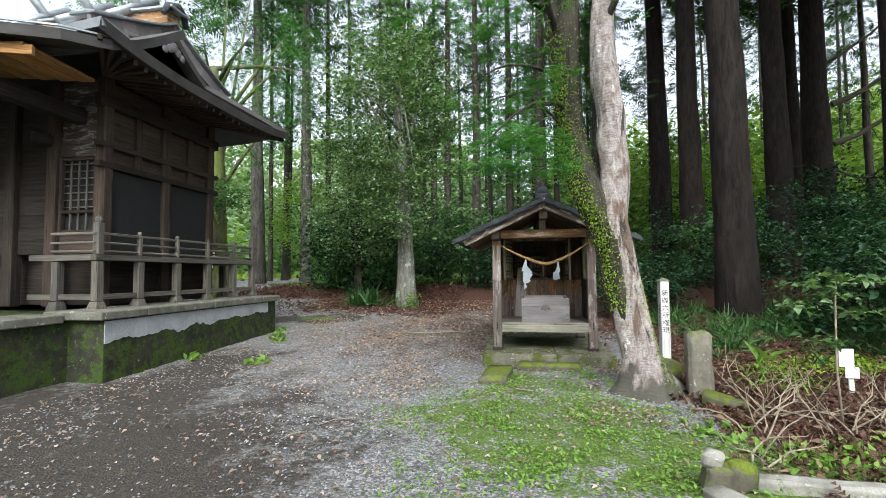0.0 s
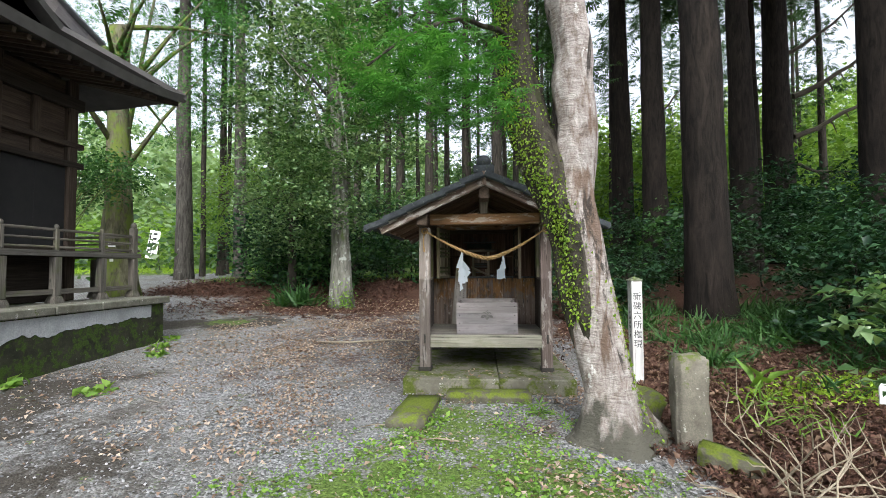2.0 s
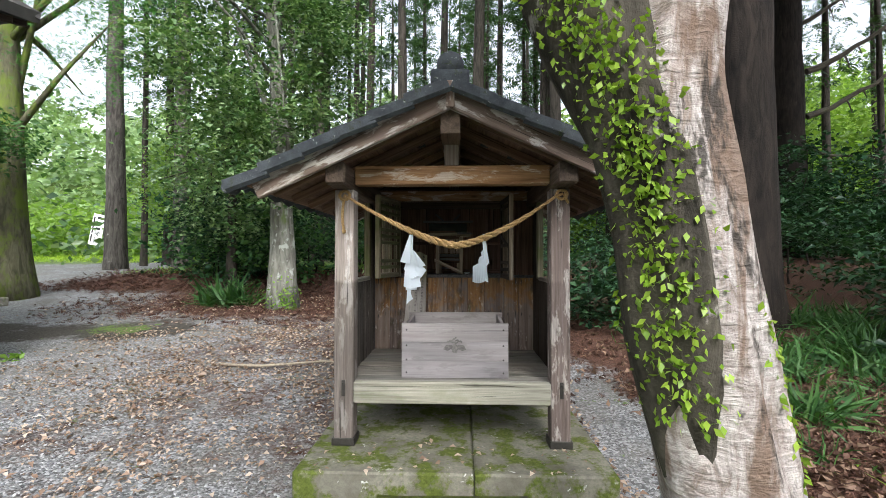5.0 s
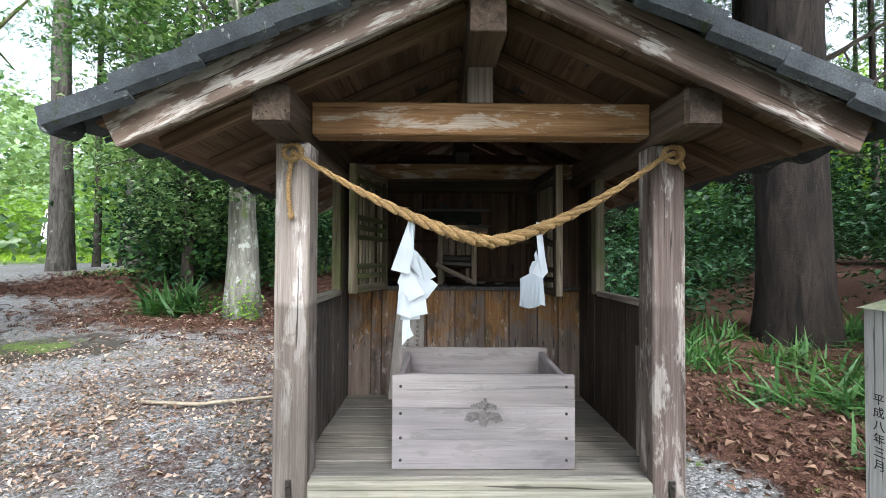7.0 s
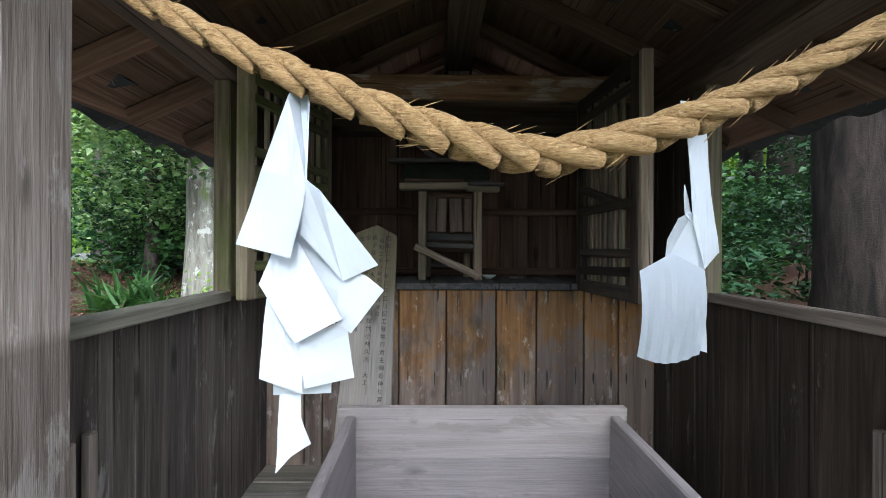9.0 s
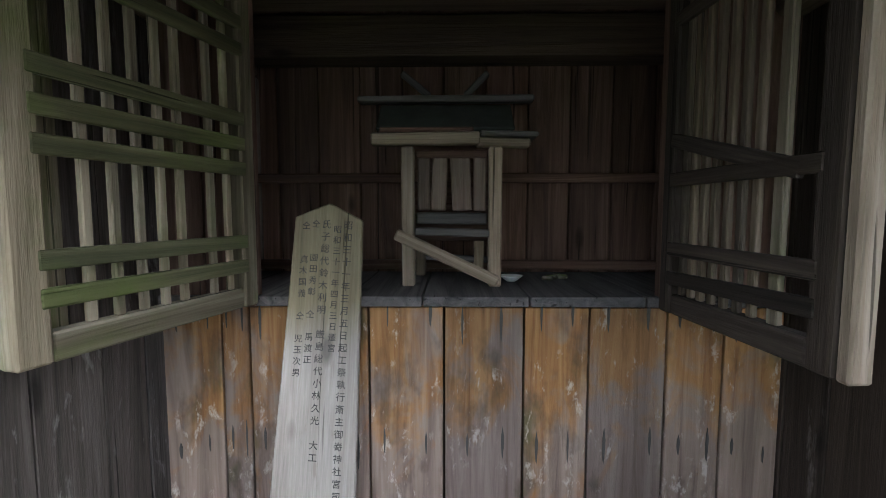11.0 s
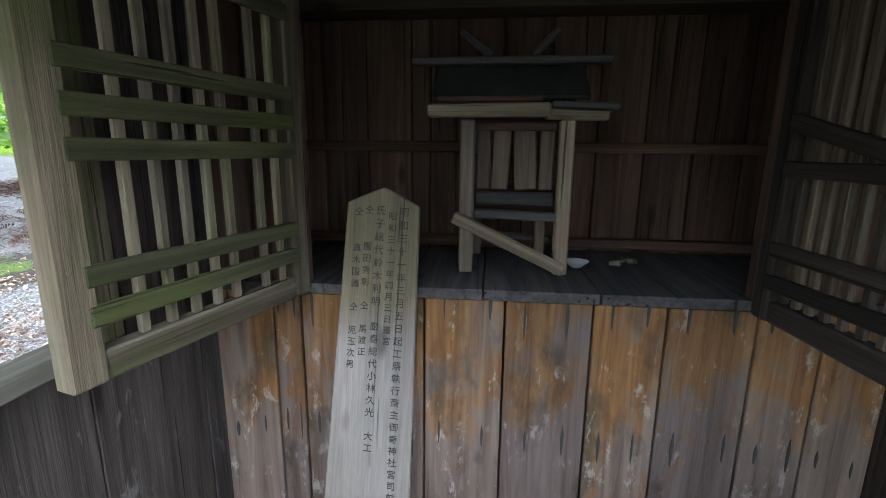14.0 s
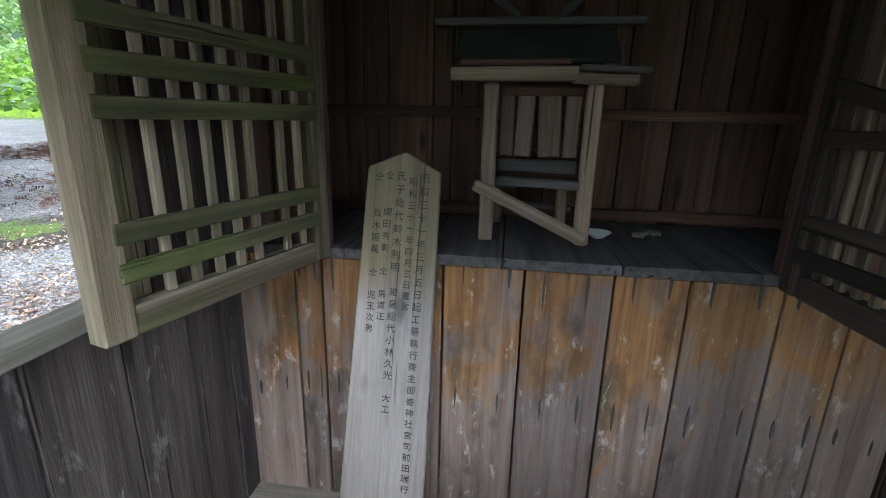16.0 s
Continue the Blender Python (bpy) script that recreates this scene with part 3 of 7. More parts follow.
def ground_mat():
    m, nt, bs = start("shrine_ground")
    v = coords(nt, (1, 1, 1), False)

    def zone(name, soft=0.16, s1=2.2, s2=14.0, amp=1.0):
        at = nt.nodes.new("ShaderNodeAttribute")
        at.attribute_name = name
        br = calc(nt, "ADD", calc(nt, "MULTIPLY", noise_fac(nt, v, s1, 5, 0.6), 0.9), calc(nt, "MULTIPLY", noise_fac(nt, v, s2, 4, 0.65), 0.7))
        f = calc(nt, "ADD", at.outputs["Fac"], calc(nt, "MULTIPLY", calc(nt, "SUBTRACT", br, 0.8), amp))
        return ramp(nt, f, (0.5 - soft, 0.0), (0.5 + soft, 1.0))

    peb = node(nt, "TexVoronoi", Vector=v, Scale=55.0)
    peb2 = node(nt, "TexVoronoi", Vector=v, Scale=24.0)
    sep = nt.nodes.new("ShaderNodeSeparateColor")
    nt.links.new(peb.outputs["Color"], sep.inputs[0])
    dust = noise_fac(nt, v, 1.3, 5, 0.6)
    gravel = ramp(nt, sep.outputs[0], (0.0, (0.09, 0.09, 0.09)), (0.5, (0.19, 0.19, 0.195)), (1.0, (0.40, 0.40, 0.405)))
    gravel = mix(nt, ramp(nt, dust, (0.4, 0.0), (0.65, 0.55)), gravel, (0.14, 0.125, 0.105))
    fine = noise_fac(nt, v, 30.0, 5, 0.7)
    soil = ramp(nt, fine, (0.3, (0.035, 0.03, 0.026)), (0.7, (0.085, 0.075, 0.063)))
    litter_n = noise_fac(nt, v, 26.0, 6, 0.75, 1.5)
    litter = ramp(nt, litter_n, (0.3, (0.022, 0.012, 0.009)), (0.5, (0.07, 0.034, 0.023)), (0.72, (0.15, 0.085, 0.058)))
    mossn = noise_fac(nt, v, 45.0, 4, 0.7)
    moss = ramp(nt, mossn, (0.3, (0.035, 0.06, 0.014)), (0.7, (0.17, 0.24, 0.06)))
    col = mix(nt, zone("dirt", 0.2, 1.6, 10.0, 1.6), gravel, soil)
    col = mix(nt, zone("litter"), col, litter)
    col = mix(nt, zone("moss", 0.1, 3.5, 24.0, 2.3), col, moss)
    nt.links.new(col, bs.inputs["Base Color"])
    bs.inputs["Roughness"].default_value = 0.95
    bs.inputs["Specular IOR Level"].default_value = 0.15
    h = calc(nt, "ADD", calc(nt, "MULTIPLY", peb.outputs["Distance"], -0.8), calc(nt, "ADD", calc(nt, "MULTIPLY", peb2.outputs["Distance"], -0.5), calc(nt, "MULTIPLY", fine, 0.8)))
    bumped(nt, bs, h, 0.8, 0.02)
    return m


M_GROUND = ground_mat()

# ---- ground ----
def spaced(lo, hi, fine_lo, fine_hi, fine, grow=1.25, cap=60.0):
    a = list(np.arange(fine_lo, fine_hi + 1e-6, fine))
    s, x = fine, fine_hi
    while x < hi:
        s = min(s * grow, cap)
        x += s
        a.append(x)
    s, x = fine, fine_lo
    while x > lo:
        s = min(s * grow, cap)
        x -= s
        a.insert(0, x)
    return np.array(a)


def zones(x, y):
    """How much litter, moss and bare dirt lie at a place, 0 to 1."""
    s = lambda v, a, b: np.clip((v - a) / (b - a), 0, 1)
    x, y = np.asarray(x, float), np.asarray(y, float)
    # wander the edges of the patches
    w1 = np.sin(1.3 * x + 2.1 * np.sin(0.9 * y)) + 0.6 * np.sin(3.1 * y + 1.7 * x) + 0.35 * np.sin(6.3 * x - 4.9 * y)
    w2 = np.sin(1.1 * y + 1.9 * np.sin(0.8 * x + 2)) + 0.6 * np.sin(2.9 * x - 1.3 * y) + 0.35 * np.sin(5.7 * y + 5.1 * x)
    near = np.clip(1 - np.hypot(x - 1.0, y - 7.0) / 30, 0, 1)
    x, y = x + 0.22 * w1 * near, y + 0.22 * w2 * near
    litter = np.maximum.reduce([
        s(x, 1.75, 2.4) * s(y, 3.2, 4.6),
        s(y, 8.7, 10.6) * 0.55 * s(x, -4.6, -2.5),
        s(y + 0.45 * x, 8.9, 9.6) * s(x, -9.5, -5.0) * s(y, 12.5, 14.5),
        s(y, 13.0, 14.5) * s(x, -4.5, -3.0),
        s(y, 16, 17.5) * s(x, -13, -10.5),
        0.62 * s(-np.hypot(x + 0.2, y - 8.0), -1.9, -0.6) * 0.8,
        0.5 * s(-np.hypot((x - 1.0) / 0.6, (y - 6.4) / 0.4), -1.2, -0.5)])
    litter = np.maximum(litter, 0.42 * s(y, 5.0, 8.0) * s(x, -5.5, -3.0) * s(-x, -1.2, -0.2))
    moss = np.maximum.reduce([
        0.76 * s(-np.hypot((x - 0.2) / 1.6, (y - 4.6) / 1.9), -1.15, -0.45),
        0.62 * s(-np.hypot((x - 0.1) / 1.2, (y - 6.2) / 0.8), -1.15, -0.45),
        0.7 * s(-np.hypot((x - 2.3) / 0.9, (y - 3.9) / 0.5), -1.1, -0.5),
        0.8 * s(-np.hypot((x - 1.5) / 1.2, (y - 3.6) / 1.1), -1.1, -0.5),
        0.66 * s(-np.hypot((x + 0.3) / 0.9, (y - 2.6) / 0.7), -1.1, -0.5),
        1.0 * s(y - 0.15 * x, 21.5, 23.0) * s(-np.abs(x + 7), -5.5, -4.0),
        0.9 * s(y, 26, 30) * s(-x, 17, 19), 1.0 * s(y, 36, 40),
        0.8 * s(-np.hypot((x + 5.6) / 0.6, (y - 12.1) / 0.22), -1.2, -0.6)])
    dirt = np.maximum.reduce([
        s(-np.abs(x + 4.9), -1.4, -0.5) * s(-y, -9.5, -7.5) * 0.8,
        s(-np.abs(y - 12.2 - 0.1 * (x + 5)), -1.1, -0.4) * s(-x, 3.6, 4.8),
        0.95 * s(-y, -8.0, -3.5) * s(-x, 0.2, 2.8)])
    return litter, moss, dirt


gx = spaced(-700, 700, -7.0, 5.0, 0.09)
gy = spaced(-400, 900, 1.2, 10.0, 0.09)
GX, GY = np.meshgrid(gx, gy)
GZ = gz(GX, GY)
rough = np.array([noise.noise(Vector((a * 1.3, b * 1.3, 0))) * 0.02 + noise.noise(Vector((a * 6, b * 6, 3))) * 0.012 for a, b in zip(GX.ravel(), GY.ravel())]).reshape(GX.shape)
GZ = GZ + rough - 0.01
ii = np.arange(GX.size).reshape(GX.shape)
quads = np.stack([ii[:-1, :-1], ii[:-1, 1:], ii[1:, 1:], ii[1:, :-1]], -1).reshape(-1, 4)
gm = raw_mesh("ground", np.stack([GX, GY, GZ], -1).reshape(-1, 3), quads, M_GROUND, True)
for key, values in zip(("litter", "moss", "dirt"), zones(GX, GY)):
    gm.attributes.new(key, "FLOAT", "POINT").data.foreach_set("value", values.ravel().astype(np.float32))
tagged(new("ground", gm), "grey gravel yard with leaf litter, bare soil and moss", "ground", kind="structure")


# ---- the wayside shrine ----
CX = 0.42
PL, PR = (-0.385, -0.25), (1.095, 1.225)
FLOOR, SLABTOP = 0.71, 0.275
hut = thing("wayside_shrine", (CX, 8.2, SLABTOP), "small weathered wooden roadside shrine with tiled gable roof on concrete slab", "shrine")

# its slab and steps
slab = thing("shrine_slab", (CX, 8.3, 0.05), "mossy lichened concrete slab under the small shrine", "slab", kind="structure")
for x0, x1 in ((-0.53, 0.565), (0.569, 1.42)):
    block("slab_block", (x0, 7.06, 0.02), (x1, 9.6, SLABTOP), M_SLAB, slab, 0.012)


def rough_block(name, size, m, mat, parent, label="", cuts=3, amp=0.012, seed=1, bev=0.1):
    bm = bmesh.new()
    bmesh.ops.create_cube(bm, size=1)
    bmesh.ops.scale(bm, vec=size, verts=bm.verts)
    bmesh.ops.bevel(bm, geom=bm.edges[:], offset=min(size) * bev, segments=2, affect="EDGES")
    bmesh.ops.subdivide_edges(bm, edges=[e for e in bm.edges if e.calc_length() > min(size) * 0.4], cuts=cuts, use_grid_fill=True)
    for v in bm.verts:
        v.co += v.normal * amp * noise.noise(v.co * 7 + Vector((seed * 3.3, 0, 0)))
    return part(name, bm, mat, parent, label, m, bev > 0.06)


st = rough_block("step_stone", (0.9, 0.24, 0.17), pose(0.44, 6.86, 0.115, 0, 0, 1), M_MOSSY, None, seed=4)
tagged(st, "low moss-covered stone step before the shrine", "step stone")
st = rough_block("step_stone", (0.36, 0.78, 0.15), pose(-0.3, 6.44, 0.075, 2, -2, -7), M_MOSSY, None, seed=9)
tagged(st, "mossy oblong stone lying aslant on the gravel", "step stone")

# frame
for xa, xb in (PL, PR):
    xc = (xa + xb) / 2
    for y, mat in ((7.515, W_FRONT if xa < 0 else W_FRONT2), (8.98, W_POST)):
        beam("post", (xc, y, SLABTOP), (xc, y, 2.03), xb - xa, 0.13, mat, hut, bevel=0.007)
        block("post_shoe", (xa - 0.012, y - 0.077, SLABTOP), (xb + 0.012, y + 0.077, SLABTOP + 0.05), M_IRON, hut)
    beam("purlin", (xc, 7.2, 2.1), (xc, 9.42, 2.1), 0.13, 0.14, W_PURLIN, hut, bevel=0.012)
    for y in (7.197, 9.423):
        beam("purlin_end", (xc, y - 0.002, 2.1), (xc, y + 0.002, 2.1), 0.112, 0.122, W_DARK, hut, bevel=0.0015, label="blackened end grain")
    beam("stud", (xc, 8.26, 1.38), (xc, 8.26, 2.03), 0.05, 0.08, W_LATT, hut)
    beam("window_rail", (xc, 7.58, 1.385), (xc, 8.22, 1.385), 0.06 if xa < 0 else 0.04, 0.03, W_SILL if xa < 0 else W_POST, hut)
    beam("ground_beam", (xc, 7.58, 0.62), (xc, 8.92, 0.62), 0.11, 0.16, W_DARK, hut)
beam("tie_beam", (PL[1], 7.515, 2.13), (PR[0], 7.515, 2.13), 0.11, 0.13, W_TIE, hut, side=(0, 1, 0), bevel=0.006)
beam("tie_beam", (PL[1], 8.98, 2.12), (PR[0], 8.98, 2.12), 0.11, 0.12, W_DARK, hut, side=(0, 1, 0))
beam("tie_beam", (PL[1], 8.62, 2.13), (PR[0], 8.62, 2.13), 0.1, 0.1, W_DARK, hut, side=(0, 1, 0))
for y in (7.515, 8.98):
    beam("king_post", (CX, y, 2.195), (CX, y, 2.345), 0.10, 0.09, W_POST, hut)
beam("ridge_beam", (CX, 7.18, 2.415), (CX, 9.42, 2.415), 0.125, 0.15, W_PURLIN, hut)
beam("floor_edge_board", (PL[1], 7.475, 0.635), (PR[0], 7.475, 0.635), 0.05, 0.15, W_SILL, hut, side=(0, 1, 0), bevel=0.008)

# floor boards run across
fy = np.linspace(7.5, 8.6, 9)
for a, b in zip(fy, fy[1:]):
    beam("floor_board", (-0.33, (a + b) / 2, FLOOR - 0.015), (1.17, (a + b) / 2, FLOOR - 0.015), b - a - 0.003, 0.03, W_FLOOR, hut, side=(0, 1, 0), bevel=0.003)

# side walls: upright boards to the sill, full height behind the stud
rnd = random.Random(5)
for xc, s in ((-0.325, -1), (1.165, 1)):
    y = 7.585
    while y < 8.9:
        w = min(rnd.choice((0.105, 0.125, 0.14, 0.16)), 8.93 - y)
        if w < 0.03:
            break
        top = 1.37 if y + w < 8.32 else 2.04
        # right-hand boards use the copy that has shade in its colour
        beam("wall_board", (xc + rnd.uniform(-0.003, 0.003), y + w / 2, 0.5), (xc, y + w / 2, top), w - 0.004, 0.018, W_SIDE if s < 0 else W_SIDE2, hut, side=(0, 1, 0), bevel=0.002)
        y += w
    for dy in (0.035, 0.085):
        beam("corner_batten", (xc - s * 0.03, 7.59 + dy, 0.72), (xc - s * 0.03, 7.59 + dy, 1.2), 0.02, 0.02, W_POST, hut)

# back wall boards under the cabinet
seams = [-0.325, -0.175, -0.107, 0.035, 0.18, 0.36, 0.55, 0.704, 0.887, 1.02, 1.16]
for a, b in zip(seams, seams[1:]):
    beam("back_board", ((a + b) / 2, 8.6 + rnd.uniform(-0.004, 0.004), 0.69), ((a + b) / 2, 8.6, 1.372), b - a - 0.005, 0.02, W_BACK, hut, bevel=0.002)
# dark streaks below the nails of each board
def streak_mesh():
    bm = bmesh.new()
    pts = [(0, 0.5), (0.5, 0.18), (0.42, -0.1), (0.16, -0.5), (-0.2, -0.42), (-0.45, -0.05), (-0.4, 0.22)]
    f = bm.faces.new([bm.verts.new((x, 0, z)) for x, z in pts])
    q = bmesh.ops.extrude_face_region(bm, geom=[f])
    for g in q["geom"]:
        if isinstance(g, bmesh.types.BMVert):
            g.co.y -= 0.1
    bmesh.ops.recalc_face_normals(bm, faces=bm.faces[:])
    return mesh_of("nail_streak", bm, M_FADED)


STREAK = streak_mesh()
for a, b in zip(seams, seams[1:]):
    for fx in (0.24, 0.76):
        for z in (1.345, 1.03):
            sx = a + (b - a) * (fx + rnd.uniform(-0.06, 0.06))
            m = pose(sx, 8.5885, z + rnd.uniform(-0.02, 0.02)) @ Matrix.Diagonal((rnd.uniform(0.004, 0.009), 0.02, rnd.uniform(0.04, 0.1), 1))
            part("nail_streak", STREAK, M_FADED, hut, m=m)
for a, b in ((-0.325, -0.21), (-0.206, -0.11), (0.89, 1.02), (1.024, 1.16)):
    beam("cabinet_front_board", ((a + b) / 2, 8.6, 1.376), ((a + b) / 2, 8.6, 2.08), b - a, 0.02, W_CAB, hut, bevel=0.002)
for x in (-0.095, 0.875):
    beam("door_jamb", (x, 8.585, 1.376), (x, 8.585, 2.085), 0.03, 0.05, W_CAB, hut)
beam("lintel", (-0.32, 8.57, 2.13), (1.16, 8.57, 2.13), 0.05, 0.09, W_TIE, hut, side=(0, 1, 0))
# shelf and cabinet back
sh = [-0.32, 0.0, 0.31, 0.56, 0.83, 1.16]
for a, b in zip(sh, sh[1:]):
    beam("shelf_board", ((a + b) / 2, 8.575, 1.388), ((a + b) / 2, 9.02, 1.388), b - a - 0.004, 0.024, W_SHELF, hut, bevel=0.002)
xs = np.linspace(-0.33, 1.17, 12)
for a, b in zip(xs, xs[1:]):
    beam("cabinet_back_board", ((a + b) / 2, 9.045, 0.4), ((a + b) / 2, 9.045, 2.16), b - a - 0.004, 0.02, W_CAB, hut, bevel=0.002)
# ceiling added to keep daylight from dropping into the cabinet
block("cabinet_ceiling", (-0.32, 8.63, 2.185), (1.16, 9.03, 2.2), W_CAB, hut)
# unseen solid sheet, added to stop daylight through the back board seams
block("cabinet_backing", (-0.33, 9.058, 0.4), (1.17, 9.07, 2.3), W_CAB, hut)
beam("back_rail", (-0.33, 9.02, 1.705), (1.17, 9.02, 1.705), 0.03, 0.03, W_CAB, hut, side=(0, 1, 0))
beam("back_rail", (-0.33, 9.01, 1.425), (1.17, 9.01, 1.425), 0.03, 0.03, W_CAB, hut, side=(0, 1, 0))
for z in (2.2, 2.3):
    beam("gable_board", (-0.3 if z < 2.25 else -0.05, 9.045, z), (1.14 if z < 2.25 else 0.9, 9.045, z), 0.02, 0.096, W_CAB, hut, side=(0, 1, 0))

# lattice doors, both standing open
SLATS = ((0.07, 0), (0.116, 0), (0.191, 0), (0.233, 0), (0.277, 0), (0.322, 0), (0.368, 0))
BARS = tuple((f, f, 1.0) for f in (0.133, 0.21, 0.437, 0.513, 0.59, 0.80, 0.88))


def lattice_door(hinge, outer, base, top, frame_wood, cross, slat, face, end, slats=SLATS, bars=BARS, strip=None):
    """slats: (distance from the hinge, 1 if wide and pale); bars: heights at both ends as shares, and the share of the width left."""
    h, o = Vector((*hinge, 0)), Vector((*outer, 0))
    d = (o - h).normalized()
    n = Vector((-d.y, d.x, 0))
    L = (o - h).length
    e = new("lattice_door")
    attach(e, hut, Matrix.Translation((h.x, h.y, base)))
    P = lambda u, z, off=0.0: (h.x + d.x * u + n.x * off, h.y + d.y * u + n.y * off, z)
    for u, w, mat in ((0.022, 0.044, frame_wood), (L - 0.024, 0.048, end)):
        beam("stile", P(u, base), P(u, top), w, 0.035, mat, e, side=d)
    if strip:
        beam("edge_strip", P(L + 0.012, base), P(L + 0.012, top), 0.022, 0.035, strip, e, side=d, label="pale bare wooden edge strip")
    for z in (base + 0.022, top - 0.022):
        beam("rail", P(0.044, z), P(L - 0.048, z), 0.03, 0.044, frame_wood, e, side=n)
    for u, wide in slats:
        beam("slat", P(u, base + 0.044), P(u, top - 0.044), 0.022 if wide else 0.015, 0.012, W_SLAT if wide else slat, e, side=d, bevel=0.002)
    for f0, f1, share in bars:
        za, zb = base + (top - base) * f0, base + (top - base) * f1
        beam("cross_slat", P(0.03, za, 0.0135 * face), P(0.03 + (L - 0.065) * share, zb, 0.0135 * face), 0.012, 0.029, cross, e, side=n, bevel=0.002)
    return e


lattice_door((-0.085, 8.565), (-0.21, 8.1), 1.385, 2.085, W_LATT, W_CROSS, W_SLAT, 1, W_SLAT)
# the other leaf is broken: slats lost beside its outer stile, one bar hanging aslant
# its frame and bars carry their shade in the wood colour
lattice_door((0.868, 8.565), (0.9, 8.122), 1.375, 2.085, W_LATT2, W_LATT2, W_MINI2, -1, W_LATT2,
             ((0.062, 0), (0.094, 0), (0.126, 0), (0.16, 0), (0.196, 0), (0.232, 0), (0.268, 0), (0.318, 1)),
             ((0.11, 0.125, 1.0), (0.2, 0.2, 1.0), (0.41, 0.41, 1.0), (0.53, 0.4, 0.9), (0.88, 0.88, 1.0)), W_MINI)

# roof: boards, rafters, barge boards, tiles
SLOPE = math.atan(0.463)
def on_roof(s, u, y, off=0.0):
    """u metres down the slope on side s (-1, 1) from the ridge line, off above the boards."""
    return Vector((CX + s * (u * math.cos(SLOPE) + off * math.sin(SLOPE)), y, 2.60 - u * math.sin(SLOPE) + off * math.cos(SLOPE)))


Y0, Y1, ULEN = 7.13, 9.5, 1.44
for s in (-1, 1):
    beam("barge_board", on_roof(s, -0.0, Y0 + 0.02, -0.04), on_roof(s, 1.375, Y0 + 0.02, -0.04), 0.04, 0.13, W_BARGE, hut, side=(0, 1, 0), bevel=0.005)
    beam("barge_board", on_roof(s, 0, Y1 - 0.02, -0.04), on_roof(s, 1.375, Y1 - 0.02, -0.04), 0.04, 0.13, W_BARGE, hut, side=(0, 1, 0), bevel=0.005)
    for y in np.linspace(7.42, 9.3, 6):
        beam("rafter", on_roof(s, 0.08, y, -0.03), on_roof(s, 1.36, y, -0.03), 0.045, 0.06, W_SOFFIT, hut, side=(0, 1, 0))
    n_b = 10
    for k in range(n_b):
        u = 1.42 * (k + 0.5) / n_b
        beam("roof_board", on_roof(s, u, Y0 + 0.04, 0.012), on_roof(s, u, Y1 - 0.04, 0.012), 1.42 / n_b - 0.002, 0.018, W_SOFFIT, hut, side=(math.cos(SLOPE), 0, -s * math.sin(SLOPE)), bevel=0.001)
cap = beam("barge_cap", (CX, 7.118, 2.485), (CX, 7.118, 2.65), 0.055, 0.02, W_BARGE, hut)


def tile_mesh(verge=0):
    """A wavy clay tile, 0.27 across (y) and 0.27 long (x, downhill)."""
    prof = [(-0.135 + 0.27 * k / 10, 0.022 * math.sin(2 * math.pi * (k / 10) - 0.6) * (1.0 if k < 6 else 0.8)) for k in range(11)]
    if verge:
        prof = [(-0.15, -0.05), (-0.15, -0.02), (-0.148, 0.01)] + [(-0.12 + 0.255 * k / 8, 0.012 - 0.012 * math.sin(math.pi * k / 8)) for k in range(9)]
    bm = bmesh.new()
    th = 0.02
    rows = []
    for x, lift in ((-0.14, -0.008), (0.14, 0.014)):
        top = [bm.verts.new((x, p[0], p[1] + th + lift)) for p in prof]
        bot = [bm.verts.new((x, p[0] + (0.02 if verge and p[0] < -0.14 else 0), p[1] + lift)) for p in prof]
        rows.append((top, bot))
    (t0, b0), (t1, b1) = rows
    for k in range(len(prof) - 1):
        bm.faces.new((t0[k], t1[k], t1[k + 1], t0[k + 1]))
        bm.faces.new((b0[k + 1], b1[k + 1], b1[k], b0[k]))
        bm.faces.new((t0[k + 1], b0[k + 1], b0[k], t0[k]))
        bm.faces.new((t1[k], b1[k], b1[k + 1], t1[k + 1]))
    bm.faces.new((t0[0], b0[0], b1[0], t1[0]))
    bm.faces.new((t0[-1], t1[-1], b1[-1], b0[-1]))
    return mesh_of("roof_tile", bm, M_TILE)


TILE, VERGE = tile_mesh(), tile_mesh(1)
for s in (-1, 1):
    for k in range(6):
        u = 0.14 + 0.245 * k + 0.005
        for c in range(9):
            y = 7.2 + 0.272 * c
            ang = SLOPE * s
            r = Matrix.Translation(on_roof(s, u, y + rnd.uniform(-0.004, 0.004), 0.026 + rnd.uniform(-0.003, 0.006))) @ Matrix.Rotation(ang + rnd.uniform(-0.03, 0.03), 4, "Y") @ Matrix.Rotation(rnd.uniform(-0.02, 0.02), 4, "Z")
            if s < 0:
                r = r @ Matrix.Diagonal((-1, 1, 1, 1))
            part("roof_tile", VERGE if c == 0 else TILE, M_TILE, hut, m=r)
# ridge: stacked flat tiles under round caps, and an end ornament
for k in range(8):
    y = 7.2 + 0.3 * k
    block("ridge_tile", (CX - 0.12, y, 2.63), (CX + 0.12, y + 0.292, 2.662), M_TILE, hut, 0.01)
    bm = bmesh.new()
    bmesh.ops.create_cone(bm, cap_ends=True, segments=14, radius1=0.075, radius2=0.07, depth=0.298)
    part("ridge_tile", bm, M_TILE, hut, m=pose(CX, y + 0.148, 2.672, 90, 0, 0))
bm = bmesh.new()
bmesh.ops.create_cone(bm, cap_ends=True, segments=18, radius1=0.085, radius2=0.085, depth=0.05)
bmesh.ops.bevel(bm, geom=[e for e in bm.edges if len(e.link_faces) == 2 and e.calc_face_angle(0) > 1], offset=0.012, segments=2, affect="EDGES")
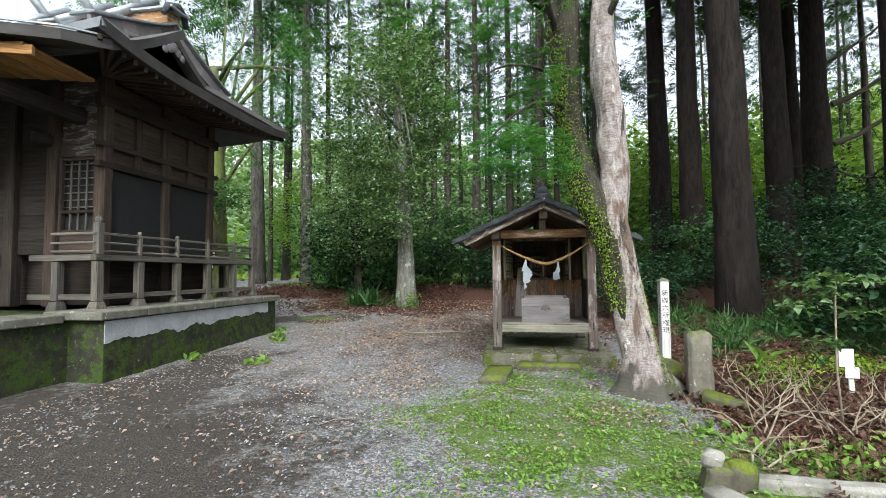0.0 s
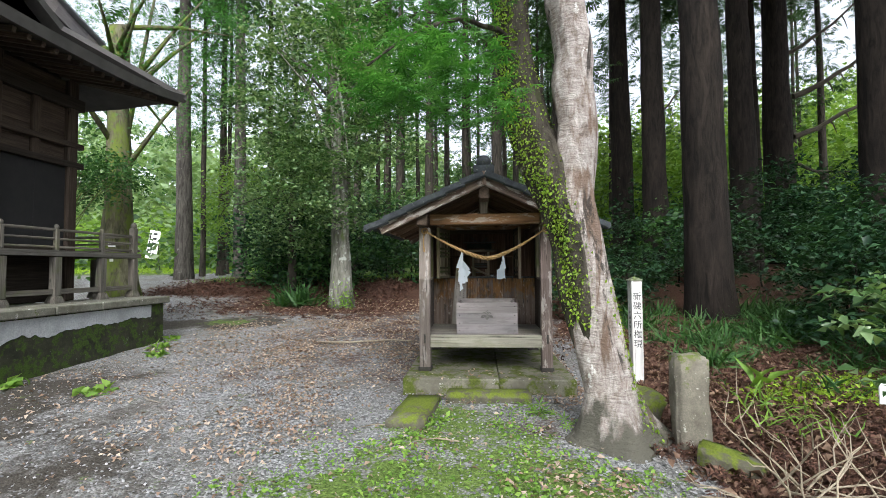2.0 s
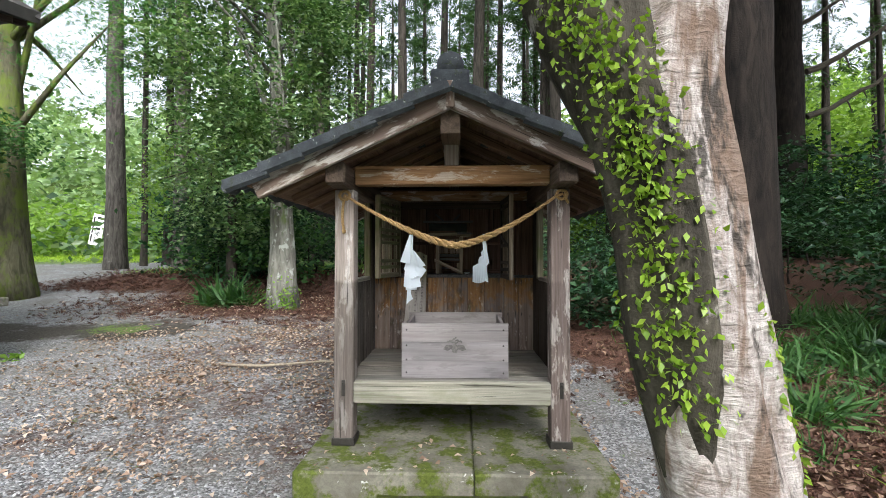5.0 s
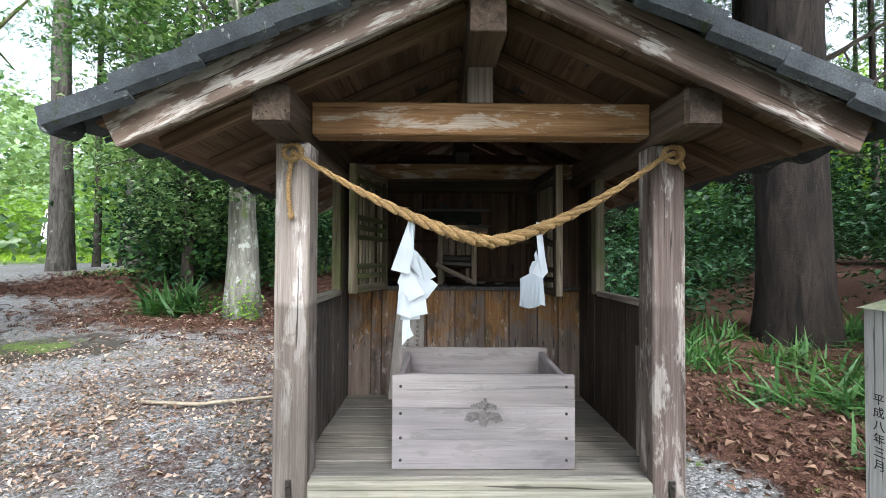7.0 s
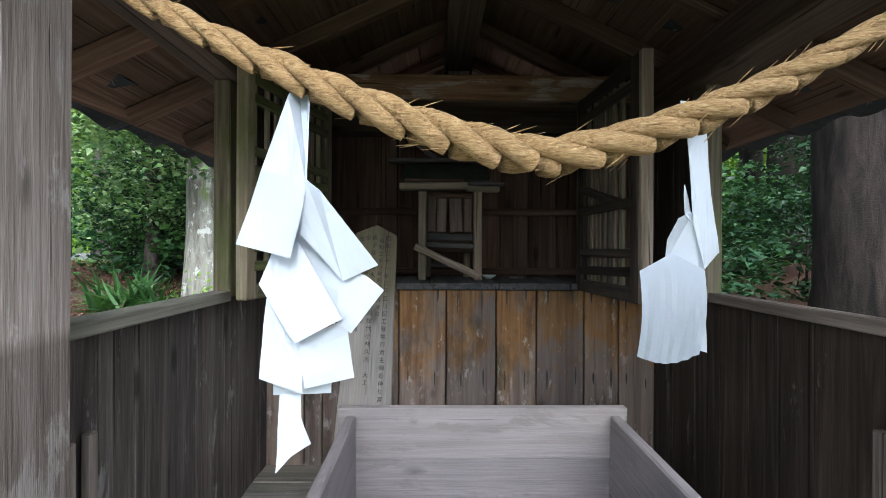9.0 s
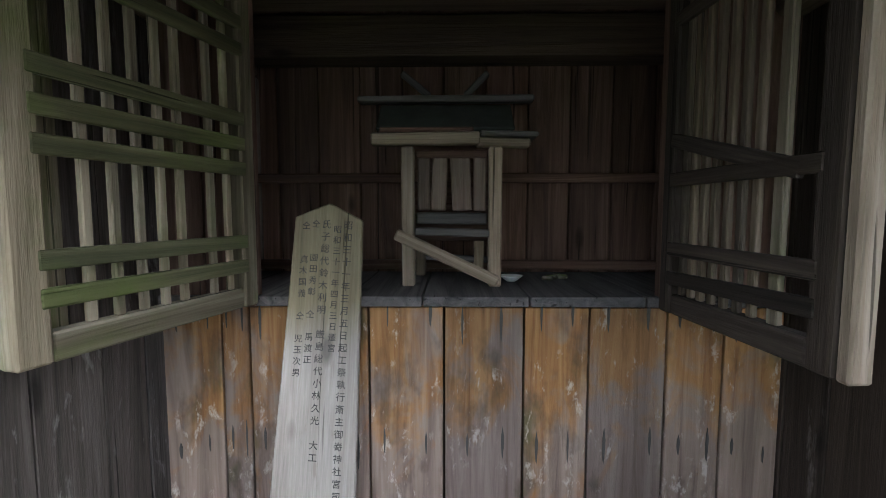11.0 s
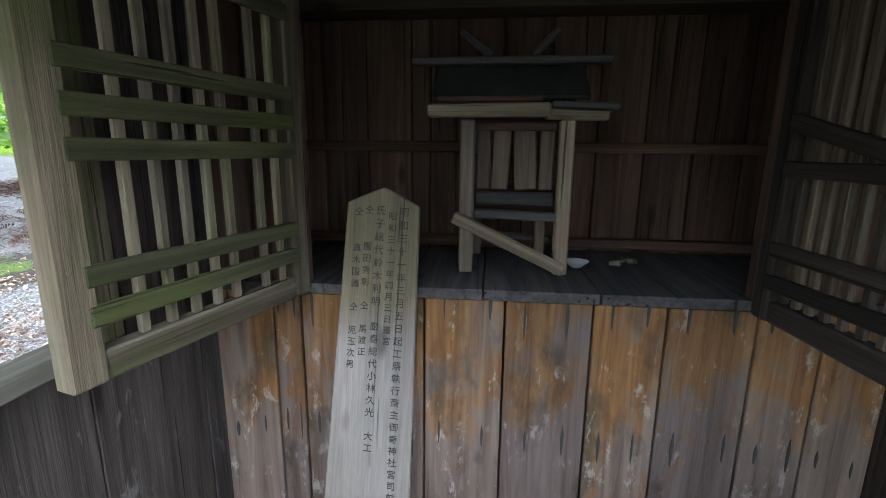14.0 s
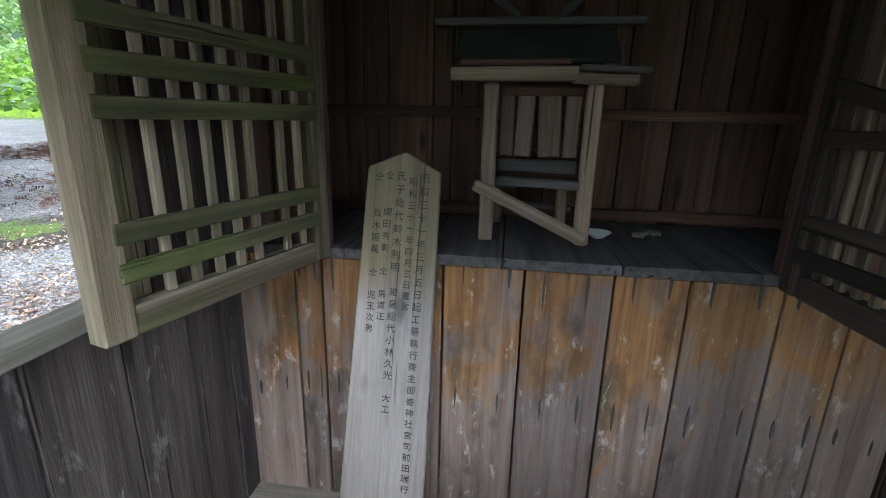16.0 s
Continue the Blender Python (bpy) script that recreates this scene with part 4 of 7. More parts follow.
part("ridge_end_ornament", bm, M_TILE, hut, "round grey end tile", pose(CX, 7.14, 2.752, 90, 0, 0), True)
rough_block("ridge_end_block", (0.24, 0.09, 0.12), pose(CX, 7.16, 2.665), M_TILE, hut, "", 2, 0.006, 3)
for s in (-1, 1):
    bm = bmesh.new()
    bmesh.ops.create_cone(bm, cap_ends=True, segments=14, radius1=0.042, radius2=0.042, depth=0.09)
    part("eave_end_tile", bm, M_TILE, hut, m=pose(*on_roof(s, 1.5, 7.13, 0.03), 90, 0, 0), smooth=False)

# ---- things in the shrine ----
box = thing("offering_box", (0.445, 7.8, FLOOR), "open silver-grey wooden offering box with dark carved crest", "offering box")
bx0, bx1, by0, by1, bz = 0.068, 0.82, 7.555, 8.06, 1.095
for z0, z1 in ((FLOOR + 0.004, 0.83), (0.832, 0.965), (0.967, bz)):
    beam("front_board", (bx0, by0 + 0.014, (z0 + z1) / 2), (bx1, by0 + 0.014, (z0 + z1) / 2), 0.028, z1 - z0 + 0.0015, W_BOX, box, side=(0, 1, 0), bevel=0.0015)
    beam("back_board", (bx0 + 0.0, by1 - 0.012, (z0 + z1) / 2 + 0.02), (bx1, by1 - 0.012, (z0 + z1) / 2 + 0.02), 0.024, z1 - z0 + 0.0015, W_BOX, box, side=(0, 1, 0), bevel=0.0015)
for x in (bx0 + 0.035, bx1 - 0.035):
    beam("side_board", (x, by0 + 0.029, 0.9), (x, by1 - 0.025, 0.915), 0.026, 0.37, W_BOX, box)
beam("bottom_board", (bx0 + 0.05, 7.8, FLOOR + 0.12), (bx1 - 0.05, 7.8, FLOOR + 0.12), 0.44, 0.015, W_BOX, box, side=(0, 1, 0))
for x in (bx0 + 0.035, bx1 - 0.035):
    for z in (0.75, 0.84, 0.94, 1.05):
        bm = bmesh.new()
        bmesh.ops.create_cone(bm, cap_ends=True, segments=8, radius1=0.007, radius2=0.006, depth=0.004)
        part("nail", bm, M_IRON, box, m=pose(x, by0 - 0.001, z, 90, 0, 0))


def crest():
    """Three broad leaves under three flower stalks."""
    bm = bmesh.new()

    layer = [0]

    def petal(cx, cz, w, h, a, lobes=0):
        n = 14
        layer[0] += 1
        ring = []
        for k in range(n):
            t = 2 * math.pi * k / n
            r = 1 + lobes * math.cos(5 * t)
            x, z = math.sin(t) * w * r, math.cos(t) * h * r
            ring.append(bm.verts.new((cx + x * math.cos(a) + z * math.sin(a), 0, cz - x * math.sin(a) + z * math.cos(a))))
        f = bm.faces.new(ring)
        q = bmesh.ops.extrude_face_region(bm, geom=[f])
        for g in q["geom"]:
            if isinstance(g, bmesh.types.BMVert):
                g.co.y -= 0.0015 + 0.0004 * layer[0]
    petal(0, -0.018, 0.020, 0.032, 0, 0.12)
    for s in (-1, 1):
        petal(s * 0.042, -0.012, 0.018, 0.030, s * 1.9, 0.12)
        petal(s * 0.022, -0.012, 0.010, 0.022, s * 0.9, 0.1)
        for k in range(4):
            petal(s * (0.016 + 0.009 * k), 0.022 + 0.008 * math.sin(k), 0.005, 0.006, s * 0.5)
            petal(s * (0.014 + 0.010 * k), 0.036 - 0.003 * k, 0.0045, 0.006, s * 0.5)
    for k in range(5):
        petal(0.006 * (-1) ** k, 0.016 + 0.009 * k, 0.005, 0.006, 0)
    return bm


part("crest", crest(), M_CREST, box, "faded dark carved crest", pose(0.444, by0 - 0.0005, 0.94) @ Matrix.Scale(1.1, 4))

# straw rope across the front, three twisted strands, thick in the middle
rope = thing("straw_rope", (CX, 7.42, 1.66), "twisted straw festoon rope sagging between two posts", "rope")


def rope_line(x):
    if x > 1.13:
        return 1.977 + 0.3 * (x - 1.13)
    return 1.642 + 0.335 * (abs(x - 0.45) / (0.745 if x < 0.45 else 0.68)) ** (1.38 if x < 0.45 else 1.5)


def rope_bm(line, rad, turns, sides=9, strands=3, n=170):
    out = []
    for s in range(strands):
        pts, rr = [], []
        for k in range(n + 1):
            t = k / n
            p, q = line(t), line(min(1, t + 0.002))
            d = (q - p)
            d = d.normalized() if d.length > 0 else Vector((1, 0, 0))
            e1 = d.cross(Vector((0, 1, 0))).normalized()
            e2 = d.cross(e1)
            r = rad(t)
            a = 2 * math.pi * (turns * t + s / strands)
            pts.append(p + (e1 * math.cos(a) + e2 * math.sin(a)) * r * 0.56)
            rr.append(r * 0.56 * (1 + 0.08 * noise.noise(Vector((t * 60, s * 5, 0)))))
        out.append(tube(pts, rr, sides))
    return join_bm(out)


part("rope_body", rope_bm(lambda t: Vector((-0.31 + 1.48 * t, 7.415, rope_line(-0.31 + 1.48 * t))), lambda t: 0.0085 + 0.0155 * max(0.0, math.sin(math.pi * min(1, max(0, t)))) ** 1.7, 8.0), M_ROPE, rope, smooth=True)
for s, x in ((-1, -0.31), (1, 1.165)):
    part("rope_knot", rope_bm(lambda t: Vector((x + 0.035 * math.cos(7.5 * t), 7.43 - 0.012 * t, 1.985 + 0.03 * math.sin(7.5 * t))), lambda t: 0.010, 9, 7, 3, 60), M_ROPE, rope, smooth=True)
part("rope_tail", rope_bm(lambda t: Vector((-0.312 - 0.015 * math.sin(3 * t), 7.432, 1.98 - 0.25 * t)), lambda t: 0.009 + 0.004 * (t > 0.93), 8, 7, 3, 60), M_ROPE, rope, smooth=True)
part("rope_tail", rope_bm(lambda t: Vector((1.18 + 0.03 * t, 7.432, 1.99 - 0.06 * t)), lambda t: 0.009, 2, 7, 3, 20), M_ROPE, rope, smooth=True)


def straw_ends():
    """Loose straw ends lying along the thick middle of the rope."""
    r = random.Random(33)
    out = []
    for k in range(150):
        x = min(1.05, max(-0.2, r.gauss(0.46, 0.3)))
        rad = 0.0085 + 0.0155 * max(0.0, math.sin(math.pi * (x + 0.31) / 1.48)) ** 1.7
        a = r.uniform(0, 6.28)
        p = Vector((x, 7.415 + rad * 1.02 * math.cos(a), rope_line(x) + rad * 1.02 * math.sin(a)))
        d = r.choice((-1, 1)) * r.uniform(0.012, 0.03)
        q = p + Vector((d, 0.3 * d * math.cos(a + 1.2), rope_line(min(1.1, x + d)) - rope_line(x) + 0.35 * d))
        lift = Vector((0, math.cos(a), math.sin(a))) * r.uniform(0.001, 0.007)
        out.append(tube([p, p.lerp(q, 0.5) + lift * 0.5, q + lift], [0.0008, 0.0007, 0.0003], 4))
    return join_bm(out)


tagged(part("loose_straw", straw_ends(), M_ROPE, rope), "loose dry straw ends along the rope", kind="stuff")


def sheet(polys, mat, parent, name="paper_fold", th=0.0012):
    """Folded paper: each outline a list of (x, y, z), given a small thickness and soft curl."""
    for p in polys:
        bm = bmesh.new()
        f = bm.faces.new([bm.verts.new(q) for q in p])
        bmesh.ops.triangulate(bm, faces=[f])
        bmesh.ops.subdivide_edges(bm, edges=bm.edges[:], cuts=3, use_grid_fill=True)
        for v in bm.verts:
            v.co.y += 0.004 * noise.noise(v.co * 22)
        bmesh.ops.solidify(bm, geom=bm.faces[:], thickness=th)
        part(name, bm, mat, parent, smooth=False)


Y = 7.437
sl = thing("paper_streamer", (0.15, Y, 1.70), "white folded zigzag paper streamer hanging from straw rope", "paper streamer", "paper streamers on the rope")
sheet([
    [(0.142, Y, 1.745), (0.156, Y, 1.742), (0.164, Y - 0.025, 1.70), (0.160, Y - 0.02, 1.60), (0.143, Y - 0.03, 1.515), (0.074, Y - 0.02, 1.532), (0.138, Y - 0.028, 1.712)],
    [(0.160, Y - 0.022, 1.612), (0.178, Y - 0.03, 1.598), (0.247, Y - 0.012, 1.507), (0.203, Y - 0.01, 1.487), (0.150, Y - 0.012, 1.545)],
    [(0.112, Y - 0.006, 1.522), (0.145, Y - 0.004, 1.535), (0.203, Y - 0.014, 1.44), (0.146, Y - 0.02, 1.41), (0.098, Y - 0.012, 1.482)],
    [(0.178, Y, 1.515), (0.232, Y - 0.004, 1.492), (0.254, Y - 0.008, 1.475), (0.212, Y - 0.004, 1.42), (0.175, Y + 0.002, 1.45)],
    [(0.104, Y + 0.004, 1.475), (0.150, Y + 0.002, 1.42), (0.152, Y - 0.008, 1.345), (0.096, Y - 0.004, 1.362), (0.102, Y + 0.002, 1.45)],
    [(0.146, Y - 0.006, 1.41), (0.205, Y - 0.002, 1.438), (0.215, Y + 0.004, 1.362), (0.154, Y - 0.004, 1.35)],
    [(0.110, Y + 0.008, 1.36), (0.185, Y + 0.008, 1.36), (0.184, Y + 0.01, 1.34), (0.109, Y + 0.01, 1.337)],
    [(0.118, Y + 0.012, 1.35), (0.144, Y + 0.012, 1.35), (0.147, Y + 0.006, 1.31), (0.161, Y, 1.278), (0.136, Y, 1.262), (0.116, Y + 0.002, 1.24)],
    [(0.140, Y + 0.006, 1.62), (0.172, Y + 0.004, 1.60), (0.215, Y + 0.002, 1.50), (0.19, Y + 0.004, 1.43), (0.125, Y + 0.006, 1.45), (0.118, Y + 0.006, 1.53)],
], M_PAPER, sl)
sr = thing("paper_streamer", (0.64, Y, 1.69), "white crumpled paper streamer curled below the straw rope", "paper streamer", "paper streamers on the rope")
sheet([
    [(0.634, Y, 1.72), (0.652, Y, 1.717), (0.655, Y - 0.02, 1.675), (0.664, Y - 0.015, 1.60), (0.678, Y - 0.01, 1.525), (0.659, Y - 0.012, 1.503), (0.640, Y - 0.02, 1.56), (0.631, Y - 0.02, 1.675)],
    [(0.633, Y - 0.012, 1.61), (0.621, Y - 0.035, 1.593), (0.626, Y - 0.03, 1.57), (0.645, Y - 0.015, 1.56)],
    [(0.640, Y - 0.02, 1.575), (0.612, Y - 0.038, 1.565), (0.603, Y - 0.03, 1.54), (0.605, Y - 0.02, 1.508), (0.662, Y - 0.008, 1.50)],
    [(0.640, Y - 0.004, 1.515), (0.661, Y - 0.006, 1.498), (0.667, Y, 1.44), (0.672, Y + 0.006, 1.394), (0.646, Y - 0.002, 1.402), (0.636, Y, 1.45)],
], M_PAPER, sr)
bm = bmesh.new()
cols = 22
grid = []
for k in range(cols + 1):
    u = k / cols
    col_v = []
    for j in range(9):
        w = j / 8
        x = 0.566 + 0.087 * u - (0.002 + 0.006 * u) * w
        top = 1.502 + 0.022 * (1 - abs(u - 0.5) / 0.5)
        z = top - (top - 1.398 + 0.01 * math.sin(math.pi * u)) * w
        col_v.append(bm.verts.new((x, Y - 0.036 + 0.0018 * w * (1, 0, -1, 0)[k % 4] + 0.012 * u - 0.01 * math.sin(math.pi * w), z)))
    grid.append(col_v)
for a, b in zip(grid, grid[1:]):
    for j in range(8):
        bm.faces.new((a[j], b[j], b[j + 1], a[j + 1]))
bmesh.ops.solidify(bm, geom=bm.faces[:], thickness=0.0012)
part("paper_fold", bm, M_PAPER, sr)

# small altar house on the shelf
alt = thing("miniature_altar", (0.38, 8.8, 1.40), "worn miniature wooden altar house with broken diagonal brace on shelf", "altar")
Z0 = 1.401
for x0, x1 in ((0.246, 0.281), (0.474, 0.508)):
    xc = (x0 + x1) / 2
    beam("post", (xc, 8.73, Z0), (xc, 8.73, 1.765), 0.034, 0.034, W_MINI, alt)
    beam("post", (xc + (0.02 if x0 < 0.3 else -0.03), 8.93, Z0), (xc + (0.02 if x0 < 0.3 else -0.03), 8.93, 1.77), 0.03, 0.03, W_MINI, alt)
beam("front_rail", (0.17, 8.725, 1.784), (0.45, 8.725, 1.786), 0.045, 0.03, W_MINI, alt, side=(0, 1, 0))
beam("front_rail", (0.44, 8.735, 1.778), (0.58, 8.735, 1.774), 0.045, 0.022, W_MINI, alt, side=(0, 1, 0))
beam("roof_slip", (0.188, 8.76, 1.811), (0.435, 8.76, 1.811), 0.06, 0.014, W_CAB, alt, side=(0, 1, 0))
beam("roof_slip", (0.45, 8.74, 1.797), (0.597, 8.74, 1.792), 0.1, 0.012, W_SHELF, alt, side=(0, 1, 0))
beam("roof_panel", (0.36, 8.76, 1.815), (0.36, 8.86, 1.897), 0.37, 0.012, M_CHAR, alt, side=(1, 0, 0))
beam("roof_panel", (0.36, 8.88, 1.897), (0.36, 8.99, 1.81), 0.37, 0.012, M_CHAR, alt, side=(1, 0, 0))
beam("ridge_board", (0.11, 8.86, 1.915), (0.61, 8.86, 1.917), 0.045, 0.017, W_SHELF, alt, side=(0, 1, 0))
for xa, xb in ((0.315, 0.235), (0.415, 0.48)):
    beam("crossed_finial", (xa, 8.86, 1.925), (xb, 8.86, 1.99), 0.02, 0.018, W_SHELF, alt, side=(0, 1, 0))
for a, b, lean in ((0.284, 0.318, 0.0), (0.32, 0.362, 0.006), (0.38, 0.434, -0.008), (0.437, 0.472, 0.0)):
    beam("door_panel", ((a + b) / 2, 8.79, 1.6), ((a + b) / 2 + lean, 8.788, 1.755), b - a, 0.01, W_DOOR, alt)
beam("lintel", (0.28, 8.775, 1.752), (0.475, 8.775, 1.752), 0.02, 0.02, W_CAB, alt, side=(0, 1, 0))
beam("inner_panel", (0.26, 8.9, 1.66), (0.5, 8.9, 1.66), 0.01, 0.3, W_CAB, alt, side=(0, 1, 0))
beam("step_board", (0.281, 8.775, 1.58), (0.474, 8.775, 1.578), 0.02, 0.032, W_SHELF, alt, side=(0, 1, 0))
beam("step_board", (0.281, 8.74, 1.546), (0.49, 8.74, 1.54), 0.05, 0.02, W_SHELF, alt, side=(0, 1, 0))
beam("brace", (0.232, 8.705, 1.54), (0.498, 8.705, 1.415), 0.016, 0.03, W_MINI, alt, side=(0, 1, 0))
beam("low_rail", (0.27, 8.93, 1.46), (0.49, 8.93, 1.45), 0.02, 0.02, W_SHELF, alt, side=(0, 1, 0))

bm = bmesh.new()
pr = [(0.0, 0.0), (0.012, 0.0), (0.02, 0.006), (0.032, 0.016), (0.034, 0.017), (0.03, 0.014), (0.018, 0.006), (0.0, 0.004)]
rings = []
for r, z in pr:
    rings.append([bm.verts.new((r * math.cos(2 * math.pi * k / 20), r * math.sin(2 * math.pi * k / 20), z)) for k in range(20)] if r else [bm.verts.new((0, 0, z))])
for a, b in zip(rings, rings[1:]):
    for k in range(20):
        va, vb = a[k % len(a)], a[(k + 1) % len(a)]
        vc, vd = b[(k + 1) % len(b)], b[k % len(b)]
        q = list(dict.fromkeys((va, vb, vc, vd)))
        if len(q) > 2:
            bm.faces.new(q)
dish = part("offering_dish", bm, M_DISH, None, m=pose(0.545, 8.80, 1.402, 0, 0, 0), smooth=True)
tagged(dish, "small white porcelain dish on the grey shelf", "dish")
for x, y, a in ((0.67, 8.86, 20), (0.69, 8.885, 70), (0.655, 8.84, -30), (0.705, 8.875, 10)):
    pb = rough_block("pebble", (0.028, 0.02, 0.012), pose(x, y, 1.406, 0, 0, a), M_PILLAR, None, "", 1, 0.003, a)
    tagged(pb, "small dry crumb of debris on the shelf", "pebble")

# inscribed plaque leaning on the back wall
plq = thing("dedication_plaque", (0.08, 8.5, FLOOR), "tall grey wooden plaque with pointed top and ink inscriptions", "plaque")
# from its foot at the floor to its tip against the shelf's edge
foot, tip = Vector((0.052, 8.478, FLOOR + 0.002)), Vector((0.099, 8.577, 1.617))
pm = along(foot, tip, (1, 0, 0))
PLH = (tip - foot).length
bm = bmesh.new()
wb, wt = 0.104, 0.077
out2 = [(-wb, -PLH / 2), (wb, -PLH / 2), (wt, PLH / 2 - 0.036), (0.0, PLH / 2), (-wt, PLH / 2 - 0.036)]
lo_v = [bm.verts.new((x, -0.009, z)) for x, z in out2]
hi_v = [bm.verts.new((x, 0.009, z)) for x, z in out2]
bm.faces.new(lo_v)
bm.faces.new(hi_v[::-1])
for k in range(5):
    bm.faces.new((lo_v[k], hi_v[k], hi_v[(k + 1) % 5], lo_v[(k + 1) % 5]))
bmesh.ops.recalc_face_normals(bm, faces=bm.faces[:])
bmesh.ops.bevel(bm, geom=bm.edges[:], offset=0.003, segments=1, affect="EDGES")
part("board", bm, W_PLAQUE, plq, "", pm)
COLUMNS = [
    (0.046, 0.405, "昭和三十一年三月五日起工祭執行斎主御嵜神社宮司前田瑞行", 0.0215, 0.98),
    (0.022, 0.395, "昭和三十一年四月三日遷宮", 0.019, 0.98),
    (-0.004, 0.405, "氏子総代鈴木利明　厳島総代小林久光　大工", 0.0215, 0.98),
    (-0.028, 0.405, "仝　　園田秀彰　仝　馬渡正", 0.0195, 1.0),
    (-0.05, 0.4, "仝　　真木国義　仝　児玉次男", 0.0195, 1.0),
]
for x, ztop, text, size, pitch in COLUMNS:
    for k, ch in enumerate(text):
        if ch == "　":
            continue
        z = ztop - k * size * 1.32 * pitch
        lettering("inscription", ch, size * 0.98, M_FADED, plq, pm @ Matrix.Translation((x * (1 + 0.25 * (0.4 - z)), -0.0098, z)) @ pose(0, 0, 0, 90, 0, 0), 0.0006)

# ---- the worship hall ----
hall = thing("worship_hall", (-8.5, 8.0, 1.0), "dark weathered wooden worship hall with curved eaves and railed veranda", "shrine hall")
plinth = thing("hall_plinth", (-8.5, 8.0, 0.0), "mossy stone plinth with flaking white plaster under the hall", "plinth", kind="structure")
block("plinth_core", (-14.0, 5.62, -0.05), (-5.72, 10.25, 0.9), M_WALL, plinth, 0.01)
block("plinth_core", (-14.0, 3.2, -0.05), (-6.3, 5.618, 0.86), M_WALL, plinth, 0.01)
n_c = 6
for k in range(n_c):
    a, b = 5.5 + (10.33 - 5.5) * k / n_c, 5.5 + (10.33 - 5.5) * (k + 1) / n_c
    block("coping_stone", (-6.6, a + 0.004, 0.9), (-5.64, b - 0.004, 1.02), M_COPING, plinth, 0.015)
for k in range(3):
    block("coping_stone", (-6.95 - 0.0, 3.1 + 0.8 * k, 0.862), (-6.22, 3.1 + 0.8 * k + 0.794, 0.985), M_COPING, plinth, 0.015)


def ragged_band(name, y0, y1, z1, depth_fn, x, mat):
    """A thin skin of plaster with a broken lower edge."""
    bm = bmesh.new()
    n = 140
    top, bot = [], []
    for k in range(n + 1):
        y = y0 + (y1 - y0) * k / n
        zb = z1 - depth_fn(k / n) - 0.09 * noise.noise(Vector((y * 2.6, 1, 0))) - 0.04 * noise.noise(Vector((y * 11, 4, 0)))
        top.append(bm.verts.new((x, y, z1)))
        bot.append(bm.verts.new((x, y, min(zb, z1 - 0.01))))
    faces = [bm.faces.new((top[k], bot[k], bot[k + 1], top[k + 1])) for k in range(n)]
    ext = bmesh.ops.extrude_face_region(bm, geom=faces)
    for g in ext["geom"]:
        if isinstance(g, bmesh.types.BMVert):
            g.co.x += 0.015
    bmesh.ops.recalc_face_normals(bm, faces=bm.faces[:])
    return part(name, bm, mat, plinth, "flaking whitish plaster")


ragged_band("plaster_skin", 5.63, 9.9, 0.88, lambda t: 0.30 - 0.10 * t, -5.722, M_PLASTER)

DX, DZ = -6.27, 1.80
WX, WY0, WY1 = -6.9, 6.7, 9.35
# veranda posts with swelling feet
def veranda_post(x, y):
    bm = bmesh.new()
    for z0, z1, a, b in ((1.0, 1.05, 0.09, 0.085), (1.05, 1.13, 0.085, 0.06), (1.14, 1.74, 0.055, 0.055)):
        vs = []
        for z, r in ((z0, a), (z1, b)):
            vs.append([bm.verts.new((x + sx * r, y + sy * r, z)) for sx, sy in ((-1, -1), (1, -1), (1, 1), (-1, 1))])
        for k in range(4):
            bm.faces.new((vs[0][k], vs[0][(k + 1) % 4], vs[1][(k + 1) % 4], vs[1][k]))
    bmesh.ops.remove_doubles(bm, verts=bm.verts[:], dist=0.001)
    return part("veranda_post", bm, W_DECK, hall)


ys = [6.03, 6.8, 7.67, 8.52, 9.39, 10.13]
for y in ys:
    veranda_post(DX, y)
veranda_post(-6.98, 6.03)
for x in (-7.1, -7.95, -8.8):
    veranda_post(x, 10.2)
beam("veranda_edge", (DX, 5.95, DZ), (DX, 10.28, DZ), 0.10, 0.09, W_DECK, hall)
beam("veranda_edge", (-7.42, 6.0, DZ), (DX - 0.05, 6.0, DZ), 0.10, 0.09, W_DECK, hall, side=(0, 1, 0))
beam("veranda_edge", (-9.6, 10.23, DZ), (DX - 0.05, 10.23, DZ), 0.10, 0.09, W_DECK, hall, side=(0, 1, 0))
beam("low_rail", (DX, 6.09, 1.2), (DX, 10.14, 1.2), 0.05, 0.08, W_DECK, hall)
beam("low_rail", (-7.5, 6.03, 1.2), (DX - 0.06, 6.03, 1.2), 0.05, 0.08, W_DECK, hall, side=(0, 1, 0))
for k in range(20):
    y = 6.06 + 4.14 * (k + 0.5) / 20
    beam("deck_board", (DX - 0.06, y, DZ + 0.03), (WX - 0.1, y, DZ + 0.03), 0.2, 0.03, W_DECK, hall, side=(0, 1, 0), bevel=0.002)
for k in range(3):
    beam("deck_board", (-7.42, 6.16 + 0.2 * k, DZ + 0.034), (WX - 0.1, 6.24 + 0.2 * k, DZ + 0.034), 0.196, 0.03, W_DECK, hall, side=(0, 1, 0), bevel=0.002)
    beam("deck_board", (-9.6, 9.55 + 0.24 * k, DZ + 0.034), (WX - 0.1, 9.55 + 0.24 * k, DZ + 0.034), 0.236, 0.03, W_DECK, hall, side=(0, 1, 0), bevel=0.002)
